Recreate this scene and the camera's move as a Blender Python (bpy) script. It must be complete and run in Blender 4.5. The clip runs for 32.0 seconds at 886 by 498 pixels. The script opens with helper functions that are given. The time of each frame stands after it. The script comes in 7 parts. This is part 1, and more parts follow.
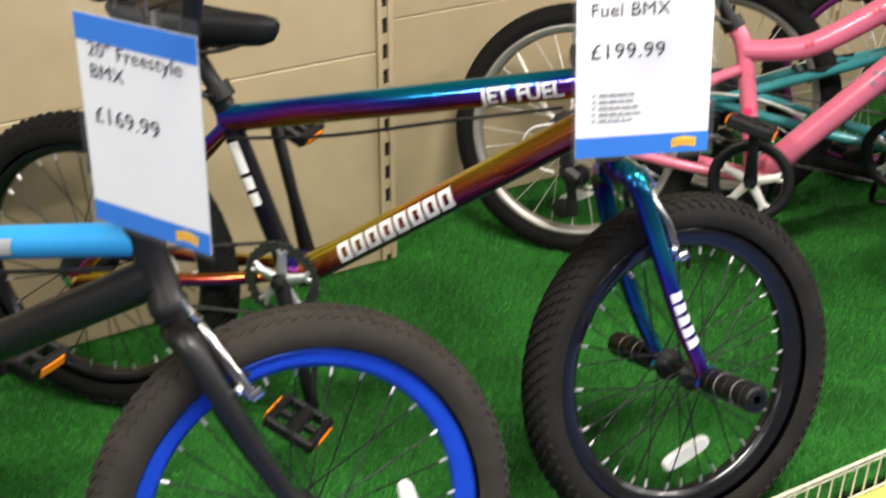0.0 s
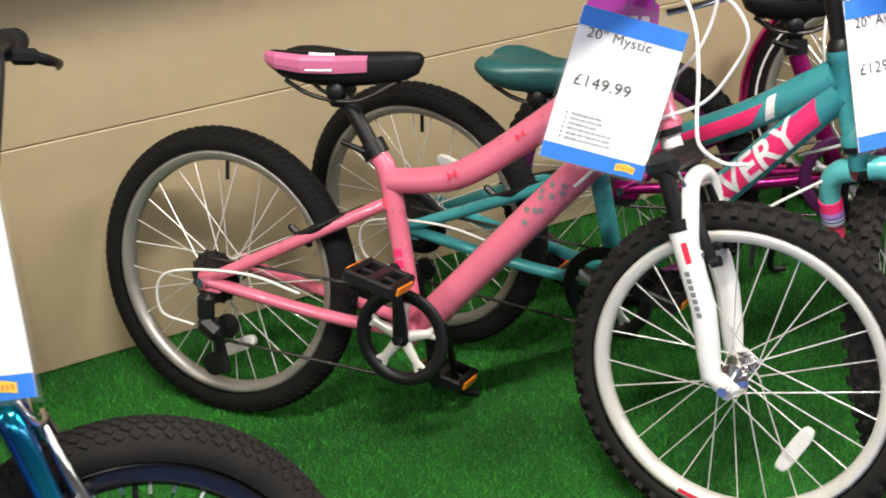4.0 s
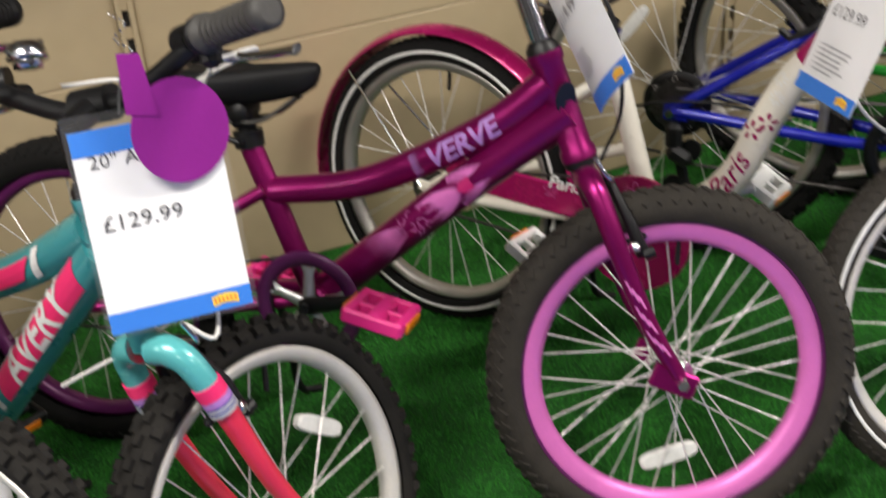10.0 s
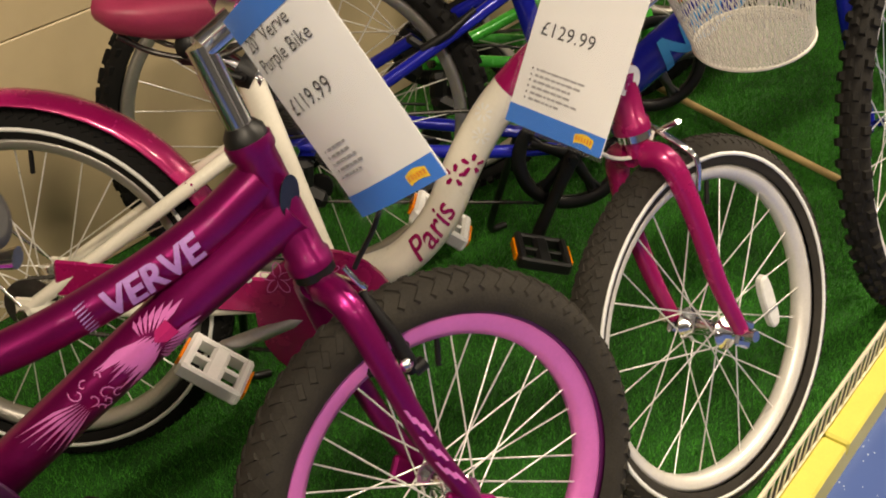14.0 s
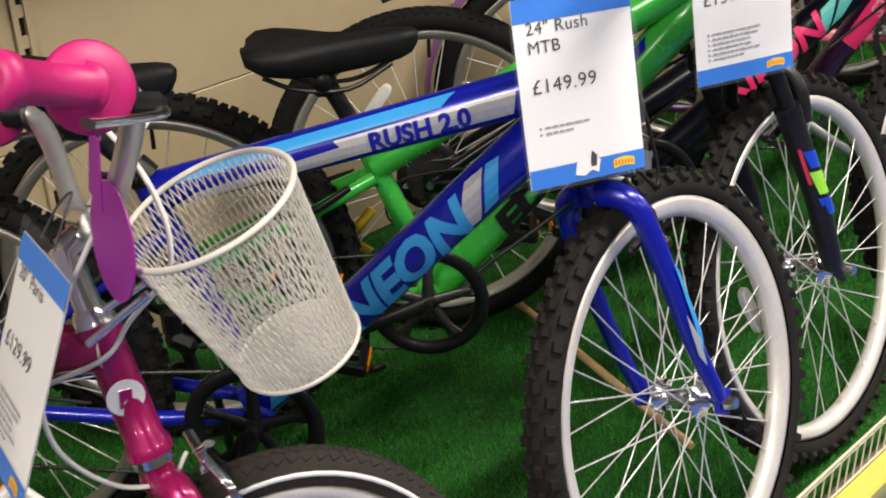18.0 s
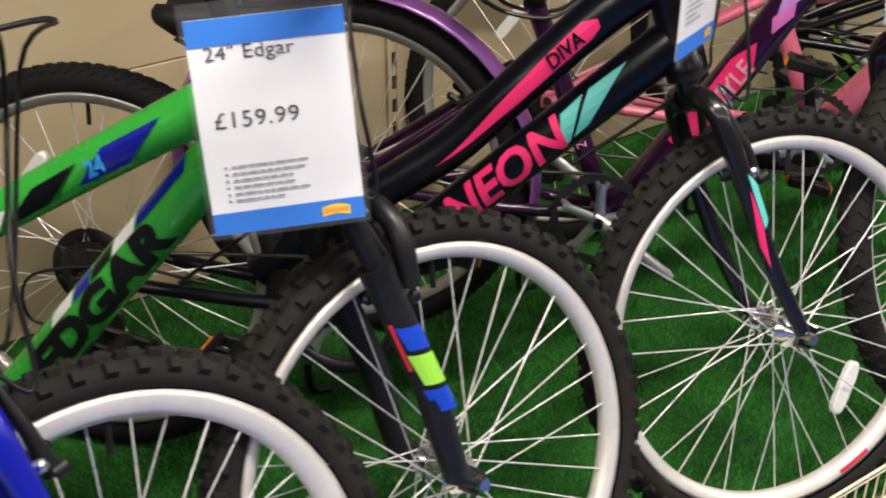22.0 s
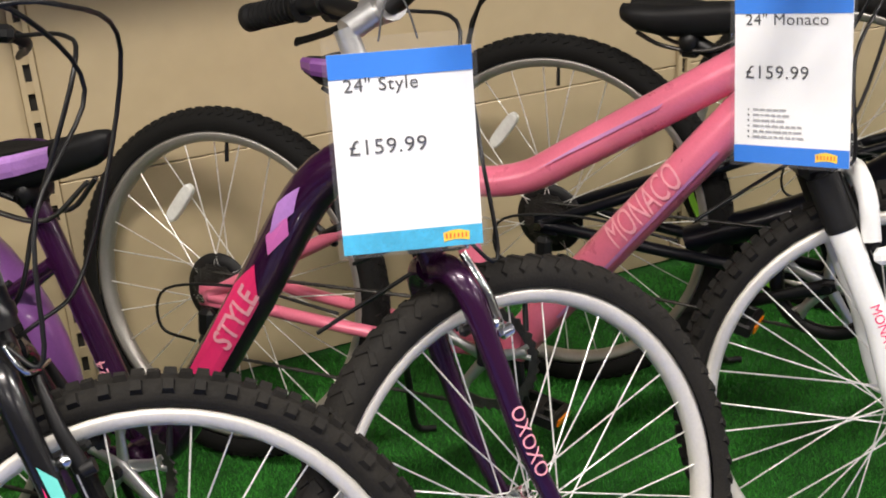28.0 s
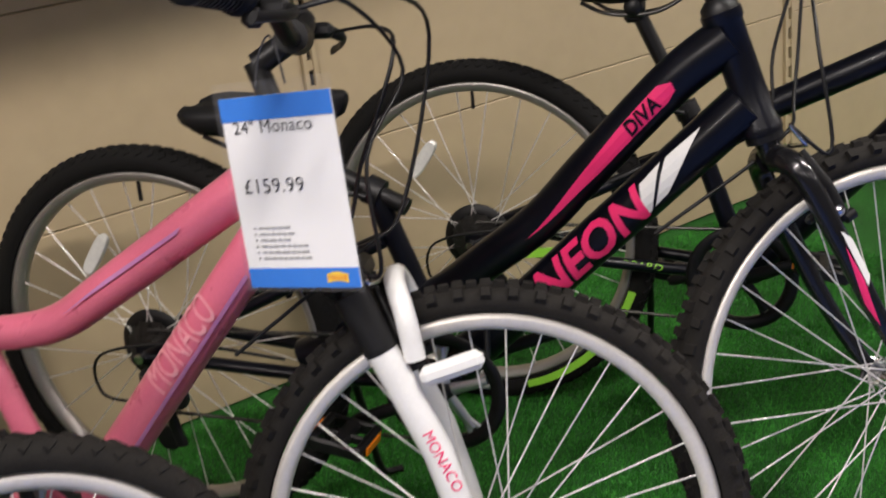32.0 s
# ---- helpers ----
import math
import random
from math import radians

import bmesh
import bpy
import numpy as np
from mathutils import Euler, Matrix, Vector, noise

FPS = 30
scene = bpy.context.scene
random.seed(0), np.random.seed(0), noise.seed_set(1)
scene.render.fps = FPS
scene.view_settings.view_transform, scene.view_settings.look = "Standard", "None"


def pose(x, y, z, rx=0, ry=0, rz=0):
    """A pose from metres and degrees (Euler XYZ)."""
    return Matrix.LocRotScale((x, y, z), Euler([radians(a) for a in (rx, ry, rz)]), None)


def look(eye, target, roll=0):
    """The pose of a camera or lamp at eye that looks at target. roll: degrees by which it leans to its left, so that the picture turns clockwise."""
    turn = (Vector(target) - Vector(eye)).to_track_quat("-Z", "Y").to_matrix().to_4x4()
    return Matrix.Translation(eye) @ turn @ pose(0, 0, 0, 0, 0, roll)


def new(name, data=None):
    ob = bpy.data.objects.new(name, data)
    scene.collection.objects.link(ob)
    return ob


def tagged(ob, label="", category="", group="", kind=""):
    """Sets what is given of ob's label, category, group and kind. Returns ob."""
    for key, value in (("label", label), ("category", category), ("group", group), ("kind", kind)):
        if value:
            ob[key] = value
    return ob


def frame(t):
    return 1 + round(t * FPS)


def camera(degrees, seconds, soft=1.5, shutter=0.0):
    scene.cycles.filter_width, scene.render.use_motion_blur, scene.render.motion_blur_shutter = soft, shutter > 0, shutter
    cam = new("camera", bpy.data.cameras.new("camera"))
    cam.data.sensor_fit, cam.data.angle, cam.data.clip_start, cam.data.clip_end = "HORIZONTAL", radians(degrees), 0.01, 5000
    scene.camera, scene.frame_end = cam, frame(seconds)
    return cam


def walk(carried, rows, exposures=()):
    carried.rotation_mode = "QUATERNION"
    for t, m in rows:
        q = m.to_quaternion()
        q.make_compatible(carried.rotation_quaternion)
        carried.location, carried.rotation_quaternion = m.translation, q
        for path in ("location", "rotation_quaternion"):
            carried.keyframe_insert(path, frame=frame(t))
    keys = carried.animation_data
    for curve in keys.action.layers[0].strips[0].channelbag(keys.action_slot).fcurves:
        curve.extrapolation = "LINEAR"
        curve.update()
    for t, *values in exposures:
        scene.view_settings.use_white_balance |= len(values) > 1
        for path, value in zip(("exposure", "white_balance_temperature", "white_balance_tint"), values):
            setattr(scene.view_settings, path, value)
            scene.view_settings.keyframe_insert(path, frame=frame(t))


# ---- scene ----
cam = camera(40.6, 32.0, soft=1.8, shutter=0.4)
PATH = [
    (0, (1.029, -1.476, 1.255), (1.815, 0.065, 0.251), 0.4),
    (0.5, (1.105, -1.424, 1.263), (1.965, 0.124, 0.334), 1.1),
    (1, (1.179, -1.419, 1.244), (1.95, 0.139, 0.255), -0.3),
    (1.5, (1.329, -1.503, 1.242), (1.923, 0.087, 0.184), -0.4),
    (2, (1.442, -1.575, 1.256), (1.99, 0.048, 0.224), -0.8),
    (2.5, (1.55, -1.584, 1.26), (2.114, 0.061, 0.273), -2.4),
    (3, (1.702, -1.518, 1.262), (2.357, 0.107, 0.298), -2.7),
    (3.5, (1.814, -1.461, 1.261), (2.505, 0.155, 0.307), -3.1),
    (5.5, (2.268, -1.402, 1.27), (2.767, 0.232, 0.23), -5.6),
    (6, (2.317, -1.41, 1.26), (2.909, 0.206, 0.242), -5.1),
    (6.5, (2.467, -1.344, 1.249), (3.128, 0.255, 0.245), -4.7),
    (7, (2.585, -1.314, 1.254), (3.263, 0.265, 0.232), -4.0),
    (7.5, (2.712, -1.334, 1.262), (3.29, 0.292, 0.251), -3.3),
    (8, (2.818, -1.352, 1.254), (3.289, 0.31, 0.247), -4.4),
    (8.5, (2.895, -1.389, 1.243), (3.357, 0.284, 0.25), -4.2),
    (9, (2.978, -1.372, 1.256), (3.457, 0.321, 0.306), -4.1),
    (9.5, (3.065, -1.307, 1.265), (3.589, 0.389, 0.345), -4.3),
    (10, (3.027, -1.328, 1.233), (3.616, 0.278, 0.196), -4.1),
    (10.5, (2.969, -1.204, 1.223), (3.799, 0.207, 0.074), -1.3),
    (11, (2.863, -0.967, 1.203), (4.003, 0.273, 0.124), 2.2),
    (11.5, (2.915, -0.85, 1.174), (4.238, 0.204, 0.106), 10.4),
    (12, (2.972, -0.753, 1.156), (4.307, 0.202, 0.014), 9.0),
    (12.5, (2.958, -0.692, 1.177), (4.317, 0.198, 0.011), 5.6),
    (13, (2.948, -0.685, 1.18), (4.334, 0.184, 0.029), 4.7),
    (13.5, (2.954, -0.719, 1.187), (4.311, 0.204, 0.044), 3.5),
    (15.5, (3.184, -0.951, 1.257), (4.391, 0.269, 0.228), -1.6),
    (16, (3.247, -0.936, 1.249), (4.492, 0.286, 0.272), -3.1),
    (16.5, (3.372, -1.018, 1.255), (4.588, 0.24, 0.286), -1.9),
    (17, (3.505, -1.117, 1.243), (4.664, 0.178, 0.253), -1.6),
    (17.5, (3.627, -1.101, 1.237), (4.775, 0.191, 0.23), -1.7),
    (18, (3.729, -1.067, 1.248), (4.9, 0.229, 0.275), -1.6),
    (18.5, (3.793, -1.049, 1.232), (4.923, 0.273, 0.244), -1.7),
    (19, (3.917, -1.11, 1.232), (4.94, 0.279, 0.221), -0.4),
    (19.5, (4.035, -1.185, 1.243), (5.029, 0.215, 0.217), 0.4),
    (20, (4.131, -1.198, 1.252), (5.142, 0.201, 0.241), -0.9),
    (20.5, (4.255, -1.14, 1.236), (5.302, 0.257, 0.26), -0.0),
    (21, (4.371, -1.108, 1.239), (5.45, 0.28, 0.286), 0.0),
    (21.5, (4.471, -1.116, 1.228), (5.496, 0.29, 0.241), -0.1),
    (22, (4.621, -1.153, 1.221), (5.581, 0.288, 0.22), 0.3),
    (22.5, (4.706, -1.189, 1.211), (5.652, 0.252, 0.197), 0.8),
    (23, (4.744, -1.198, 1.227), (5.709, 0.251, 0.242), 1.2),
    (23.5, (4.776, -1.196, 1.222), (5.769, 0.245, 0.254), 1.5),
    (24, (4.866, -1.148, 1.198), (5.851, 0.264, 0.181), -0.2),
    (24.5, (4.994, -1.109, 1.191), (5.954, 0.281, 0.122), -1.7),
    (26.5, (5.358, -1.339, 1.204), (6.046, 0.337, 0.357), -4.7),
    (27, (5.486, -1.29, 1.195), (6.265, 0.334, 0.324), -3.1),
    (27.5, (5.625, -1.238, 1.183), (6.42, 0.387, 0.331), -2.9),
    (28, (5.732, -1.255, 1.185), (6.371, 0.444, 0.346), -3.1),
    (28.5, (5.819, -1.288, 1.176), (6.411, 0.434, 0.347), -3.4),
    (29, (5.843, -1.306, 1.171), (6.418, 0.414, 0.328), -4.6),
    (29.5, (5.824, -1.278, 1.169), (6.465, 0.408, 0.304), -6.8),
    (30, (5.808, -1.244, 1.149), (6.564, 0.358, 0.222), -6.8),
    (30.5, (5.895, -1.24, 1.157), (6.709, 0.343, 0.246), -4.7),
    (31, (6.03, -1.272, 1.163), (6.852, 0.343, 0.316), -3.4),
    (31.5, (6.104, -1.275, 1.15), (6.946, 0.348, 0.34), -4.2),
    (32, (6.191, -1.231, 1.155), (7.074, 0.39, 0.387), -6.9),
]
walk(cam, [(t, look(eye, target, roll)) for t, eye, target, roll in PATH], [(0.0, 0.38, 6500, 10), (3.5, 0.34, 6450, 10), (7.0, -0.05, 6450, 14), (9.5, -0.1, 6500, 13), (11.0, -0.08, 6300, 10), (12.0, -0.1, 8200, 12), (13.5, -0.1, 8500, 12), (16.0, -0.2, 6900, 13), (19.0, -0.05, 6700, 13), (23.0, -0.02, 6650, 13), (28.0, 0.12, 6600, 13), (32.0, -0.2, 6500, 17)])
# ---- light ----
EXPOSE = 0.0
LAMP_W = 108.0
world = bpy.data.worlds.new("shop_air")
world.use_nodes = True
scene.world = world
world.node_tree.nodes["Background"].inputs[0].default_value = (0.85, 0.92, 1.0, 1)
world.node_tree.nodes["Background"].inputs[1].default_value = 0.0
scene.view_settings.exposure = EXPOSE


def area(name, m, sx, sy, power, colour=(1, 0.95, 0.86)):
    d = bpy.data.lights.new(name, "AREA")
    d.shape, d.size, d.size_y, d.energy, d.color = "RECTANGLE", sx, sy, power, colour
    ob = new(name, d)
    ob.matrix_world = m
    return ob


# ---- materials ----
def node(nt, kind, **ins):
    n = nt.nodes.new(kind)
    for k, v in ins.items():
        n.inputs[k.replace("_", " ")].default_value = v
    return n


def material(name, colour, rough=0.5, metal=0.0, coat=0.0, vary=0.12, scale=18.0, bump=0.0, bump_scale=200.0, spec=0.5, alpha=1.0, trans=0.0):
    """A paint, plastic or metal: base colour with stains and grain at two scales, roughness that varies, fine relief."""
    m = bpy.data.materials.new(name)
    m.use_nodes = True
    nt = m.node_tree
    b = nt.nodes["Principled BSDF"]
    tc = nt.nodes.new("ShaderNodeTexCoord")
    big = node(nt, "ShaderNodeTexNoise", Scale=scale, Detail=5.0, Roughness=0.6)
    small = node(nt, "ShaderNodeTexNoise", Scale=scale * 14, Detail=3.0)
    nt.links.new(tc.outputs["Object"], big.inputs["Vector"])
    nt.links.new(tc.outputs["Object"], small.inputs["Vector"])
    mix = nt.nodes.new("ShaderNodeMix")
    mix.data_type = "FLOAT"
    mix.inputs[0].default_value = 0.4
    nt.links.new(big.outputs[0], mix.inputs[2])
    nt.links.new(small.outputs[0], mix.inputs[3])
    ramp = nt.nodes.new("ShaderNodeValToRGB")
    lo = tuple(c * (1 - vary) for c in colour)
    hi = tuple(min(1, c * (1 + vary)) for c in colour)
    ramp.color_ramp.elements[0].position, ramp.color_ramp.elements[1].position = 0.35, 0.65
    ramp.color_ramp.elements[0].color, ramp.color_ramp.elements[1].color = (*lo, 1), (*hi, 1)
    nt.links.new(mix.outputs[0], ramp.inputs[0])
    nt.links.new(ramp.outputs[0], b.inputs["Base Color"])
    mr = node(nt, "ShaderNodeMapRange")
    mr.inputs[3].default_value, mr.inputs[4].default_value = max(0.02, rough * 0.8), min(1, rough * 1.25)
    nt.links.new(big.outputs[0], mr.inputs[0])
    nt.links.new(mr.outputs[0], b.inputs["Roughness"])
    b.inputs["Metallic"].default_value = metal
    b.inputs["Coat Weight"].default_value = coat
    b.inputs["Coat Roughness"].default_value = 0.06
    b.inputs["Specular IOR Level"].default_value = spec
    b.inputs["Alpha"].default_value = alpha
    b.inputs["Transmission Weight"].default_value = trans
    if bump:
        bn = node(nt, "ShaderNodeTexNoise", Scale=bump_scale, Detail=2.0)
        nt.links.new(tc.outputs["Object"], bn.inputs["Vector"])
        bp = node(nt, "ShaderNodeBump", Strength=bump, Distance=0.002)
        nt.links.new(bn.outputs[0], bp.inputs["Height"])
        nt.links.new(bp.outputs[0], b.inputs["Normal"])
    return m


def oil_slick(shift=0.0, name="rainbow_chrome", facing=0.38):
    """Anodised rainbow finish: hue drifts with the facing of the surface and along the tube."""
    m = material(name, (0.3, 0.1, 0.5), 0.16, 0.85, 0.5)
    nt = m.node_tree
    b = nt.nodes["Principled BSDF"]
    geo = nt.nodes.new("ShaderNodeNewGeometry")
    tc = nt.nodes.new("ShaderNodeTexCoord")
    sep = nt.nodes.new("ShaderNodeSeparateXYZ")
    nt.links.new(geo.outputs["Normal"], sep.inputs[0])
    n = node(nt, "ShaderNodeTexNoise", Scale=4.0, Detail=1.0)
    nt.links.new(tc.outputs["Object"], n.inputs["Vector"])
    add = nt.nodes.new("ShaderNodeMath")
    add.operation = "MULTIPLY_ADD"
    add.inputs[1].default_value = facing
    nt.links.new(sep.outputs[2], add.inputs[0])
    off = nt.nodes.new("ShaderNodeMath")
    off.inputs[1].default_value = shift
    nt.links.new(n.outputs[0], off.inputs[0])
    nt.links.new(off.outputs[0], add.inputs[2])
    ramp = nt.nodes.new("ShaderNodeValToRGB")
    cr = ramp.color_ramp
    stops = [(0.05, (0.5, 0.4, 0.02)), (0.24, (0.5, 0.12, 0.02)), (0.42, (0.3, 0.012, 0.05)), (0.58, (0.13, 0.012, 0.24)), (0.74, (0.012, 0.035, 0.4)), (0.92, (0.0, 0.28, 0.38))]
    while len(cr.elements) < len(stops):
        cr.elements.new(0.5)
    for e, (p, c) in zip(cr.elements, stops):
        e.position, e.color = p, (*c, 1)
    nt.links.new(add.outputs[0], ramp.inputs[0])
    nt.links.new(ramp.outputs[0], b.inputs["Base Color"])
    return m


def turf_material(name, lo, hi):
    m = material(name, hi, 0.75, vary=0.0, spec=0.25)
    nt = m.node_tree
    b = nt.nodes["Principled BSDF"]
    tc = nt.nodes.new("ShaderNodeTexCoord")
    a = node(nt, "ShaderNodeTexNoise", Scale=4.0, Detail=4.0)
    f = node(nt, "ShaderNodeTexNoise", Scale=420.0, Detail=2.0)
    nt.links.new(tc.outputs["Object"], a.inputs["Vector"])
    nt.links.new(tc.outputs["Object"], f.inputs["Vector"])
    mix = nt.nodes.new("ShaderNodeMix")
    mix.data_type = "FLOAT"
    mix.inputs[0].default_value = 0.65
    nt.links.new(a.outputs[0], mix.inputs[2])
    nt.links.new(f.outputs[0], mix.inputs[3])
    ramp = nt.nodes.new("ShaderNodeValToRGB")
    ramp.color_ramp.elements[0].position, ramp.color_ramp.elements[1].position = 0.38, 0.64
    ramp.color_ramp.elements[0].color, ramp.color_ramp.elements[1].color = (*lo, 1), (*hi, 1)
    nt.links.new(mix.outputs[0], ramp.inputs[0])
    nt.links.new(ramp.outputs[0], b.inputs["Base Color"])
    bp = node(nt, "ShaderNodeBump", Strength=0.9, Distance=0.006)
    nt.links.new(f.outputs[0], bp.inputs["Height"])
    nt.links.new(bp.outputs[0], b.inputs["Normal"])
    return m


def vinyl_speckle():
    m = material("blue_vinyl", (0.05, 0.1, 0.32), 0.32, vary=0.1, scale=6)
    nt = m.node_tree
    b = nt.nodes["Principled BSDF"]
    tc = nt.nodes.new("ShaderNodeTexCoord")
    v = node(nt, "ShaderNodeTexVoronoi", Scale=70.0)
    nt.links.new(tc.outputs["Object"], v.inputs["Vector"])
    ramp = nt.nodes.new("ShaderNodeValToRGB")
    ramp.color_ramp.elements[0].position, ramp.color_ramp.elements[1].position = 0.10, 0.13
    ramp.color_ramp.elements[0].color, ramp.color_ramp.elements[1].color = (0.6, 0.66, 0.75, 1), (0.045, 0.095, 0.31, 1)
    nt.links.new(v.outputs["Distance"], ramp.inputs[0])
    nt.links.new(ramp.outputs[0], b.inputs["Base Color"])
    return m


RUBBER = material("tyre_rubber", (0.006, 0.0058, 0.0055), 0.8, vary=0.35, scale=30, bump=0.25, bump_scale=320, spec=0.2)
# front tyres: light falling on the tread is put into a paler rubber
RUBBER_FRONT = material("lit_tyre_rubber", (0.0125, 0.0112, 0.0096), 0.8, vary=0.45, scale=24, bump=0.3, bump_scale=320, spec=0.25)
RUBBER_GREY = material("grey_tyre_rubber", (0.028, 0.0245, 0.02), 0.85, vary=0.3, scale=30, bump=0.3, bump_scale=320, spec=0.25)
BLACK = material("black_plastic", (0.006, 0.006, 0.0065), 0.42, vary=0.25, bump=0.05, spec=0.35)
BLACK_SOFT = material("black_grip_rubber", (0.006, 0.006, 0.0065), 0.6, vary=0.3, bump=0.25, bump_scale=500, spec=0.28)
GREY_RUBBER = material("grey_grip_rubber", (0.055, 0.052, 0.048), 0.6, vary=0.15, bump=0.2, bump_scale=400)
BLACK_GLOSS = material("gloss_black_paint", (0.006, 0.006, 0.007), 0.24, 0.0, 0.35, vary=0.2)
MATT_BLACK = material("matt_black_paint", (0.011, 0.011, 0.012), 0.42, 0.3, 0.1, vary=0.2)
NAVY_BLACK = material("blue_black_paint", (0.0025, 0.003, 0.006), 0.3, 0.0, 0.08, vary=0.2, spec=0.3)
CHROME = material("chrome", (0.78, 0.78, 0.77), 0.14, 1.0, vary=0.05)
ALLOY = material("brushed_alloy", (0.62, 0.62, 0.62), 0.34, 0.85, vary=0.08, bump=0.05)
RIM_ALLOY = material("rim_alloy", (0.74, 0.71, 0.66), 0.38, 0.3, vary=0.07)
# rear rims: same alloy, with the shade at the back put into its colour
RIM_REAR = material("shaded_rim_alloy", (0.42, 0.4, 0.37), 0.4, 0.75, vary=0.08)
SPOKE = material("spoke_steel", (0.88, 0.86, 0.82), 0.28, 0.55, vary=0.06)
SPOKE_BLACK = material("black_spoke", (0.015, 0.015, 0.016), 0.3, 0.4)
STEEL_DARK = material("dark_steel", (0.1, 0.095, 0.09), 0.38, 0.9, vary=0.25, scale=60)
WHITE = material("white_paint", (0.8, 0.8, 0.78), 0.3, 0, 0.4, vary=0.04)
WHITE_CABLE = material("white_cable_sheath", (0.8, 0.78, 0.74), 0.4, vary=0.05)
IVORY = material("ivory_paint", (0.78, 0.74, 0.64), 0.28, 0, 0.45, vary=0.04)
PINK = material("candy_pink_paint", (0.74, 0.17, 0.26), 0.28, 0.1, 0.4, vary=0.06)
HOT_PINK = material("hot_pink_print", (0.85, 0.03, 0.16), 0.4, vary=0.05)
MAGENTA = material("magenta_paint", (0.42, 0.008, 0.12), 0.26, 0.35, 0.45, vary=0.08)
SATIN_MAGENTA = material("satin_magenta_paint", (0.27, 0.006, 0.12), 0.31, 0.72, 0.15, vary=0.1)
PINK_PLASTIC = material("pink_plastic", (0.8, 0.03, 0.25), 0.35, vary=0.06)
RASPBERRY = material("raspberry_grip", (0.52, 0.012, 0.15), 0.45, vary=0.08)
PINK_RIM = material("lilac_pink_rim", (0.74, 0.18, 0.54), 0.35, 0.2, 0.1, vary=0.05)
PURPLE_RIM = material("plum_rim_wall", (0.12, 0.012, 0.10), 0.35, 0.2)
TEAL = material("teal_paint", (0.05, 0.30, 0.32), 0.28, 0.1, 0.4, vary=0.06)
LIGHT_TEAL = material("light_teal_paint", (0.1, 0.45, 0.46), 0.26, 0.1, 0.4, vary=0.05)
MINT = material("mint_print", (0.12, 0.55, 0.5), 0.4, vary=0.04)
CORAL = material("coral_red_paint", (0.72, 0.03, 0.07), 0.32, 0, 0.4, vary=0.05)
BLUE = material("royal_blue_paint", (0.006, 0.012, 0.34), 0.24, 0.15, 0.3, vary=0.08)
SKY = material("sky_blue_print", (0.03, 0.32, 0.72), 0.35, vary=0.05)
RIM_BLUE = material("blue_anodised_rim", (0.015, 0.09, 0.72), 0.28, 0.4, 0.2)
GREEN = material("lime_green_paint", (0.035, 0.43, 0.05), 0.26, 0.1, 0.45, vary=0.06)
LIME = material("lime_print", (0.3, 0.7, 0.06), 0.4, vary=0.05)
PURPLE = material("violet_paint", (0.20, 0.07, 0.26), 0.3, 0.2, 0.4, vary=0.08)
LILAC = material("lilac_print", (0.42, 0.2, 0.55), 0.4)
DEEP_PURPLE = material("blackcurrant_paint", (0.028, 0.004, 0.03), 0.24, 0.2, 0.5, vary=0.1)
FAINT_LILAC = material("faint_lilac_print", (0.5, 0.2, 0.42), 0.35)
PALE_PINK = material("pale_pink_print", (0.85, 0.36, 0.42), 0.35)
SILVER_PRINT = material("silver_print", (0.55, 0.55, 0.56), 0.35, 0.3)
GREY_PRINT = material("grey_print", (0.2, 0.2, 0.21), 0.5)
AMBER = material("amber_reflector", (0.85, 0.24, 0.01), 0.25, 0, 0.5, vary=0.1)
YELLOW = material("yellow_paint", (0.75, 0.5, 0.03), 0.35, vary=0.08)
CLEAR_REFLECTOR = material("clear_reflector", (0.72, 0.72, 0.68), 0.3, 0, 0.5, vary=0.12, scale=120)
SLICK = oil_slick(-0.04)
SLICK_DOWN = oil_slick(-0.07, "rainbow_chrome_warm", -0.33)
SLICK_FORK = oil_slick(0.13, "rainbow_chrome_blue")
CARD = material("white_card", (0.92, 0.92, 0.92), 0.35, vary=0.02, coat=0.3)
CARD_BLUE = material("blue_print", (0.0, 0.19, 0.74), 0.45, vary=0.03, coat=0.05)
CARD_CYAN = material("water_stained_print", (0.03, 0.42, 0.68), 0.45, vary=0.25, scale=40)
INK = material("black_ink", (0.05, 0.05, 0.055), 0.5)
INK_GREY = material("grey_ink", (0.36, 0.36, 0.37), 0.5)
LOGO = material("logo_yellow", (0.95, 0.6, 0.03), 0.4)
LOGO_RED = material("logo_red", (0.7, 0.1, 0.02), 0.4)
TAG_PURPLE = material("purple_card", (0.28, 0.015, 0.26), 0.45, vary=0.05)
BASKET_WIRE = material("white_coated_wire", (0.66, 0.63, 0.55), 0.4, vary=0.05)
WALL = material("cream_enamel_panel", (0.44, 0.352, 0.218), 0.42, vary=0.05, scale=1.6, bump=0.03, bump_scale=60)
SLOT = material("slot_shadow_steel", (0.02, 0.018, 0.016), 0.7)
WOOD = material("pale_dowel_wood", (0.62, 0.42, 0.2), 0.55, vary=0.15, scale=30)
TURF = turf_material("artificial_turf", (0.0026, 0.025, 0.0026), (0.033, 0.22, 0.029))
BLADE = turf_material("turf_blade", (0.012, 0.11, 0.01), (0.095, 0.53, 0.068))
VINYL = vinyl_speckle()
STRIP_YELLOW = material("yellow_shelf_edge", (0.68, 0.60, 0.12), 0.35, vary=0.05)
WIRE_CREAM = material("cream_coated_wire", (0.75, 0.68, 0.5), 0.4, vary=0.06)
CEIL = material("white_ceiling_tile", (0.36, 0.36, 0.35), 0.9, vary=0.05)
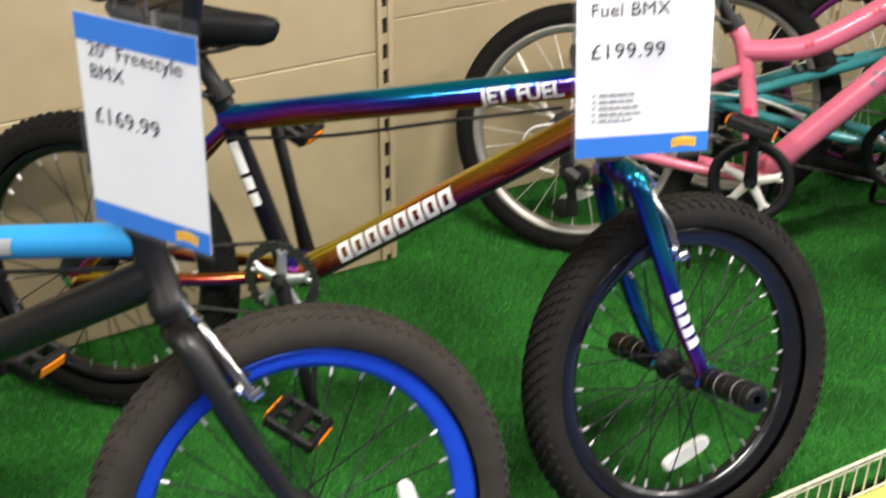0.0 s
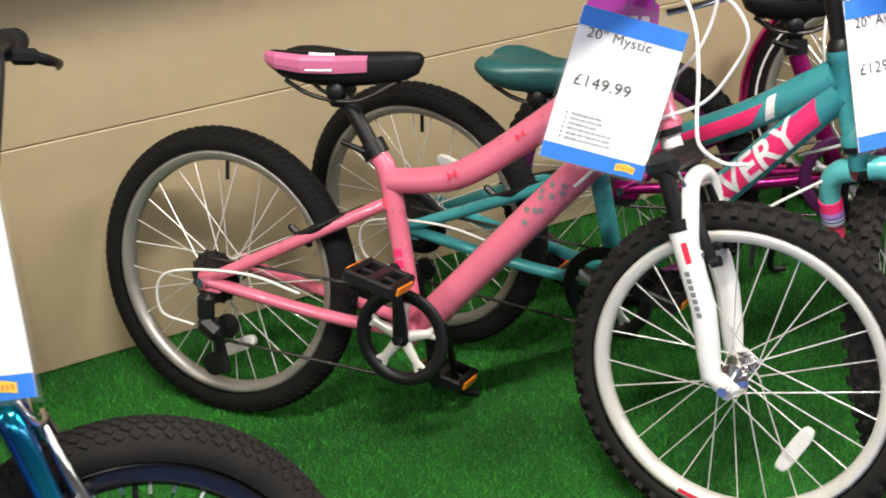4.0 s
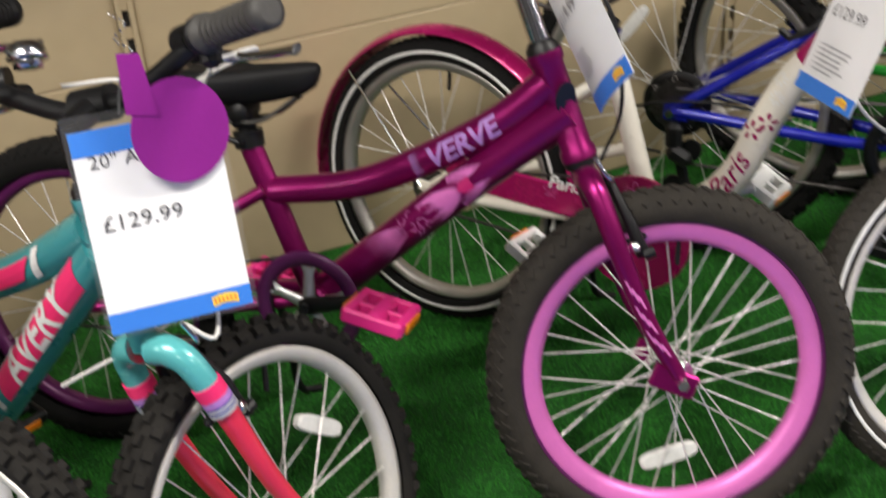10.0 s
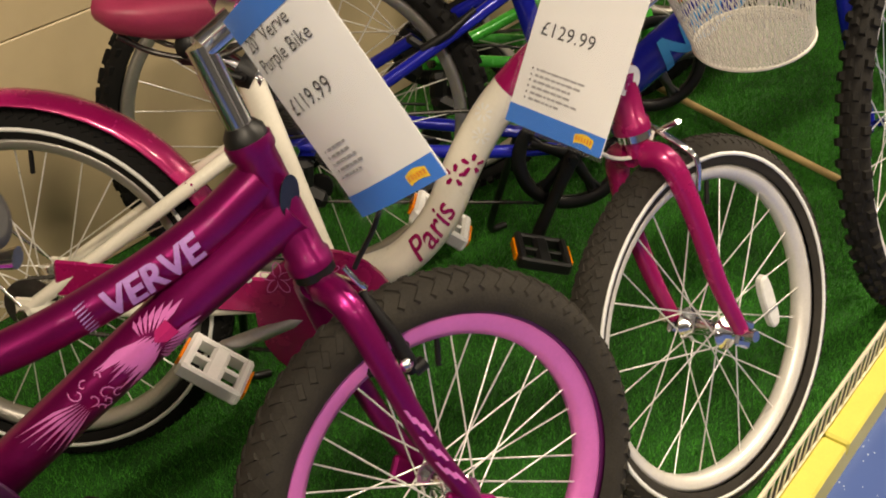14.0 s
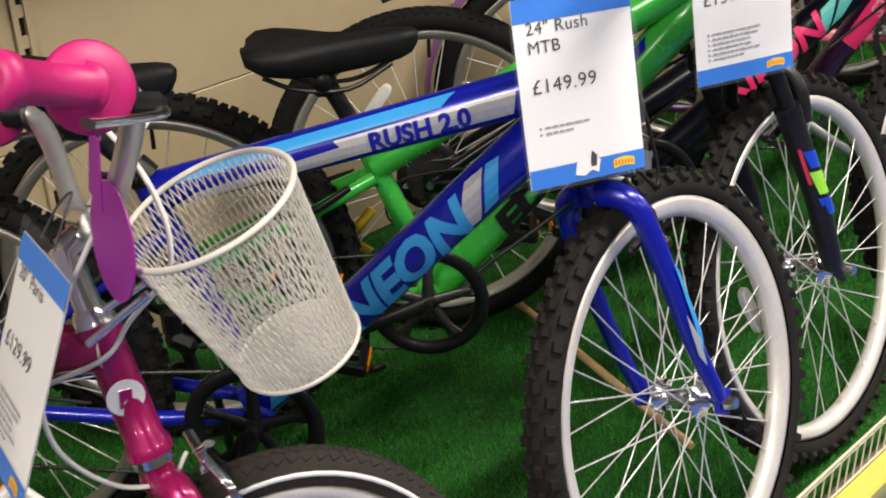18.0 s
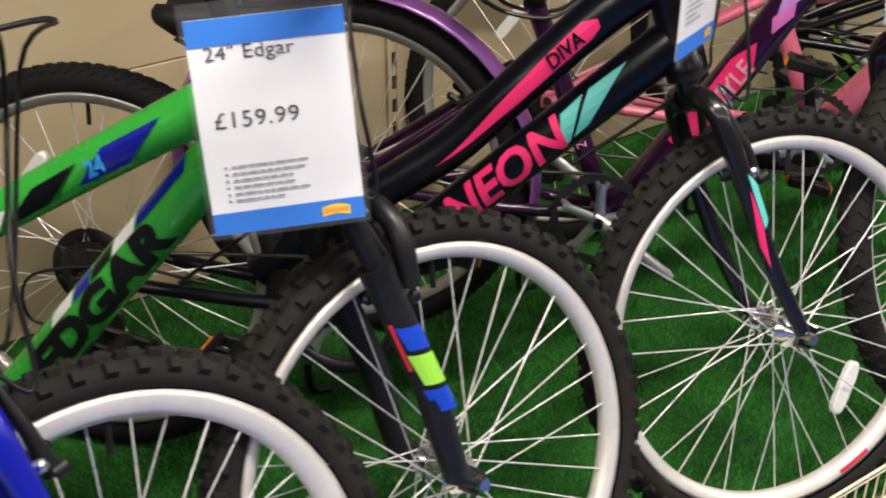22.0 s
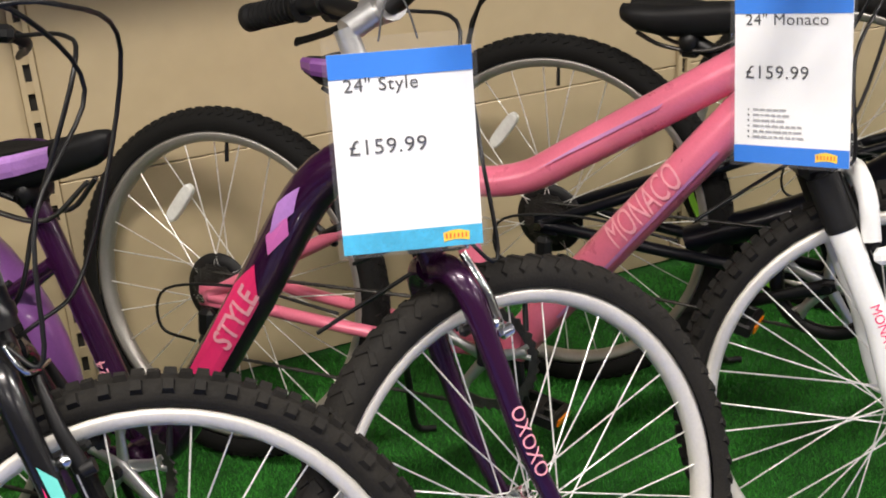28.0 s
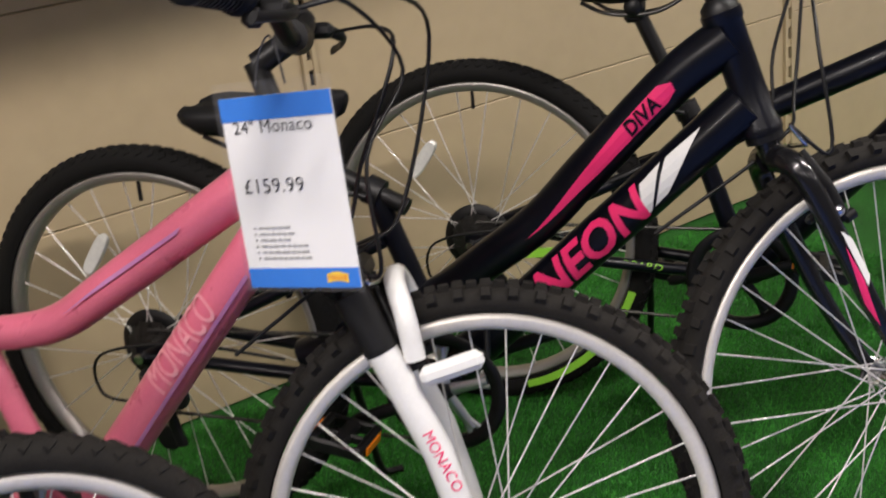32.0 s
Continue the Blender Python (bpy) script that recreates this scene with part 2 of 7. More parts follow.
PLASTER = material("pale_shop_wall", (0.16, 0.155, 0.145), 0.8, vary=0.06, scale=2)


def sleeve_material():
    m = material("clear_sleeve", (0.9, 0.9, 0.92), 0.12, vary=0.0)
    b = m.node_tree.nodes["Principled BSDF"]
    b.inputs["Transmission Weight"].default_value = 0.0
    b.inputs["Alpha"].default_value = 0.025
    return m


SLEEVE = sleeve_material()


# ---- mesh tools ----
class Shape:
    """Collects vertices and faces of one part."""

    def __init__(self):
        self.v, self.f, self.s = [], [], []

    def add(self, verts, faces, smooth=True):
        k = len(self.v)
        self.v += [tuple(p) for p in verts]
        self.f += [tuple(i + k for i in q) for q in faces]
        self.s += [smooth] * len(faces)
        return self

    def tube(self, pts, r, n=12, flat=1.0, caps=True):
        """A round tube along pts; r: one radius or one per point; flat: side-to-side squash."""
        pts = [Vector(p) for p in pts]
        rs = [r] * len(pts) if not hasattr(r, "__len__") else list(r)
        tang = []
        for i in range(len(pts)):
            a, b = pts[max(i - 1, 0)], pts[min(i + 1, len(pts) - 1)]
            tang.append((b - a).normalized())
        side = Vector((0, 1, 0))
        if abs(tang[0].dot(side)) > 0.9:
            side = Vector((0, 0, 1))
        u = (side - tang[0] * side.dot(tang[0])).normalized()
        vs, fs = [], []
        for p, t, rad in zip(pts, tang, rs):
            u = (u - t * u.dot(t)).normalized()
            w = t.cross(u)
            for k in range(n):
                a = 2 * math.pi * k / n
                vs.append(p + u * math.cos(a) * rad * flat + w * math.sin(a) * rad)
        for i in range(len(pts) - 1):
            for k in range(n):
                a, b = i * n + k, i * n + (k + 1) % n
                fs.append((a, a + n, b + n, b))
        self.add(vs, fs)
        if caps:
            m = len(pts) - 1
            self.add(vs[:n], [tuple(range(n))], False)
            self.add(vs[m * n:], [tuple(reversed(range(n)))], False)
        return self

    def lathe(self, prof, n=24, axis="y", at=(0, 0, 0), close=False, smooth=True):
        """prof: (radius, along) pairs turned about an axis."""
        vs, fs, m = [], [], len(prof)
        for k in range(n):
            a = 2 * math.pi * k / n
            c, s = math.cos(a), math.sin(a)
            for r, h in prof:
                q = {"y": (r * c, h, r * s), "z": (r * c, r * s, h), "x": (h, r * c, r * s)}[axis]
                vs.append(Vector(q) + Vector(at))
        for k in range(n):
            for j in range(m if close else m - 1):
                a, b = k * m + j, k * m + (j + 1) % m
                c, d = ((k + 1) % n) * m + (j + 1) % m, ((k + 1) % n) * m + j
                fs.append((a, b, c, d) if axis != "y" else (a, d, c, b))
        return self.add(vs, fs, smooth)

    def box(self, c, size, m=None, bevel=0.0):
        x, y, z = (s / 2 for s in size)
        b = min(bevel, x * 0.9, y * 0.9, z * 0.9)
        if b <= 0:
            vs = [Vector((sx * x, sy * y, sz * z)) for sx in (-1, 1) for sy in (-1, 1) for sz in (-1, 1)]
            fs = [(0, 1, 3, 2), (4, 6, 7, 5), (0, 4, 5, 1), (2, 3, 7, 6), (0, 2, 6, 4), (1, 5, 7, 3)]
        else:
            bm = bmesh.new()
            bmesh.ops.create_cube(bm, size=1, matrix=Matrix.Diagonal((2 * x, 2 * y, 2 * z, 1)))
            bmesh.ops.bevel(bm, geom=bm.edges[:] + bm.verts[:], offset=b, segments=1, affect="EDGES")
            bm.verts.index_update()
            vs, fs = [v.co.copy() for v in bm.verts], [[v.index for v in f.verts] for f in bm.faces]
            bm.free()
        mm = Matrix.Translation(c) @ (m or Matrix())
        return self.add([mm @ v for v in vs], fs, False)

    def loft(self, rings, caps=True, smooth=True):
        n, vs, fs = len(rings[0]), [], []
        for r in rings:
            vs += [Vector(p) for p in r]
        for i in range(len(rings) - 1):
            for k in range(n):
                a, b = i * n + k, i * n + (k + 1) % n
                fs.append((a, b, b + n, a + n))
        self.add(vs, fs, smooth)
        if caps:
            m = len(rings) - 1
            self.add(vs[:n], [tuple(reversed(range(n)))], smooth)
            self.add(vs[m * n:], [tuple(range(n))], smooth)
        return self

    def moved(self, m):
        self.v = [tuple(m @ Vector(p)) for p in self.v]
        return self

    def mesh(self, name, mat):
        me = bpy.data.meshes.new(name)
        me.from_pydata(self.v, [], self.f)
        me.polygons.foreach_set("use_smooth", self.s)
        me.materials.append(mat)
        me.update()
        return me


def part(name, shape, mat, parent=None, label="", m=None):
    """Links a shape, or a mesh that is shared, as one object under a thing or a part."""
    me = shape if isinstance(shape, bpy.types.Mesh) else shape.mesh(name, mat)
    ob = new(name, me)
    ob.parent = parent
    if m is not None:
        ob.matrix_basis = m
    if label:
        ob["label"] = label
    return ob


def thing(name, label, category, m=None, group=""):
    ob = new(name)
    ob.empty_display_size = 0.05
    if m is not None:
        ob.matrix_basis = m
    return tagged(ob, label, category, group)


def flat_text(text, size, bold=0.0, slant=0.0, align="LEFT", squeeze=1.0, space=1.0):
    """Lettering as a flat bmesh in x, y."""
    cu = bpy.data.curves.new("lettering", "FONT")
    cu.body, cu.size, cu.align_x, cu.shear, cu.offset, cu.resolution_u = text, size, align, slant, bold, 3
    cu.space_character = space
    ob = bpy.data.objects.new("lettering", cu)
    scene.collection.objects.link(ob)
    bpy.context.view_layer.update()
    me = bpy.data.meshes.new_from_object(ob.evaluated_get(bpy.context.evaluated_depsgraph_get()))
    bpy.data.objects.remove(ob)
    bm = bmesh.new()
    bm.from_mesh(me)
    bpy.data.meshes.remove(me)
    for v in bm.verts:
        v.co.x *= squeeze
    return bm


def fitted(bm, length):
    """Stretches lettering to a length."""
    k = length / max(v.co.x for v in bm.verts)
    for v in bm.verts:
        v.co.x *= k
    return bm


def flat_poly(polys):
    bm = bmesh.new()
    for p in polys:
        bm.faces.new([bm.verts.new((x, y, 0)) for x, y in p])
    return bm


def along(path, s):
    """The point and direction s metres along a polyline of (x, z)."""
    for (x0, z0), (x1, z1) in zip(path, path[1:]):
        d = math.hypot(x1 - x0, z1 - z0)
        if s <= d or (x1, z1) == tuple(path[-1]):
            t = s / d
            return Vector((x0 + (x1 - x0) * t, 0, z0 + (z1 - z0) * t)), Vector((x1 - x0, 0, z1 - z0)) / d
        s -= d


def decal(name, bm, mat, parent, path, r, s0=0.0, v0=0.0, sign=-1, m=None, y0=0.0, lift=0.0012, flat=1.0):
    """Wraps a flat print round a tube of radius r along path, on its right side (sign -1) or left."""
    for i in range(-3, 4):
        bmesh.ops.bisect_plane(bm, geom=bm.verts[:] + bm.edges[:] + bm.faces[:], plane_co=(0, i * r * 0.3 - v0, 0), plane_no=(0, 1, 0))
    if len(path) > 2:
        span = max((v.co.x for v in bm.verts), default=0)
        k = 0.015
        while k < span:
            bmesh.ops.bisect_plane(bm, geom=bm.verts[:] + bm.edges[:] + bm.faces[:], plane_co=(k, 0, 0), plane_no=(1, 0, 0))
            k += 0.015
    for v in bm.verts:
        p, d = along(path, max(0, s0 + v.co.x))
        up = Vector((-d.z, 0, d.x))
        a = (v.co.y + v0) / r
        a = max(-1.45, min(1.45, a))
        rr = r + lift
        q = p + up * rr * math.sin(a) + Vector((0, sign * rr * math.cos(a) * flat + y0, 0))
        v.co = m @ q if m is not None else q
    me = bpy.data.meshes.new(name)
    bm.to_mesh(me)
    bm.free()
    me.materials.append(mat)
    return part(name, me, mat, parent)


def smooth_path(pts, n=6):
    """A Catmull-Rom curve through pts."""
    p = [Vector(q) for q in pts]
    p = [2 * p[0] - p[1]] + p + [2 * p[-1] - p[-2]]
    out = []
    for i in range(1, len(p) - 2):
        for k in range(n):
            t = k / n
            a, b, c, d = p[i - 1], p[i], p[i + 1], p[i + 2]
            out.append(0.5 * (2 * b + (c - a) * t + (2 * a - 5 * b + 4 * c - d) * t * t + (3 * b - a - 3 * c + d) * t ** 3))
    return out + [p[-2]]


def xz(p, y=0.0):
    return Vector((p[0], y, p[1]))
# ---- bicycle parts ----
MESHES = {}


def knob(sh, R, w, phi, ang, lx, ly, h, turn=0.0):
    """One tread block on the tyre's skin: phi round the section, ang round the wheel."""
    rc, rm = R - w / 2, w / 2 - 0.0008
    rad = Vector((math.cos(ang), 0, math.sin(ang)))
    tan = Vector((-math.sin(ang), 0, math.cos(ang)))
    out = rad * math.cos(phi) + Vector((0, 1, 0)) * math.sin(phi)
    crs = Vector((0, 1, 0)) * math.cos(phi) - rad * math.sin(phi)
    t2 = tan * math.cos(turn) + crs * math.sin(turn)
    c2 = crs * math.cos(turn) - tan * math.sin(turn)
    c = rad * rc + out * rm
    vs = [c + t2 * sx * lx / 2 * k + c2 * sy * ly / 2 * k + out * z for z, k in ((-0.002, 1.0), (h, 0.8)) for sx, sy in ((-1, -1), (1, -1), (1, 1), (-1, 1))]
    sh.add(vs, [(4, 5, 6, 7), (0, 1, 5, 4), (1, 2, 6, 5), (2, 3, 7, 6), (3, 0, 4, 7)], False)


def tyre_mesh(R, w, tread, mat):
    key = ("tyre", R, w, tread, mat.name)
    if key not in MESHES:
        sh = Shape()
        low = 0.0065 if tread == "knob" else 0.0022
        prof = [(R - w / 2 + (w / 2 - low) * math.cos(a), (w / 2 - low * 0.5) * math.sin(a)) for a in (radians(d) for d in range(-130, 131, 20))]
        sh.lathe(prof, 64, "y")
        if tread == "knob":
            for i in range(58):
                a = 2 * math.pi * i / 58
                o = math.pi / 58
                for p, da, lx, ly in ((-0.24, 0, 0.0145, 0.010), (0.24, o, 0.0145, 0.010), (-0.88, o, 0.013, 0.014), (0.88, 0, 0.013, 0.014)):
                    knob(sh, R - 0.006, w - 0.001, p, a + da, lx, ly, 0.0066)
        elif tread == "diamond":
            for i in range(84):
                a, o = 2 * math.pi * i / 84, math.pi / 84
                for k, p in enumerate((-0.95, -0.63, -0.32, 0.0, 0.32, 0.63, 0.95)):
                    knob(sh, R - 0.0025, w - 0.001, p, a + o * (k % 2), 0.0125, 0.008, 0.0034, radians(35))
        elif tread == "chevron":
            for i in range(74):
                a, o = 2 * math.pi * i / 74, math.pi / 74
                for p, tn in ((-0.3, 0.85), (0.3, -0.85), (-0.95, -0.85), (0.95, 0.85)):
                    knob(sh, R - 0.0025, w - 0.001, p, a, 0.019, 0.0085, 0.0026, tn)
        else:
            for i in range(96):
                a, o = 2 * math.pi * i / 96, math.pi / 96
                for k, p in enumerate((-0.75, -0.25, 0.25, 0.75)):
                    knob(sh, R - 0.002, w - 0.001, p, a + o * (k % 2), 0.0125, 0.010, 0.0018, 0.5 if k % 2 else -0.5)
        MESHES[key] = sh.mesh("tyre", mat)
    return MESHES[key]


def cached(key, make, mat):
    key = (*key, mat.name)
    if key not in MESHES:
        sh = Shape()
        make(sh)
        MESHES[key] = sh.mesh(key[0], mat)
    return MESHES[key]


def wheel(name, parent, m, R, w, tread, tyre_mat, rim_mat, spoke_mat, hub_mat, spokes=28, deep=0.02, rim_side=None, line=None, reflect=0.3, phase=0.0, refl_mat=None, sticker=None):
    rr = R - w * 0.84
    m = m @ Matrix.Rotation(phase, 4, "Y")

    def rim(sh):
        d = deep
        sh.lathe([(rr, -0.0115), (rr + 0.003, -0.0145), (rr - 0.004, -0.0152), (rr - d * 0.7, -0.012), (rr - d, -0.006), (rr - d, 0.006), (rr - d * 0.7, 0.012), (rr - 0.004, 0.0152), (rr + 0.003, 0.0145), (rr, 0.0115)], 64, "y", close=True)

    ob = part(name, cached(("rim", R, w, deep), rim, rim_mat), rim_mat, parent, "", m)
    part("tyre", tyre_mesh(R, w, tread, tyre_mat), tyre_mat, ob)

    def hub(sh):
        sh.lathe([(0.0, -0.058), (0.0045, -0.058), (0.0045, -0.046), (0.009, -0.046), (0.01, -0.034), (0.024, -0.0315), (0.024, -0.0285), (0.013, -0.024), (0.011, 0), (0.013, 0.024), (0.024, 0.0285), (0.024, 0.0315), (0.01, 0.034), (0.009, 0.046), (0.0045, 0.046), (0.0045, 0.058), (0.0, 0.058)], 18, "y")

    part("hub", cached(("hub",), hub, hub_mat), hub_mat, ob)
    sp = cached(("spoke",), lambda sh: sh.tube([(0, 0, 0), (0, 0, 1)], 0.00115, 5), spoke_mat)
    nip = rr - deep + 0.002
    for i in range(spokes):
        a = 2 * math.pi * (i + 0.5) / spokes
        side = 1 if i % 2 else -1
        b = a + radians(46) * (1 if (i // 2) % 2 else -1)
        p0 = Vector((0.0225 * math.cos(b), side * 0.03, 0.0225 * math.sin(b)))
        p1 = Vector((nip * math.cos(a), side * 0.003, nip * math.sin(a)))
        d = p1 - p0
        part("spoke", sp, spoke_mat, ob, "", Matrix.LocRotScale(p0, d.to_track_quat("Z", "Y"), (1, 1, d.length)))
        if spoke_mat is SPOKE_BLACK:
            part("nipple", cached(("nipple",), lambda sh: sh.tube([(0, 0, -0.013), (0, 0, 0)], 0.0022, 6), ALLOY), ALLOY, ob, "", Matrix.LocRotScale(p1, d.to_track_quat("Z", "Y"), (1, 1, 1)))
    if rim_side is not None:
        part("rim_wall", cached(("rim_wall", R, w), lambda sh: [sh.lathe([(rr - 0.001, s * 0.0158), (rr + 0.007, s * 0.0162), (rr + 0.007, s * 0.0150), (rr - 0.001, s * 0.0146)], 64, "y", close=True) for s in (-1, 1)], rim_side), rim_side, ob)
    if line is not None:
        r1 = R - w / 2
        part("reflective_line", cached(("reflective_line", R, w), lambda sh: [sh.lathe([(r1 - 0.003, s * (w / 2 + 0.0008)), (r1 + 0.002, s * (w / 2 + 0.0008)), (r1 + 0.002, s * (w / 2 - 0.002)), (r1 - 0.003, s * (w / 2 - 0.002))], 64, "y", close=True) for s in (-1, 1)], line), line, ob, "white reflective line round the tyre wall")
    part("valve", cached(("valve",), lambda sh: sh.tube([(0, 0, 0), (0, 0, 0.022), (0, 0, 0.034)], (0.0035, 0.0035, 0.0028), 8), BLACK), BLACK, ob, "", Matrix.Translation((0, 0, rr - deep - 0.033)))
    if reflect is not None:
        def refl(sh):
            pts = [(math.copysign(abs(math.cos(a)) ** 0.6, math.cos(a)) * 0.041, math.copysign(abs(math.sin(a)) ** 0.6, math.sin(a)) * 0.0115) for a in (2 * math.pi * k / 20 for k in range(20))]
            sh.loft([[(x * 0.9, -0.006, z * 0.85) for x, z in pts], [(x, -0.004, z) for x, z in pts], [(x, 0.004, z) for x, z in pts], [(x * 0.9, 0.006, z * 0.85) for x, z in pts]], smooth=False)
        q = rr * 0.62
        part("wheel_reflector", cached(("wheel_reflector",), refl, refl_mat or CLEAR_REFLECTOR), CLEAR_REFLECTOR, ob, "clear bar-shaped spoke reflector", Matrix.Rotation(-reflect, 4, "Y") @ Matrix.Translation((q, 0, 0)) @ Matrix.Rotation(radians(72), 4, "Y"))
    if sticker is not None:
        def stk(sh):
            for k in range(6):
                a0, a1 = 0.035 * k - 0.1, 0.035 * (k + 1) - 0.1
                q = [((rr - d) * math.cos(a), -0.0158, (rr - d) * math.sin(a)) for a, d in ((a0, 0.003), (a1, 0.003), (a1, deep * 0.6), (a0, deep * 0.6))]
                sh.add(q, [(0, 1, 2, 3)], False)
        part("rim_sticker", cached(("rim_sticker", R), stk, CORAL), CORAL, ob, "", Matrix.Rotation(-sticker, 4, "Y"))
    return ob


def pedal(parent, at, mat, ang=0.0):
    m = Matrix.Translation(at) @ Matrix.Rotation(ang, 4, "Y")

    def body(sh):
        for x in (-0.036, 0.036):
            sh.box((x, 0, 0), (0.013, 0.082, 0.022), bevel=0.004)
        for y in (-0.036, 0.036):
            sh.box((0, y, 0), (0.072, 0.010, 0.020), bevel=0.003)
        sh.box((0, 0, 0), (0.024, 0.08, 0.018), bevel=0.005)
        for x in (-0.022, 0.022):
            sh.box((x, 0, 0), (0.03, 0.008, 0.014), bevel=0.002)
    p = part("pedal", cached(("pedal",), body, mat), mat, parent, "", m)
    rf = cached(("pedal_reflector",), lambda sh: sh.box((0, 0, 0), (0.004, 0.05, 0.014), bevel=0.0015), AMBER)
    for x in (-0.0445, 0.0445):
        part("pedal_reflector", rf, AMBER, p, "amber pedal reflector", Matrix.Translation((x, 0, 0)))
    return p


def saddle(parent, tail, nose, z0, z1, mat, side_mat=None, patch=None):
    """A padded saddle from tail to nose along x, its top from z0 to z1."""
    L = nose - tail
    stations = [(0.0, 0.030, 0.012), (0.04, 0.062, 0.028), (0.14, 0.074, 0.040), (0.30, 0.066, 0.044), (0.48, 0.038, 0.044), (0.68, 0.024, 0.04), (0.90, 0.020, 0.034), (0.97, 0.016, 0.026), (1.0, 0.008, 0.012)]

    def ring(u, hw, th, grow=0.0):
        x = tail + L * u
        z = z0 + (z1 - z0) * u + 0.012 * (abs(u - 0.42) ** 1.5) * 2.5
        pts = []
        for k in range(20):
            a = 2 * math.pi * k / 20
            c, s = math.cos(a), math.sin(a)
            zz = (s * 0.45 if s > 0 else s) * th - (0.008 if s > 0.95 and u < 0.6 else 0)
            pts.append((x, (hw + grow) * (abs(c) ** 0.75) * (1 if c > 0 else -1), z + zz * 0.9))
        return pts
    ob = part("saddle", Shape().loft([ring(*s) for s in stations]), mat, parent)
    if side_mat is not None:
        for sgn in (-1, 1):
            sh = Shape()
            pts = []
            for u, hw, th in stations[1:6]:
                x = tail + L * u
                z = z0 + (z1 - z0) * u + 0.012 * (abs(u - 0.42) ** 1.5) * 2.5
                g = 0.003
                row = []
                for a in (0.55, 0.3, 0.05, -0.2, -0.4):
                    c, s = math.cos(a), math.sin(a)
                    row.append((x, sgn * (hw + g) * c ** 0.75, z + (s * 0.45 if s > 0 else s) * th * 0.9 + (g if s > 0 else 0)))
                pts.append(row)
            for i in range(len(pts) - 1):
                for j in range(4):
                    sh.add([pts[i][j], pts[i + 1][j], pts[i + 1][j + 1], pts[i][j + 1]], [(0, 1, 2, 3)])
            part("side_panel", sh, side_mat, ob)
    if patch is not None:
        for sgn in (-1, 1):
            sh = Shape()
            for u0, u1 in ((0.33, 0.4), (0.4, 0.47)):
                q = []
                for u, a in ((u0, 0.8), (u1, 0.8), (u1, -0.3), (u0, -0.3)):
                    hw = 0.066 - (u - 0.30) * 0.155
                    z = z0 + (z1 - z0) * u + 0.012 * (abs(u - 0.42) ** 1.5) * 2.5
                    c, s = math.cos(a), math.sin(a)
                    q.append((tail + L * u, sgn * (hw + 0.005) * c ** 0.75, z + (s * 0.45 + 0.1 if s > 0 else s) * 0.042 * 0.9))
                sh.add(q, [(0, 1, 2, 3)])
            part("side_panel", sh, patch, ob)
    sh = Shape()
    for y in (-0.021, 0.021):
        sh.tube(smooth_path([(tail + L * 0.12, y * 1.6, z0 - 0.03), (tail + L * 0.3, y, z0 - 0.052), (tail + L * 0.6, y, z0 - 0.052), (tail + L * 0.85, y * 0.4, (z0 + z1) / 2 - 0.022)], 4), 0.0036, 6)
    part("saddle_rail", sh, STEEL_DARK, ob)
    return ob


def arc_strip(R, a0, a1, width, n=26, crown=0.012):
    """A mudguard: a curved strip round the wheel from a0 to a1 (degrees, 0 ahead, 90 up)."""
    rings = []
    for i in range(n + 1):
        a = radians(a0 + (a1 - a0) * i / n)
        row = []
        for j in range(9):
            u = j / 4 - 1
            r = R + crown * (1 - u * u)
            row.append((r * math.cos(a), u * width / 2, r * math.sin(a)))
        for j in reversed(range(9)):
            u = j / 4 - 1
            r = R + crown * (1 - u * u) - 0.0022
            row.append((r * math.cos(a), u * width / 2 * 0.97, r * math.sin(a)))
        rings.append(row)
    return Shape().loft(rings)


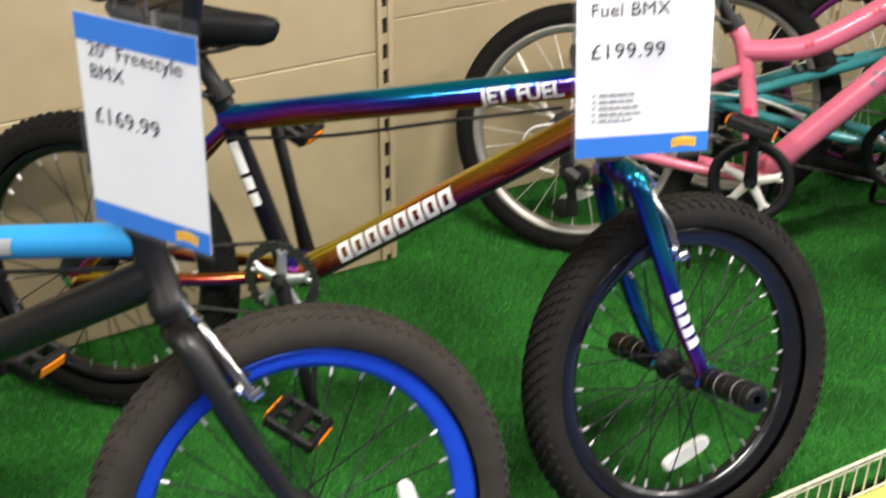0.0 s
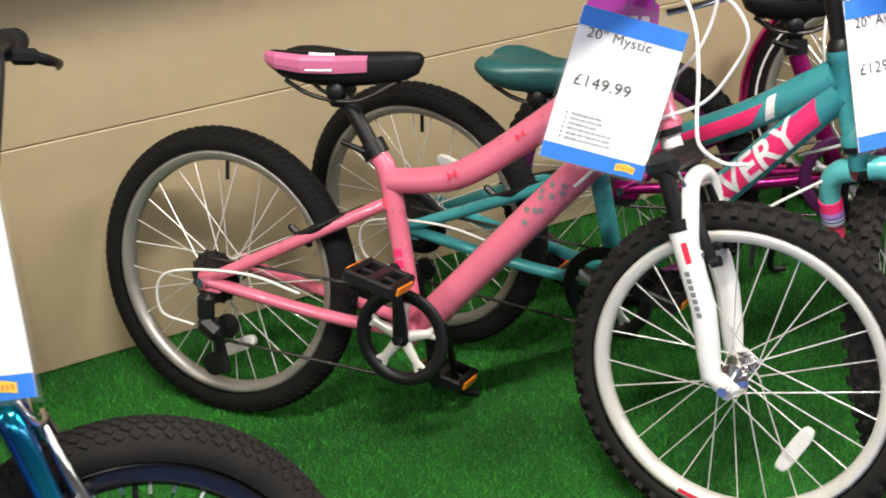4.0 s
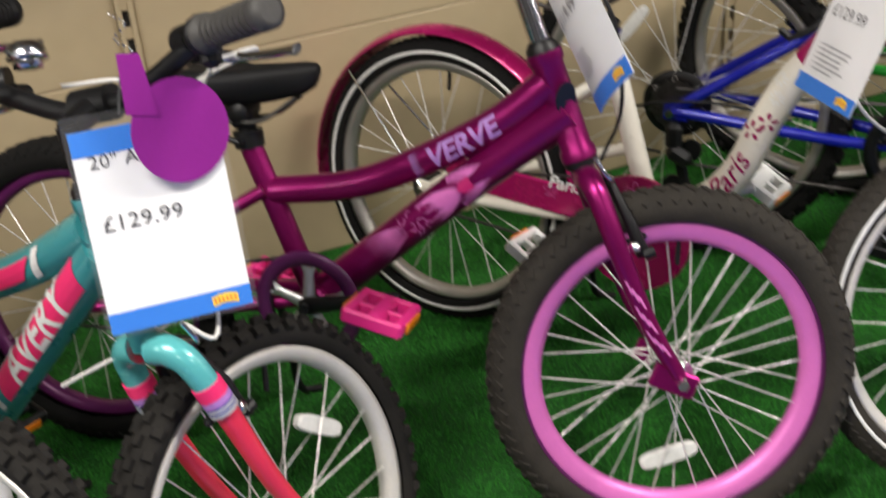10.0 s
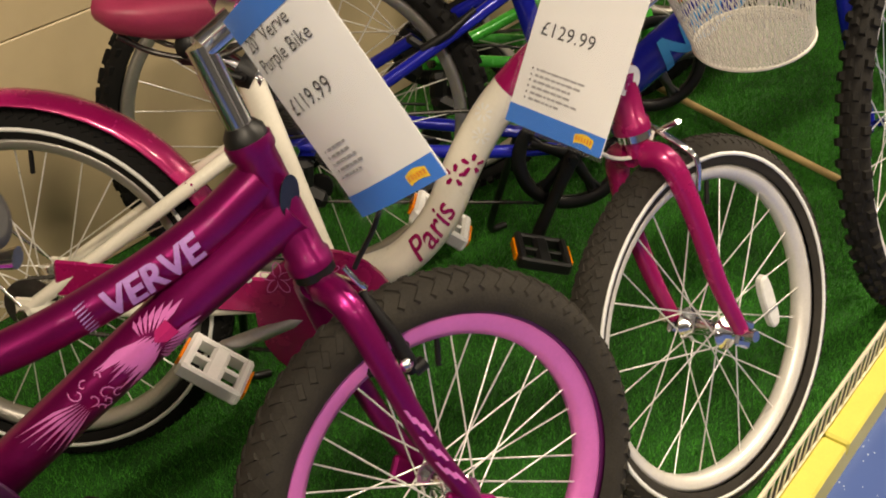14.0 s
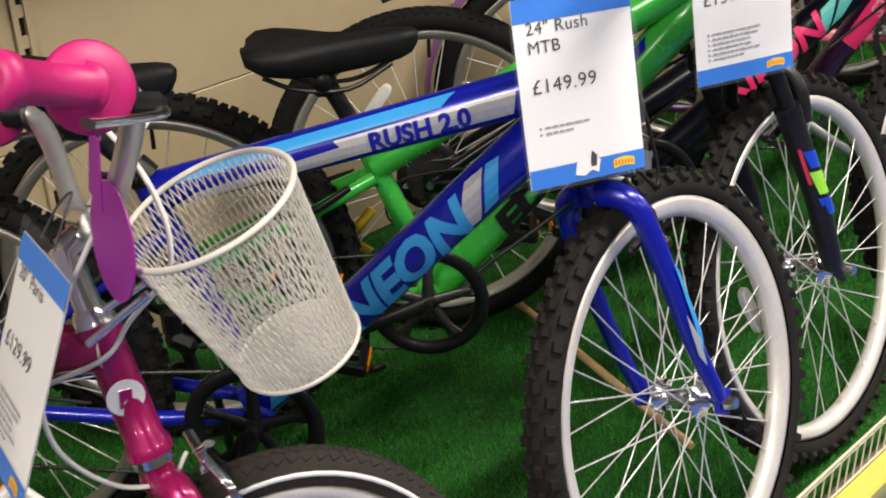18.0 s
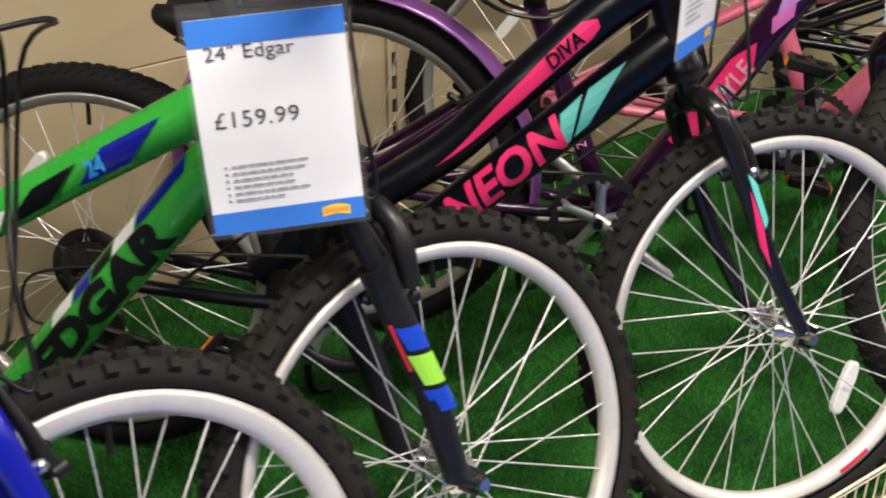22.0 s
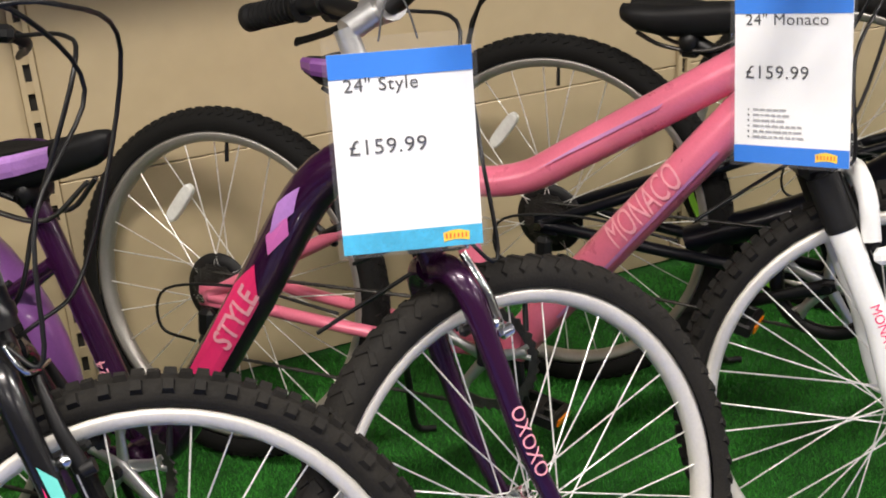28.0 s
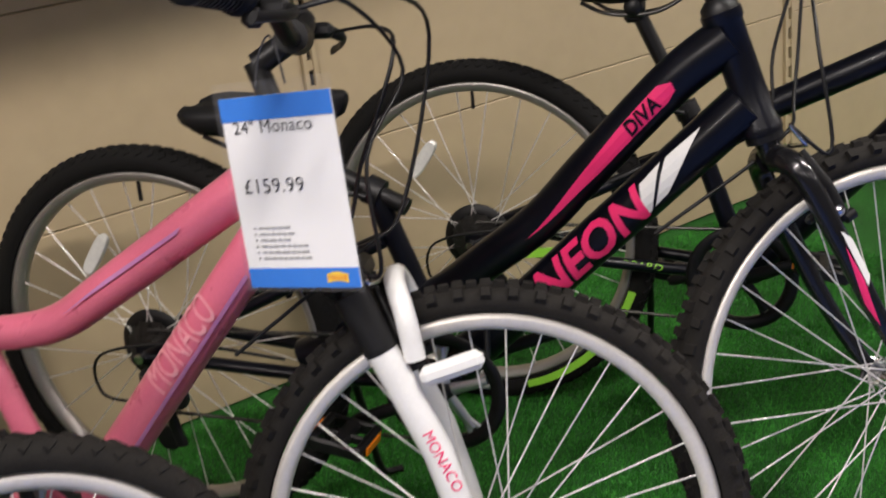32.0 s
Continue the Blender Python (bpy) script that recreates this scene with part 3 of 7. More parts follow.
def bicycle(sp):
    """One bicycle from its plan: x ahead from the rear axle, z up from the ground, y to its left."""
    R, wb = sp["R"], sp["wb"]
    E = thing("bicycle", sp["label"], "bicycle", pose(sp["at"][0], sp["at"][1], sp.get("lift", 0.0), -sp["lean"], 0, sp["head"]), "row of display bicycles")
    frame_mat = sp["paint"]
    ht, hb, bb = sp["ht"], sp["hb"], sp["bb"]
    ax = (xz(ht) - xz(hb)).normalized()
    p = xz(hb)
    S = Matrix.Translation(p) @ Matrix.Rotation(radians(sp["steer"]), 4, ax) @ Matrix.Translation(-p)
    out = {"E": E, "S": S, "tubes": {}, "wb": wb}
    # main tubes
    for name, path, r, *more in sp["tubes"]:
        mat = more[0] if more else frame_mat
        flat = more[1] if len(more) > 1 else 1.0
        pts = [xz(q) for q in path]
        if len(pts) > 2:
            pts = smooth_path(pts, 6)
        ob = part(name, Shape().tube(pts, r if not hasattr(r, "__len__") else [r[0] + (r[1] - r[0]) * i / (len(pts) - 1) for i in range(len(pts))], 18, flat), mat, E)
        rr = r if not hasattr(r, "__len__") else max(r)
        out["tubes"].setdefault(name, (ob, [(q.x, q.z) for q in pts], rr))
    ha, hr = xz(ht), sp.get("hr", 0.02)
    part("head_tube", Shape().tube([xz(hb) - ax * 0.004, xz(hb) + ax * 0.008, xz(hb) + ax * 0.012, ha - ax * 0.012, ha - ax * 0.008, ha + ax * 0.004], (hr + 0.003, hr + 0.003, hr, hr, hr + 0.003, hr + 0.003), 18), sp.get("head_mat", frame_mat), E)
    part("headset_cup", Shape().tube([xz(hb) - ax * 0.014, xz(hb) - ax * 0.003], hr + 0.001, 18), sp.get("headset", BLACK), E)
    part("headset_cup", Shape().tube([ha + ax * 0.003, ha + ax * 0.012, ha + ax * 0.02], (hr + 0.001, hr, 0.015), 18), sp.get("headset", BLACK), E)
    part("bottom_bracket", Shape().lathe([(0.0, -0.036), (0.019, -0.036), (0.021, -0.033), (0.021, 0.033), (0.019, 0.036), (0.0, 0.036)], 18, "y", xz(bb)), frame_mat, E)
    st, cm = sp.get("stay_top"), sp.get("stay_mat", frame_mat)
    for y in (-1, 1):
        part("chain_stay", Shape().tube(smooth_path([xz(bb, y * 0.02), xz((bb[0] * 0.62, bb[1] * 0.62 + R * 0.38 - 0.004), y * 0.045), xz((0.0, R), y * 0.06)], 5), 0.0105, 10), sp.get("chain_stay", cm), E)
        part("seat_stay", Shape().tube(smooth_path([xz(st, y * 0.016), xz((st[0] * 0.6, R + (st[1] - R) * 0.6), y * 0.042), xz((0.0, R), y * 0.06)], 5), sp.get("stay_r", 0.0085), 10), cm, E)
    for y in (-0.062, 0.062):
        part("dropout", Shape().box((0.008, y, R), (0.045, 0.006, 0.035), bevel=0.002), cm, E)
    # seat
    s_tail, s_nose, sz0, sz1 = sp["seat"]
    sc = (s_tail * 0.55 + s_nose * 0.45, (sz0 + sz1) / 2 - 0.045)
    top = sp["st_top"]
    d = (xz(sc) - xz(top))
    part("seat_post", Shape().tube([xz(top) - d * 0.3, xz(sc)], 0.0130, 14), sp.get("post", BLACK), E)
    part("seat_clamp", Shape().tube([xz(top) - d.normalized() * 0.012, xz(top) + d.normalized() * 0.012], 0.0215, 16).tube([xz(top, -0.03), xz(top, 0.03)], 0.0045, 8).tube([xz(top, -0.03), xz((top[0] - 0.04, top[1] + 0.012), -0.034)], 0.005, 8), BLACK, E)
    part("saddle_clamp", Shape().lathe([(0.0, -0.026), (0.014, -0.026), (0.016, -0.02), (0.016, 0.02), (0.014, 0.026), (0, 0.026)], 14, "y", xz(sc)).box(xz((sc[0], sc[1] - 0.012)), (0.034, 0.03, 0.03), bevel=0.006), BLACK, E)
    saddle(E, s_tail, s_nose, sz0, sz1, sp.get("saddle", BLACK_SOFT), sp.get("saddle_side"), sp.get("saddle_patch"))
    # wheels
    wr, wf = sp["rear_wheel"], sp["front_wheel"]
    # alloy rims at the rear take the copy with shade in its colour
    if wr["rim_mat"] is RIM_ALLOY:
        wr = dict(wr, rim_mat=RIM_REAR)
    # front tyres swap plain rubber for the copy coloured as lit
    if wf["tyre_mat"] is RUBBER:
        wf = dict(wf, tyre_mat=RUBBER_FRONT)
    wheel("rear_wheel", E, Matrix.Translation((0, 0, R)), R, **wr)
    wheel("front_wheel", E, S @ Matrix.Translation((wb, 0, R)), R, **wf)
    # drive
    cr, ring_r = sp.get("crank", 20.0), sp.get("ring", 0.072)
    cm2 = sp.get("ring_mat", STEEL_DARK)
    y0 = -0.046

    def teeth(sh):
        n, pr = 36, []
        for k in range(n * 2):
            r = ring_r + (0.003 if k % 2 else -0.002)
            a = math.pi * k / n
            pr.append((r * math.cos(a), r * math.sin(a)))
        inn = [((ring_r - 0.014) * math.cos(math.pi * k / n), (ring_r - 0.014) * math.sin(math.pi * k / n)) for k in range(n * 2)]
        N = n * 2
        for y, dirn in ((-0.0018, 1), (0.0018, -1)):
            vs = [(x, y, z) for x, z in pr] + [(x, y, z) for x, z in inn]
            fs = [(k, (k + 1) % N, N + (k + 1) % N, N + k)[::dirn] for k in range(N)]
            sh.add(vs, fs, False)
        for ringp in (pr, inn):
            vs = [(x, y, z) for y in (-0.0018, 0.0018) for x, z in ringp]
            sh.add(vs, [(k, k + N, N + (k + 1) % N, (k + 1) % N) for k in range(N)], False)
    cring = part("chainring", cached(("chainring", ring_r), teeth, cm2), cm2, E, "", Matrix.Translation(xz(bb, y0)))
    spider = Shape()
    for k in range(5):
        a = 2 * math.pi * k / 5 + 0.3
        spider.tube([(0.012 * math.cos(a), -0.002, 0.012 * math.sin(a)), ((ring_r - 0.016) * math.cos(a), -0.002, (ring_r - 0.016) * math.sin(a))], (0.010, 0.007), 8, 0.5)
        for da in (-0.13, 0.13):
            spider.tube([((ring_r * 0.5) * math.cos(a), -0.002, (ring_r * 0.5) * math.sin(a)), ((ring_r - 0.01) * math.cos(a + da), -0.002, (ring_r - 0.01) * math.sin(a + da))], 0.0045, 6, 0.6)
    part("spider", spider, sp.get("spider_mat", ALLOY), cring)
    if sp.get("ring_cover"):
        part("ring_guard", Shape().lathe([(ring_r - 0.012, -0.006), (ring_r + 0.006, -0.007), (ring_r + 0.009, -0.004), (ring_r + 0.006, -0.001), (ring_r - 0.012, -0.002)], 40, "y", close=True), sp["ring_cover"], cring)
    ca = radians(cr)
    cl = sp.get("crank_len", 0.14)
    for y, a in ((-1, ca), (1, ca + math.pi)):
        tip = Vector((bb[0] + cl * math.cos(a), 0, bb[1] + cl * math.sin(a)))
        q0, q1 = xz(bb, y * 0.052), tip + Vector((0, y * 0.07, 0))
        part("crank_arm", Shape().tube([q0 - (q1 - q0).normalized() * 0.012, q0, q0.lerp(q1, 0.5), q1, q1 + (q1 - q0).normalized() * 0.01], (0.010, 0.014, 0.010, 0.011, 0.007), 10, 0.65), sp.get("crank_mat", BLACK), E)
        if not sp.get("bare_crank"):
            pedal(E, tip + Vector((0, y * 0.122, 0)), sp.get("pedal", BLACK), sp.get("pedal_turn", 0.2))
    part("bracket_axle", Shape().tube([xz(bb, -0.07), xz(bb, 0.06)], 0.008, 10), BLACK, E)
    kr = 0.036
    yc = y0
    dirv = (xz((0, R)) - xz(bb)).normalized()
    up = Vector((-dirv.z, 0, dirv.x))
    up = up if up.z > 0 else -up
    for sgn in (1, -1):
        q0, q1 = xz(bb, yc) + up * sgn * ring_r, xz((0, R), yc) + up * sgn * kr
        if sgn == -1 and sp.get("mech", True):
            q1 = xz((0.028, R - 0.105), yc)
        n = max(2, int((q1 - q0).length / 0.0127))
        ch = Shape().tube([q0, q1], 0.0018, 5)
        for k in range(n):
            c0, c1 = q0.lerp(q1, k / n), q0.lerp(q1, (k + 0.86) / n)
            ch.tube([c0, c1], 0.0036 if k % 2 else 0.0030, 5, 0.8)
        part("chain_run", ch, STEEL_DARK, E)
    if sp.get("mech", True):
        for k, r in enumerate((0.046, 0.042, 0.038, 0.034, 0.030, 0.026)):
            y = -0.034 - 0.0038 * k
            cass = Shape().lathe([(0.01, y - 0.001), (r, y - 0.001), (r, y + 0.001), (0.01, y + 0.001)], 30, "y", (0, 0, R), True, False)
            for j in range(16):
                a = 2 * math.pi * j / 16
                cass.box((r * math.cos(a), y, R + r * math.sin(a)), (0.005, 0.002, 0.005), Matrix.Rotation(-a, 4, "Y"))
            part("sprocket", cass, STEEL_DARK, E)
        dr = Shape().box((0.012, -0.078, R - 0.04), (0.03, 0.024, 0.05), bevel=0.008).box((0.024, -0.082, R - 0.075), (0.05, 0.026, 0.032), Matrix.Rotation(0.5, 4, "Y"), 0.01)
        dr.box((0.022, -0.05, R - 0.115), (0.02, 0.012, 0.1), Matrix.Rotation(-0.25, 4, "Y"), 0.004)
        for c in ((0.035, yc, R - 0.078), (0.008, yc, R - 0.152)):
            dr.lathe([(0.0, -0.006), (0.021, -0.004), (0.021, 0.004), (0.0, 0.006)], 14, "y", c, False, False)
        part("derailleur", dr, BLACK, E)
        if sp.get("disc", True):
            part("spoke_guard", Shape().lathe([(0.02, -0.030), (0.062, -0.026), (0.064, -0.024), (0.062, -0.022), (0.02, -0.026)], 36, "y", (0, 0, R), True), BLACK, E, "black plastic spoke protector disc")
    else:
        part("sprocket", Shape().lathe([(0.012, -0.048), (kr, -0.048), (kr, -0.044), (0.012, -0.044)], 30, "y", (0, 0, R), True, False), STEEL_DARK, E)
    part("axle_nut", Shape().lathe([(0.0, -0.08), (0.0085, -0.08), (0.0095, -0.066), (0, -0.066)], 6, "y", (0, 0, R), False, False), CHROME, E)
    part("axle_nut", Shape().lathe([(0.0, 0.066), (0.0095, 0.066), (0.0085, 0.08), (0, 0.08)], 6, "y", (0, 0, R), False, False), CHROME, E)
    # rear brake
    rim_r = R - 0.045
    if sp.get("rear_brake", True):
        dv = (xz(st) - xz((0, R))).normalized()
        bp_ = xz((0, R)) + dv * (rim_r - 0.01)
        sh = Shape()
        for y in (-1, 1):
            sh.tube([bp_ + Vector((-0.012, y * 0.04, 0)), bp_ + dv * 0.05 + Vector((-0.016, y * 0.048, 0)), bp_ + dv * 0.1 + Vector((-0.018, y * 0.03, 0))], (0.008, 0.0065, 0.005), 8)
            sh.box(bp_ + Vector((-0.014, y * 0.027, 0)), (0.052, 0.012, 0.012), Matrix.Rotation(0.6, 4, "Y"), 0.004)
        part("rear_brake", sh, BLACK, E)
    # fork
    crown = xz(sp["crown"])
    axle = xz((wb, R))
    fd = (axle - crown).normalized()
    fm, kind = sp["fork_mat"], sp["fork"]
    part("steerer", Shape().tube([crown, xz(hb)], 0.0155, 14), sp.get("steerer_mat", fm), E, "", S)
    legs = {}
    if kind == "rigid":
        hw = sp.get("fork_w", 0.055)
        for y in (-1, 1):
            c0 = crown + Vector((0, y * 0.012, 0))
            sh1 = crown + fd * 0.028 + Vector((0, y * (hw - 0.008), 0))
            pts = [c0, c0 + Vector((0, y * 0.022, 0)) + fd * 0.004, sh1, crown.lerp(axle, 0.35) + Vector((-0.005, y * hw, 0)), crown.lerp(axle, 0.7) + Vector((-0.008, y * hw, 0)), axle + Vector((-0.002, y * hw, 0.006))]
            pts = smooth_path(pts, 5)
            n = len(pts) - 1
            rs = [0.018 - 0.0075 * (i / n) for i in range(n + 1)]
            ob = part("fork_blade", Shape().tube(pts, rs, 14), fm, E, "", S)
            part("fork_end", Shape().box(axle + Vector((sp.get("end_x", 0.004), y * hw, 0.0)), sp.get("end", (0.03, 0.008, 0.036)), Matrix.Rotation(0.35, 4, "Y"), 0.003), sp.get("fork_end", fm), ob)
            legs[y] = (ob, pts, hw)
    else:
        hw = sp.get("fork_w", 0.058)
        part("fork_crown", Shape().box(crown + fd * 0.0, (0.05, 2 * hw + 0.03, 0.036), Matrix.Rotation(math.atan2(ax.x, ax.z), 4, "Y"), 0.012), sp.get("crown_mat", BLACK), E, "", S)
        mid = crown + fd * sp.get("travel", 0.1)
        for y in (-1, 1):
            o = Vector((0, y * hw, 0))
            part("stanchion", Shape().tube([crown + o - fd * 0.01, mid + o + fd * 0.02], 0.0125, 14), sp.get("stanchion", BLACK), E, "", S)
            if sp.get("boot"):
                part("fork_boot", Shape().tube([crown + o + fd * 0.015, mid + o], sp["boot"], 14), BLACK_SOFT, E, "", S)
            part("fork_boot", Shape().tube([mid + o - fd * 0.012, mid + o + fd * 0.004], 0.0195, 14), BLACK, E, "", S)
            ob = part("fork_leg", Shape().tube([mid + o, mid + o + fd * 0.02, mid.lerp(axle, 0.5) + o, mid.lerp(axle, 0.8) + o + Vector((-0.012, 0, 0)), axle + o + Vector((-0.024, 0, 0.014)), axle + o], (0.0185, 0.0185, 0.018, 0.017, 0.0155, 0.010), 14), fm, E, "", S)
            part("fork_end", Shape().box(axle + o + Vector((-0.002, 0, 0.0)), (0.034, 0.010, 0.03), Matrix.Rotation(0.6, 4, "Y"), 0.004), fm, ob)
            legs[y] = (ob, [mid + o, mid.lerp(axle, 0.5) + o, axle + o], hw)
        fwd = Vector((-fd.z, 0, fd.x))
        fwd = fwd if fwd.x > 0 else -fwd
        a0 = mid + fd * 0.03 + fwd * (0.012 + sp.get("arch_fwd", 0.0))
        rise = sp.get("arch", 0.085)
        pts = smooth_path([a0 + Vector((0, -hw, 0)) + fwd * 0.016, a0 + Vector((0, -hw * 0.98, 0)) + fwd * 0.03 - fd * rise * 0.6, a0 + Vector((0, -hw * 0.5, 0)) + fwd * 0.034 - fd * rise, a0 + Vector((0, hw * 0.5, 0)) + fwd * 0.034 - fd * rise, a0 + Vector((0, hw * 0.98, 0)) + fwd * 0.03 - fd * rise * 0.6, a0 + Vector((0, hw, 0)) + fwd * 0.016], 5)
        part("fork_arch", Shape().tube(pts, 0.0125, 12), fm, E, "", S)
    out["legs"] = legs
    for y in (-1, 1):
        fnut = Shape().lathe([(0.0, y * (hw + 0.022)), (0.008, y * (hw + 0.022)), (0.0095, y * (hw + 0.006)), (0, y * (hw + 0.006))], 6, "y", axle, False, False)
        part("axle_nut", fnut, CHROME, E, "", S)
    # front brake
    bmat = sp.get("brake_mat", BLACK)
    if sp.get("front_brake", "v") == "v":
        q = axle - fd * (rim_r - 0.004)
        fw = Vector((-fd.z, 0, fd.x))
        fw = fw if fw.x > 0 else -fw
        for y in (-1, 1):
            sh = Shape()
            b0 = q + Vector((0, y * 0.042, 0)) + fw * 0.024 + fd * 0.03
            sh.tube([b0, b0 - fd * 0.05 + Vector((0, y * 0.006, 0)), b0 - fd * 0.1 - Vector((0, y * 0.012, 0))], (0.0095, 0.0075, 0.005), 8)
            sh.tube([b0 + Vector((0, y * 0.004, 0)), b0 + fw * 0.014 + Vector((0, y * 0.004, 0))], 0.008, 8)
            br = part("brake_arm", sh, bmat, E, "", S)
            part("brake_pad", Shape().box(b0 - fd * 0.018 - fw * 0.012 + Vector((0, -y * 0.015, 0)), (0.054, 0.011, 0.012), Matrix.Rotation(math.atan2(-fw.z, fw.x), 4, "Y"), 0.004), BLACK, br)
            part("brake_bolt", Shape().lathe([(0.0, 0), (0.007, 0), (0.0075, y * 0.006), (0.0, y * 0.008)], 10, "y", b0 - fd * 0.018 - fw * 0.008 + Vector((0, y * 0.012, 0))), CHROME, br)
        top = q - fd * 0.072 + fw * 0.026
        part("brake_noodle", Shape().tube(smooth_path([top + Vector((0, 0.03, 0)), top + Vector((0, -0.03, 0.004)), top + Vector((0, -0.052, 0.012)) - fw * 0.01, top + Vector((0, -0.05, 0.045)) - fw * 0.03], 5), 0.0032, 7), CHROME, E, "", S)
        out["brake_top"] = top + Vector((0, -0.05, 0.045)) - fw * 0.03
    elif sp.get("front_brake") == "caliper":
        q = axle - fd * (rim_r + 0.06)
        fw = Vector((-fd.z, 0, fd.x))
        fw = fw if fw.x > 0 else -fw
        sh = Shape()
        for y in (-1, 1):
            sh.tube(smooth_path([q + fw * 0.04 + Vector((0, -y * 0.03, 0.02)), q + fw * 0.042 + Vector((0, y * 0.012, 0)), q + fw * 0.044 + Vector((0, y * 0.042, 0)) + fd * 0.03, q + fw * 0.042 + Vector((0, y * 0.03, 0)) + fd * 0.075], 4), 0.0065, 8, 0.6)
        part("caliper_brake", sh, CHROME, E, "", S)
        out["brake_top"] = q + fw * 0.04 + Vector((0, -0.03, 0.02))
    # handlebar
    bar = sp["bar"]
    htop = xz(ht) + ax * 0.012
    SB = S @ Matrix.Translation(p) @ Matrix.Rotation(radians(bar.get("turn", 0.0)), 4, ax) @ Matrix.Translation(-p)
    stem_top = htop + ax * bar["stem"]
    clampc = stem_top + Vector((bar["reach"] * ax.z, 0, -bar["reach"] * ax.x)) + Vector((0, 0, 0.008))
    smat = bar.get("stem_mat", BLACK)
    part("stem", Shape().tube([htop, stem_top], 0.0135, 14).tube([stem_top - ax * 0.004, clampc], 0.0145, 12).tube([clampc + Vector((0, -0.024, 0)), clampc + Vector((0, 0.024, 0))], 0.0195, 14), smat, E, "", SB)
    hwid, rise, sweep = bar["half"], bar["rise"], bar["sweep"]
    tops = {}
    pts = []
    for y in (-1, 1):
        seq = [clampc, clampc + Vector((0, y * 0.045, 0)), clampc + Vector((-0.004, y * (0.06 + 0.3 * bar.get("flare", 0.25)), rise * 0.85)), clampc + Vector((-sweep * 0.3, y * (0.09 + 0.3 * bar.get("flare", 0.25)), rise)), clampc + Vector((-sweep, y * hwid, rise + bar.get("lift", 0.0)))]
        pts = [q for q in reversed(seq)] if y == -1 else pts + seq[1:]
        tops[y] = (seq[3], seq[4])
    bob = part("handlebar", Shape().tube(smooth_path(pts, 5), 0.011, 12), bar.get("mat", BLACK), E, "", SB)
    if bar.get("cross"):
        a, b = tops[-1][0] + Vector((0, 0.03, -0.03)), tops[1][0] + Vector((0, -0.03, -0.03))
        part("crossbar", Shape().tube([a, b], 0.008, 10), bar.get("mat", BLACK), bob)
    for y in (-1, 1):
        inner, end = tops[y]
        d = (end - inner).normalized()
        g0 = end - d * 0.105
        gs = Shape().tube([g0, g0 + d * 0.006, g0 + d * 0.007, end - d * 0.014, end - d * 0.012, end + d * 0.002, end + d * 0.004], (0.0205, 0.0205, 0.016, 0.0168, 0.0215 if bar.get("flange") else 0.018, 0.0215 if bar.get("flange") else 0.018, 0.012), 18)
        if bar.get("flange"):
            gs.lathe([(0.012, -0.006), (0.034, -0.006), (0.037, 0), (0.034, 0.006), (0.012, 0.006)], 24, "y", g0)
        gr = part("grip", gs, bar.get("grip", BLACK_SOFT), bob)
        if not bar.get("flange"):
            rib = Shape()
            for k in range(9):
                c = g0 + d * (0.014 + 0.009 * k)
                rib.tube([c, c + d * 0.0035], 0.0176, 16)
            part("grip_rib", rib, bar.get("grip", BLACK_SOFT), gr)
        lm = bar.get("lever", BLACK)
        c = g0 - d * 0.03
        part("lever_clamp", Shape().tube([c - d * 0.012, c + d * 0.012], 0.0165, 14).box(c + Vector((0.024, 0, -0.012)), (0.034, 0.03, 0.02), bevel=0.006), bar.get("clamp_mat", BLACK), bob)
        part("brake_lever", Shape().tube(smooth_path([c + Vector((0.034, 0, -0.012)), c + d * 0.03 + Vector((0.056, 0, -0.02)), c + d * 0.08 + Vector((0.06, 0, -0.026)), c + d * 0.125 + Vector((0.056, 0, -0.03))], 4), (0.0075,) * 4 + (0.0062,) * 8 + (0.0075,), 9, 0.6), lm, bob)
        if bar.get("shifter") and y == bar["shifter"]:
            part("twist_shifter", Shape().tube([g0 - d * 0.012, g0 - d * 0.003, g0 - d * 0.001], (0.019, 0.0215, 0.019), 16).box(g0 - d * 0.008 + Vector((0.012, 0, -0.022)), (0.022, 0.02, 0.02), bevel=0.006), BLACK, bob)
        if bar.get("bell") == y:
            cb = c - d * 0.035 + Vector((0, 0, 0.018))
            part("bell", Shape().lathe([(0.0, 0.024), (0.012, 0.022), (0.02, 0.015), (0.0235, 0.004), (0.022, 0.001), (0.0, 0.001)], 20, "z", cb).lathe([(0.016, 0.001), (0.016, -0.008), (0.0, -0.008)], 16, "z", cb), CHROME, bob, "small chrome bell")
        tops[y] = (c, end, g0, d)
    out["bar"] = bob
    out["clamp"] = clampc
    out["tops"] = tops
    # cables
    cmat = bar.get("cable", BLACK)
    cl_ = tops[-1][0] + Vector((0.04, 0, -0.014))
    cr_ = tops[1][0] + Vector((0.04, 0, -0.014))
    for name, pts in sp.get("cables", ()):
        part(name, Shape().tube(smooth_path(pts, 6), 0.0027, 6), cmat, E)
    if out.get("brake_top") is not None and not sp.get("cables"):
        part("brake_cable", Shape().tube(smooth_path([cl_, cl_ + Vector((0.05, 0.05, 0.01)), clampc + Vector((0.12, 0.02, -0.04)), xz(ht) + Vector((0.10, -0.05, -0.04)), xz(hb) + Vector((0.06, -0.06, -0.03)), out["brake_top"]], 6), 0.0026, 6), cmat, E, "", S)
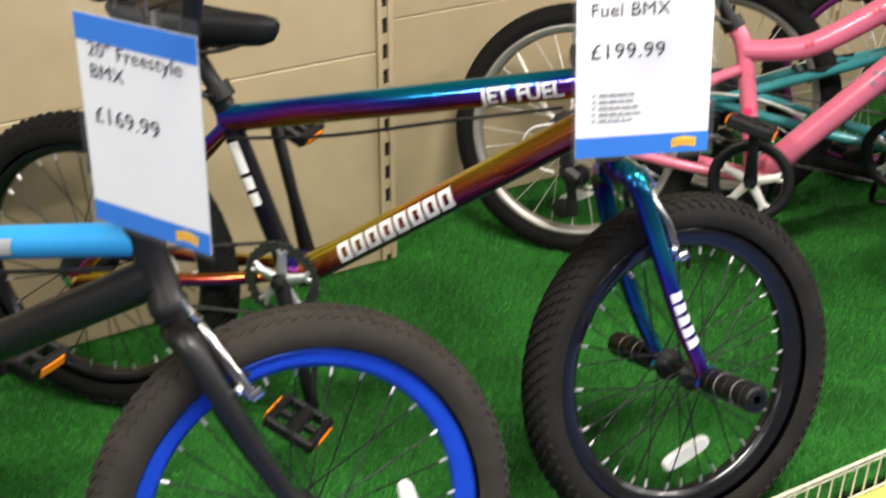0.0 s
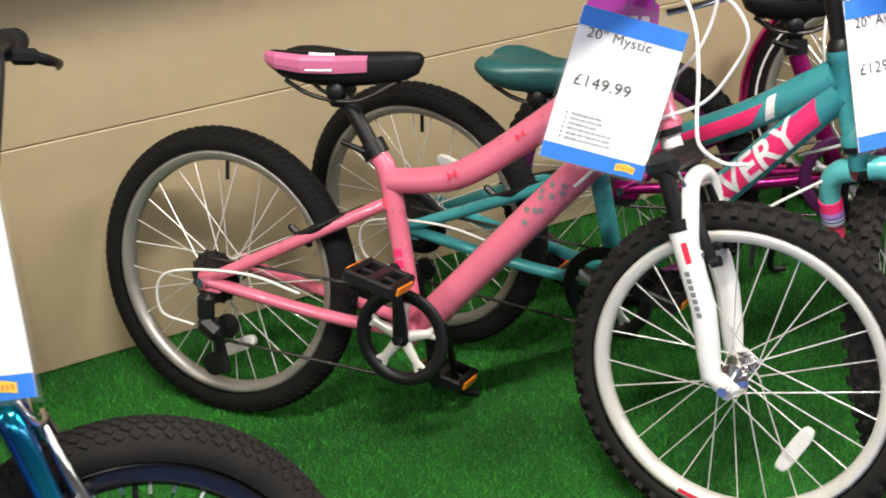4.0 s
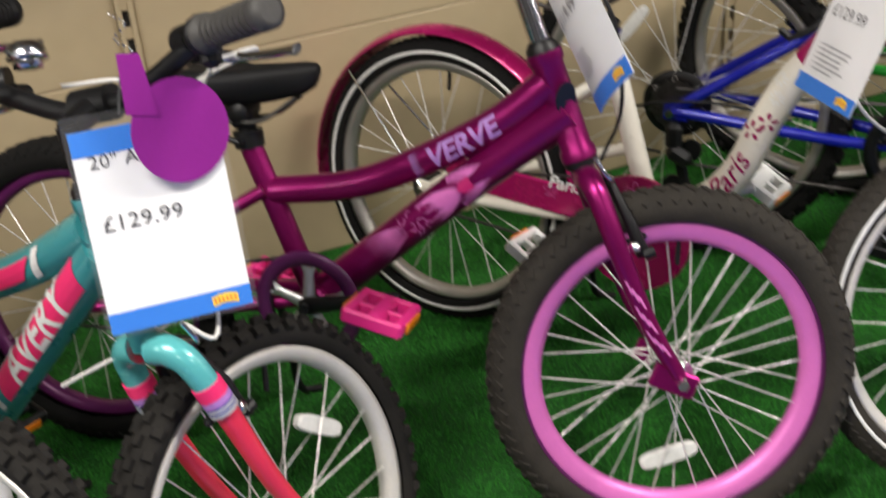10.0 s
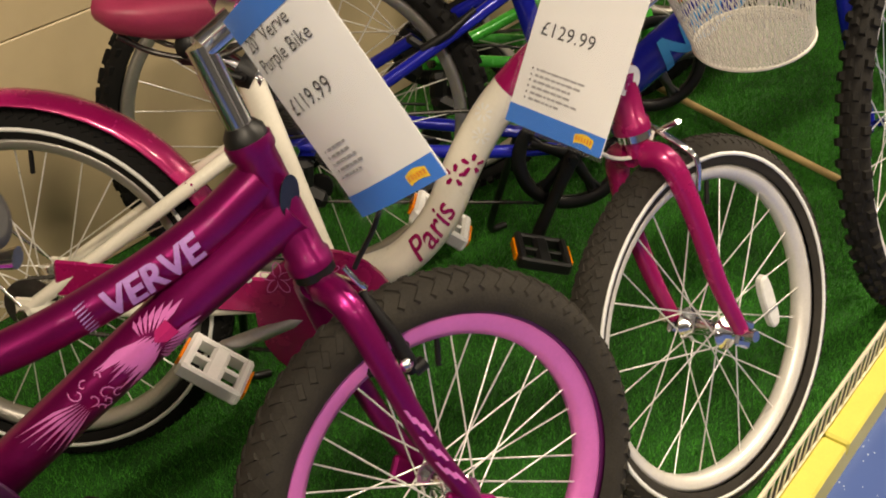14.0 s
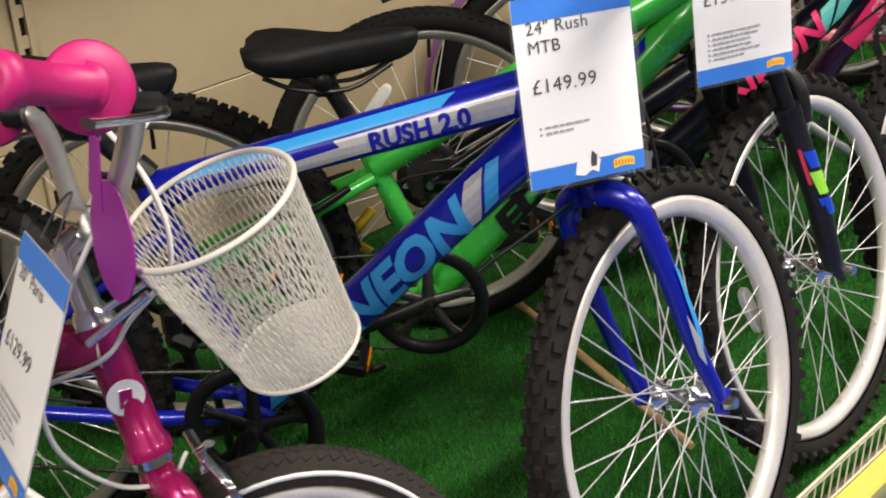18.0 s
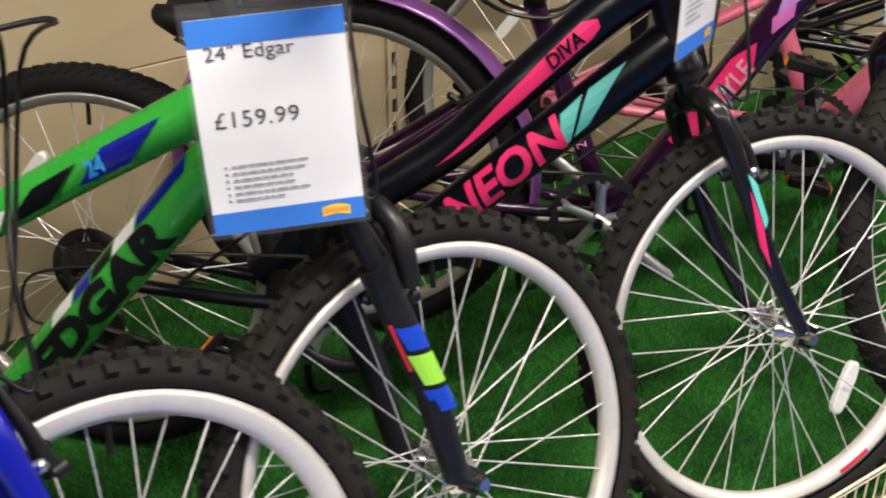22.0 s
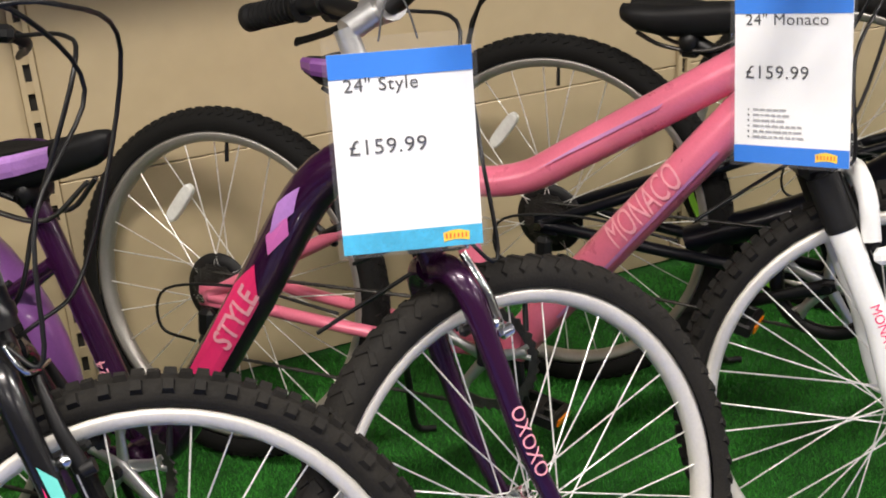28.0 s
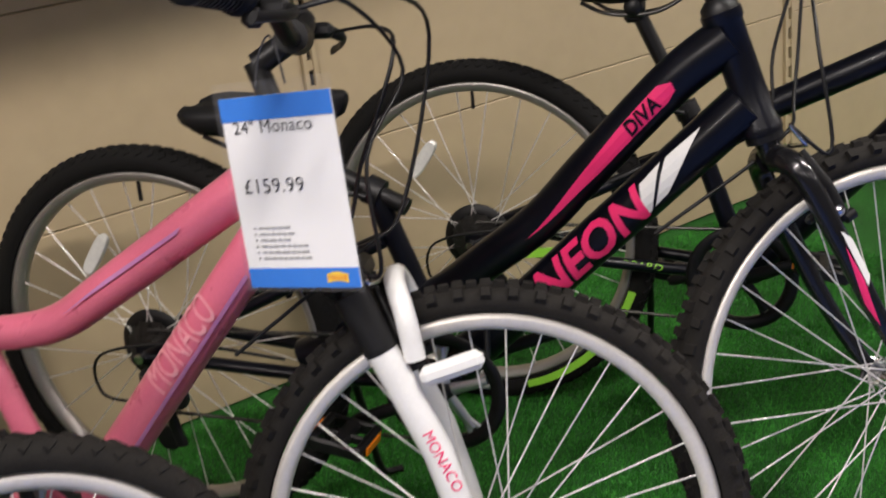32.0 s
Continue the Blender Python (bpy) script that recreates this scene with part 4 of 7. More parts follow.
    if not sp.get("cables"):
        part("brake_cable", Shape().tube(smooth_path([S @ cr_, S @ (cr_ + Vector((0.06, -0.05, 0.0))), S @ (clampc + Vector((0.11, 0.02, -0.02))), S @ (xz(ht) + Vector((0.085, 0.03, -0.05))), xz(hb) + Vector((0.0, 0.03, 0.0)), xz(hb).lerp(xz(bb), 0.25) + Vector((0, 0.03, 0.03))], 6), 0.0026, 6), cmat, E)
    if bar.get("shifter"):
        if not sp.get("cables"):
            part("gear_cable", Shape().tube(smooth_path([S @ cl_, S @ (cl_ + Vector((0.09, 0.03, 0.015))), S @ (clampc + Vector((0.15, 0.06, 0.0))), S @ (xz(ht) + Vector((0.13, 0.06, -0.1))), xz(hb) + Vector((0.02, 0.025, -0.02)), xz(hb).lerp(xz(bb), 0.3) + Vector((0, -0.03, -0.02))], 6), 0.0026, 6), cmat, E)
        part("gear_cable", Shape().tube(smooth_path([xz((bb[0] * 0.5, R + 0.01), -0.06), xz((0.08, R + 0.03), -0.075), xz((-0.06, R + 0.01), -0.09), xz((-0.075, R - 0.06), -0.085), xz((-0.01, R - 0.075), -0.08)], 6), 0.0026, 6), sp.get("gear_cable", cmat), E)
    # kickstand
    if sp.get("stand", True):
        k0 = xz((sp.get("stand_x", bb[0] - 0.1), bb[1] - 0.0), 0.035)
        foot = xz((k0.x - 0.02, 0.0), 0.17)
        foot.z = 0.012 + foot.y * math.tan(radians(sp["lean"]))
        part("kickstand", Shape().tube(smooth_path([k0, k0.lerp(foot, 0.5), foot + Vector((0, -0.012, 0.01)), foot + Vector((0.03, 0.012, 0))], 4), 0.0065, 8), BLACK, E)
    return out
# ---- the display bay ----
X0, X1 = -0.6, 9.4
WY = 0.95


def fence_y(x):
    return -0.518 + 0.0355 * (x - 2.1)


def structure(name, shape, mat, label, category="", kind="structure"):
    return tagged(part(name, shape, mat), label, category, "", kind)


structure("display_base", Shape().box((4.4, 0.17, -0.075), (10.0, 1.16, 0.14)), PLASTER, "low shelf base under the artificial turf", "base")
turf = structure("turf", Shape().add([(X0, fence_y(X0) + 0.012, 0), (X1, fence_y(X1) + 0.012, 0), (X1, WY, 0), (X0, WY, 0)], [(0, 1, 2, 3)], False), TURF, "green artificial turf laid on the display base", "turf")


def blades(n):
    rng = np.random.default_rng(5)
    x = rng.uniform(X0 + 0.5, X1 - 1.2, n)
    y = rng.uniform(0, 1, n) ** 1.1
    y = fence_y(x) + 0.012 + y * 1.14
    a = rng.uniform(0, 2 * math.pi, n)
    h = rng.uniform(0.007, 0.014, n)
    w = 0.0011
    lx, ly = rng.normal(0, 0.0045, n), rng.normal(0, 0.0045, n)
    v = np.empty((n, 3, 3), np.float32)
    v[:, 0] = np.stack([x - np.cos(a) * w, y - np.sin(a) * w, np.zeros(n)], 1)
    v[:, 1] = np.stack([x + np.cos(a) * w, y + np.sin(a) * w, np.zeros(n)], 1)
    v[:, 2] = np.stack([x + lx, y + ly, h], 1)
    me = bpy.data.meshes.new("turf_blades")
    me.vertices.add(3 * n)
    me.vertices.foreach_set("co", v.ravel())
    me.loops.add(3 * n)
    me.loops.foreach_set("vertex_index", np.arange(3 * n, dtype=np.int32))
    me.polygons.add(n)
    me.polygons.foreach_set("loop_start", np.arange(0, 3 * n, 3, dtype=np.int32))
    me.polygons.foreach_set("loop_total", np.full(n, 3, dtype=np.int32))
    me.materials.append(BLADE)
    me.update()
    return me


tagged(part("turf_blades", blades(420000), BLADE), "short plastic grass blades of the turf", "turf", "", "stuff")

# back panels between slotted uprights; the line of the wall runs slightly askew to the x axis
def wall_y(x):
    return (0.457 if x < 1.885 else 0.603) + 0.046 * (x - 2.0)


TURN = Matrix.Rotation(math.atan(0.046), 4, "Z")
POSTS = [0.56, 1.888, 3.222, 4.466, 5.785, 7.08, 8.4]
wall = structure("wall_back", Shape().box((4.4, wall_y(4.4) + 0.07, 1.4), (17.0, 0.05, 3.2), TURN), PLASTER, "shop wall behind the display panels", "wall")
JOINTS = [0.004, 0.455, 0.835, 1.215, 1.67]
edges = [X0] + POSTS + [X1]
for a, b in zip(edges, edges[1:]):
    x = (a + b) / 2
    for z0, z1 in zip(JOINTS, JOINTS[1:]):
        part("panel", Shape().box((x, wall_y(x) + 0.012, (z0 + z1) / 2), (b - a - 0.03, 0.016, z1 - z0 - 0.0018), TURN, 0.0018), WALL, wall)
part("panel", Shape().box((1.902, 0.53, 0.84), (0.014, 0.15, 1.66), bevel=0.002), WALL, wall)
RUNG = Shape().box((0, 0, 0), (0.012, 0.004, 0.02)).mesh("rung", WALL)
for x in POSTS:
    y = wall_y(x - 0.01)
    up = structure("upright", Shape().box((x, y + 0.013, 0.84), (0.028, 0.012, 1.66)), SLOT, "cream slotted steel upright of the shelving wall", "upright")
    for dx in (-0.0105, 0.0105):
        part("rail", Shape().box((x + dx, y + 0.002, 0.84), (0.009, 0.012, 1.66)), WALL, up)
    for k in range(30):
        part("rung", RUNG, WALL, up, "", Matrix.Translation((x, y + 0.001, 0.03 + 0.05 * k)))

# shelf above the bicycles
shelf = thing("wall_shelf", "deep cream steel shelf fixed high on the uprights", "shelf")
part("board", Shape().box((4.4, wall_y(4.4) - 0.25, 1.31), (10.0, 0.5, 0.03), TURN, 0.004), WALL, shelf)
for x in POSTS:
    part("bracket", Shape().box((x, wall_y(x) - 0.23, 1.275), (0.012, 0.45, 0.04), bevel=0.003), WALL, shelf)

# front edge: wire fence, yellow strip and the shop floor
fence = thing("wire_fence", "low cream wire fence along the shelf edge", "fence")
for z, r in ((0.004, 0.0022), (0.075, 0.0026), (0.066, 0.0018)):
    part("wire", Shape().tube([(X0, fence_y(X0), z), (X1, fence_y(X1), z)], r, 6), WIRE_CREAM, fence)
PIN = Shape().tube([(0, 0, 0), (0, 0, 0.074)], 0.0015, 5).mesh("wire", WIRE_CREAM)
pins = Shape()
for k in range(370):
    x = X0 + 0.3 + 0.025 * k
    if 4.0 < x < 6.6 or 1.9 < x < 2.9:
        part("wire", PIN, WIRE_CREAM, fence, "", Matrix.Translation((x, fence_y(x), 0)))
    else:
        pins.tube([(x, fence_y(x), 0), (x, fence_y(x), 0.074)], 0.0015, 5)
tagged(part("fence_wires", pins, WIRE_CREAM, fence), "", "", "", "stuff")
ang = math.atan(0.0355)
mid = fence_y(4.4)
rot = Matrix.Rotation(ang, 4, "Z")
edge = thing("shelf_edge", "yellow plastic ticket strip on the shelf front", "shelf edge")
for k in range(8):
    x = X0 + 0.6 + 1.25 * k
    part("strip", Shape().box((x, fence_y(x) - 0.02, -0.012), (1.244, 0.04, 0.03), rot, 0.004), STRIP_YELLOW, edge)
part("plinth", Shape().box((4.4, mid - 0.012, -0.085), (10.0, 0.02, 0.13), rot), STRIP_YELLOW, edge)
structure("floor", Shape().add([(-4, -6, -0.15), (13, -6, -0.15), (13, WY, -0.15), (-4, WY, -0.15)], [(0, 1, 2, 3)], False), VINYL, "blue speckled vinyl shop floor", "floor")
structure("ceiling", Shape().box((4.5, -2.7, 3.05), (17.0, 6.8, 0.1)), CEIL, "white suspended shop ceiling", "ceiling")
structure("wall_front", Shape().box((4.5, -6.05, 1.4), (17.0, 0.1, 3.2)), PLASTER, "plain shop wall across the aisle", "wall")
structure("wall_left", Shape().box((-4.05, -2.7, 1.4), (0.1, 6.8, 3.2)), PLASTER, "plain shop wall at the aisle end", "wall")
structure("wall_right", Shape().box((13.05, -2.7, 1.4), (0.1, 6.8, 3.2)), PLASTER, "plain shop wall at the aisle end", "wall")
for k in range(5):
    for y in (-1.15, -3.6):
        x = -1.4 + 3.4 * k
        lamp = thing("ceiling_light", "white fluorescent ceiling light fitting", "light", Matrix.Translation((x, y, 2.99)), "ceiling lights")
        part("housing", Shape().box((0, 0, 0), (1.5, 0.22, 0.05), bevel=0.006), WHITE, lamp)
        area("tube_light", pose(x, y, 2.955), 1.45, 0.16, LAMP_W if y > -2 else LAMP_W * 0.28)

# ---- the bicycles ----
ALLOY_WHEEL = dict(w=0.0495, deep=0.0165, tread="knob", tyre_mat=RUBBER, rim_mat=RIM_ALLOY, spoke_mat=SPOKE, hub_mat=CHROME)


def frame_of(rear, front):
    dx, dy = front[0] - rear[0], front[1] - rear[1]
    return math.degrees(math.atan2(dy, dx)), math.hypot(dx, dy)


def plan(rear, front, lean, wheel_head, **kw):
    """Sets heading and wheelbase so that the turned front wheel stands at front."""
    f = Vector(front)
    for _ in range(6):
        head, wb = frame_of(rear, f)
        steer = wheel_head - head
        ax = (xz(kw["ht"]) - xz(kw["hb"])).normalized()
        p = xz(kw["hb"])
        S = Matrix.Translation(p) @ Matrix.Rotation(radians(steer), 4, ax) @ Matrix.Translation(-p)
        q = pose(rear[0], rear[1], 0, -lean, 0, head) @ S @ Vector((wb, 0, kw["R"]))
        f += (Vector(front) - q.xy) * 0.8
    d = dict(at=rear, head=head, wb=wb, lean=lean, steer=steer)
    d.update(kw)
    return d


FLAT_BAR = dict(stem=0.05, reach=0.05, half=0.28, rise=0.03, sweep=0.05, flare=0.25, shifter=-1)


def bar(**kw):
    d = dict(FLAT_BAR)
    d.update(kw)
    return d


def block_word(widths, h, slant=0.25, gap=0.006, x=0.0, hollow=False):
    """A word drawn as plain leaning blocks."""
    polys, s = [], h * slant
    for w in widths:
        if hollow:
            e = w * 0.3
            k = e / h
            polys += [[(x, 0), (x + w, 0), (x + w + s * k, e), (x + s * k, e)], [(x + s * (1 - k), h - e), (x + w + s * (1 - k), h - e), (x + w + s, h), (x + s, h)], [(x + s * k, e), (x + e + s * k, e), (x + e + s * (1 - k), h - e), (x + s * (1 - k), h - e)], [(x + w - e + s * k, e), (x + w + s * k, e), (x + w + s * (1 - k), h - e), (x + w - e + s * (1 - k), h - e)]]
        else:
            polys.append([(x, 0), (x + w, 0), (x + w + s, h), (x + s, h)])
        x += w + gap
    return flat_poly(polys)


def stripe(x0, x1, y0, y1, slant=0.0):
    return flat_poly([[(x0, y0), (x1, y0), (x1 + slant, y1), (x0 + slant, y1)]])


def bmx_freestyle():
    b = bicycle(plan((0.681, 0.170), (1.379, -0.438), 9, -3, R=0.266, label="matt black freestyle bicycle with blue rims, handlebar tag hung on", paint=MATT_BLACK,
        tubes=[("seat_tube", [(0.33, 0.30), (0.22, 0.54)], 0.016), ("top_tube", [(0.23, 0.50), (0.735, 0.605)], 0.02, SKY), ("down_tube", [(0.335, 0.32), (0.755, 0.565)], 0.024)],
        ht=(0.728, 0.642), hb=(0.768, 0.53), crown=(0.778, 0.50), bb=(0.335, 0.30), stay_top=(0.235, 0.50), st_top=(0.215, 0.56), seat=(0.07, 0.31, 0.66, 0.66), fork="rigid", fork_mat=MATT_BLACK,
        rear_wheel=dict(ALLOY_WHEEL, tread="street", rim_mat=RIM_BLUE, spoke_mat=SPOKE_BLACK, hub_mat=BLACK, w=0.056), front_wheel=dict(ALLOY_WHEEL, tread="street", tyre_mat=RUBBER_GREY, rim_mat=RIM_BLUE, spoke_mat=SPOKE_BLACK, hub_mat=BLACK, w=0.062, deep=0.024, reflect=0.0), cables=[("brake_cable", [(0.25, -0.022, 0.49), (0.42, -0.026, 0.515), (0.58, -0.026, 0.545), (0.715, -0.024, 0.575)])], mech=False, brake_mat=CHROME, stand=False,
        bar=bar(stem=0.02, reach=0.05, half=0.34, rise=0.2, sweep=0.04, cross=True, shifter=0), crank=200, pedal=BLACK))
    ob, path, r = b["tubes"]["top_tube"]
    decal("lettering", block_word([0.03] * 6, 0.02), SILVER_PRINT, ob, path, r, 0.14, -0.01)
    return b


def bmx_rainbow():
    b = bicycle(plan((1.262, 0.245), (1.970, -0.385), 7.8, -1, R=0.255, label="rainbow chrome freestyle bicycle with black wheels and stunt pegs", paint=SLICK,
        tubes=[("seat_tube", [(0.338, 0.318), (0.232, 0.565)], 0.0165, NAVY_BLACK), ("top_tube", [(0.236, 0.532), (0.768, 0.656)], 0.0205), ("down_tube", [(0.36, 0.303), (0.79, 0.606)], (0.0225, 0.0225), SLICK_DOWN)],
        ht=(0.770, 0.692), hb=(0.812, 0.57), crown=(0.824, 0.54), bb=(0.352, 0.31), stay_top=(0.245, 0.525), st_top=(0.23, 0.572), seat=(0.075, 0.325, 0.688, 0.668), fork="rigid", fork_mat=SLICK_FORK, chain_stay=SLICK_DOWN, stay_r=0.0095,
        rear_wheel=dict(ALLOY_WHEEL, tread="diamond", rim_mat=BLACK_GLOSS, spoke_mat=SPOKE_BLACK, hub_mat=BLACK, w=0.058), front_wheel=dict(ALLOY_WHEEL, tread="diamond", rim_mat=BLACK_GLOSS, spoke_mat=SPOKE_BLACK, hub_mat=BLACK, w=0.058, deep=0.028, spokes=36, reflect=4.85), cables=[("brake_cable", [(0.25, -0.022, 0.51), (0.42, -0.026, 0.54), (0.58, -0.026, 0.582), (0.75, -0.024, 0.625)])], mech=False, brake_mat=CHROME, stand=False,
        bar=bar(stem=0.02, reach=0.05, half=0.41, rise=0.15, sweep=0.04, turn=-14, cross=True, shifter=0, mat=MATT_BLACK, stem_mat=ALLOY), crank=-72, pedal=BLACK, pedal_turn=0.4, ring=0.06, crank_len=0.2))
    ob, path, r = b["tubes"]["top_tube"]
    decal("lettering", flat_text("JET FUEL", 0.030, 0.001), WHITE, ob, path, r, 0.41, -0.012)
    ob, path, r = b["tubes"]["down_tube"]
    decal("lettering", block_word([0.022] * 8, 0.028, 0.2, 0.0045, hollow=True), WHITE, ob, path, r, 0.088, -0.013)
    ob, path, r = b["tubes"]["seat_tube"]
    decal("lettering", block_word([0.02, 0.02, 0.05], 0.016, 0.0), WHITE, ob, path, r, 0.1, -0.008)
    leg, pts, hw = b["legs"][-1]
    decal("lettering", flat_poly([[(x, -0.009), (x + 0.014, -0.009), (x + 0.012, 0.009), (x + 0.002, 0.009)] for x in (0, 0.018, 0.036, 0.054, 0.072)]), WHITE, leg, [(q.x, q.z) for q in pts], 0.0125, 0.17, 0.0, y0=-hw)
    wbl = b["wb"]
    for y in (-1, 1):
        pg = part("stunt_peg", Shape().lathe([(0.008, y * 0.066), (0.019, y * 0.068), (0.019, y * 0.166), (0.016, y * 0.17), (0.006, y * 0.168)], 20, "y", (wbl, 0, 0.255)), BLACK, b["E"], "black knurled stunt peg", b["S"])
        for k in range(5):
            part("ring", Shape().lathe([(0.0188, y * (0.08 + 0.018 * k)), (0.0197, y * (0.082 + 0.018 * k)), (0.0188, y * (0.084 + 0.018 * k))], 20, "y", (wbl, 0, 0.255)), ALLOY if k % 2 else STEEL_DARK, pg)
    return b


def pink_mountain():
    b = bicycle(plan((2.224, 0.337), (2.855, -0.279), 14.8, -53, R=0.255, label="candy pink kids mountain bicycle with white suspension fork", paint=PINK,
        tubes=[("seat_tube", [(0.362, 0.23), (0.308, 0.452), (0.282, 0.50)], 0.0165), ("top_tube", [(0.308, 0.46), (0.374, 0.47), (0.432, 0.489), (0.521, 0.552), (0.675, 0.678)], (0.020, 0.024)), ("down_tube", [(0.372, 0.228), (0.575, 0.468), (0.712, 0.622)], 0.0255)],
        ht=(0.690, 0.722), hb=(0.737, 0.60), crown=(0.757, 0.555), bb=(0.364, 0.223), stay_top=(0.307, 0.425), stay_r=0.0105, st_top=(0.276, 0.506), seat=(0.10, 0.352, 0.634, 0.642), saddle=BLACK_SOFT, saddle_side=material("pink_vinyl", (0.55, 0.14, 0.27), 0.35), saddle_patch=WHITE, fork="susp", fork_mat=WHITE, travel=0.088, arch_fwd=-0.022,
        cables=[("gear_cable", [(0.693, -0.049, 0.789), (0.732, -0.042, 0.796), (0.772, -0.037, 0.794), (0.816, -0.036, 0.778), (0.841, -0.028, 0.737), (0.825, -0.015, 0.692), (0.788, -0.014, 0.639), (0.714, -0.03, 0.599), (0.62, -0.03, 0.5)]),
            ("brake_cable", [(0.835, 0.09, 0.862), (0.799, 0.028, 0.853), (0.793, 0.0, 0.81), (0.785, -0.002, 0.748), (0.767, -0.003, 0.701), (0.735, 0.006, 0.664), (0.7, 0.012, 0.638), (0.6, 0.03, 0.54)]),
            ("brake_cable", [(0.70, -0.045, 0.785), (0.749, -0.045, 0.783), (0.777, -0.063, 0.744), (0.792, -0.08, 0.684), (0.799, -0.09, 0.622), (0.808, -0.09, 0.591), (0.838, -0.08, 0.572), (0.868, -0.06, 0.571)])],
        rear_wheel=dict(ALLOY_WHEEL, tread="street", reflect=4.9), front_wheel=dict(ALLOY_WHEEL, reflect=5.5, sticker=4.5), ring_cover=BLACK, spider_mat=RIM_ALLOY, crank=94, crank_len=0.115, pedal=BLACK, disc=False,
        bar=bar(stem=0.07, cable=WHITE_CABLE, lever=CHROME), gear_cable=WHITE_CABLE, stand_x=0.4))
    ob, path, r = b["tubes"]["down_tube"]
    for i, (s, v) in enumerate(((0.27, 0.0), (0.285, 0.012), (0.302, -0.004), (0.315, 0.01), (0.33, 0.0), (0.342, 0.012), (0.355, -0.002), (0.295, 0.002), (0.322, 0.018), (0.345, -0.008))):
        decal("flower_print", flat_poly([[(0.007 * math.cos(a) * (1.0 if k % 2 else 0.45), 0.007 * math.sin(a) * (1.0 if k % 2 else 0.45)) for k, a in enumerate(2 * math.pi * j / 10 for j in range(10))]]), GREY_PRINT, ob, path, r, s, v)
    ob, path, r = b["tubes"]["top_tube"]
    for s in (0.12, 0.25):
        decal("butterfly_print", flat_poly([[(0, 0), (0.008, 0.006), (0.008, -0.006)], [(0, 0), (-0.008, -0.006), (-0.008, 0.006)]]), CORAL, ob, path, r, s, 0.004)
    ob, path, r = b["tubes"]["seat_tube"]
    decal("lettering", block_word([0.012, 0.012, 0.012], 0.014, 0), HOT_PINK, ob, path, r, 0.08, -0.007)
    leg, pts, hw = b["legs"][-1]
    decal("lettering", block_word([0.007] * 7, 0.007, 0.1, 0.003), GREY_PRINT, leg, [(q.x, q.z) for q in pts], 0.0175, 0.06, -0.006, y0=-hw)
    decal("logo_bar", stripe(0.02, 0.05, -0.004, 0.004), CORAL, leg, [(q.x, q.z) for q in pts], 0.0175, 0.0, 0.004, y0=-hw)
    face = Matrix.Translation((0.752, -0.006, 0.815)) @ Matrix.Rotation(radians(58), 4, "Z") @ Matrix.Rotation(radians(-14), 4, "X")
    fr = part("front_reflector", Shape().lathe([(0.0, 0.008), (0.024, 0.008), (0.026, 0.002), (0.026, -0.004), (0.0235, -0.006)], 24, "y"), BLACK, b["E"], "", face)
    part("lens", Shape().lathe([(0.0236, -0.004), (0.022, -0.0075), (0.0, -0.009)], 24, "y"), CLEAR_REFLECTOR, fr, "round clear front reflector")
    part("reflector_bracket", Shape().tube([(0.752, -0.004, 0.80), (0.74, 0.004, 0.782)], 0.005, 8), BLACK, b["E"])
    tag = part("hang_tag", Shape().loft([[(x, y, z) for x, z in ((-0.055, -0.03), (0.052, -0.034), (0.05, 0.012), (0.03, 0.03), (-0.05, 0.026))] for y in (-0.001, 0.001)], smooth=False), TAG_PURPLE, b["E"], "purple cardboard hang tag with white print", Matrix.Translation((0.668, -0.03, 0.752)) @ Matrix.Rotation(radians(30), 4, "Z"))
    for k in range(5):
        part("print_bar", Shape().box((-0.034 + 0.0165 * k, -0.0016, -0.014), (0.011, 0.0008, 0.022)), SILVER_PRINT, tag)
    return b


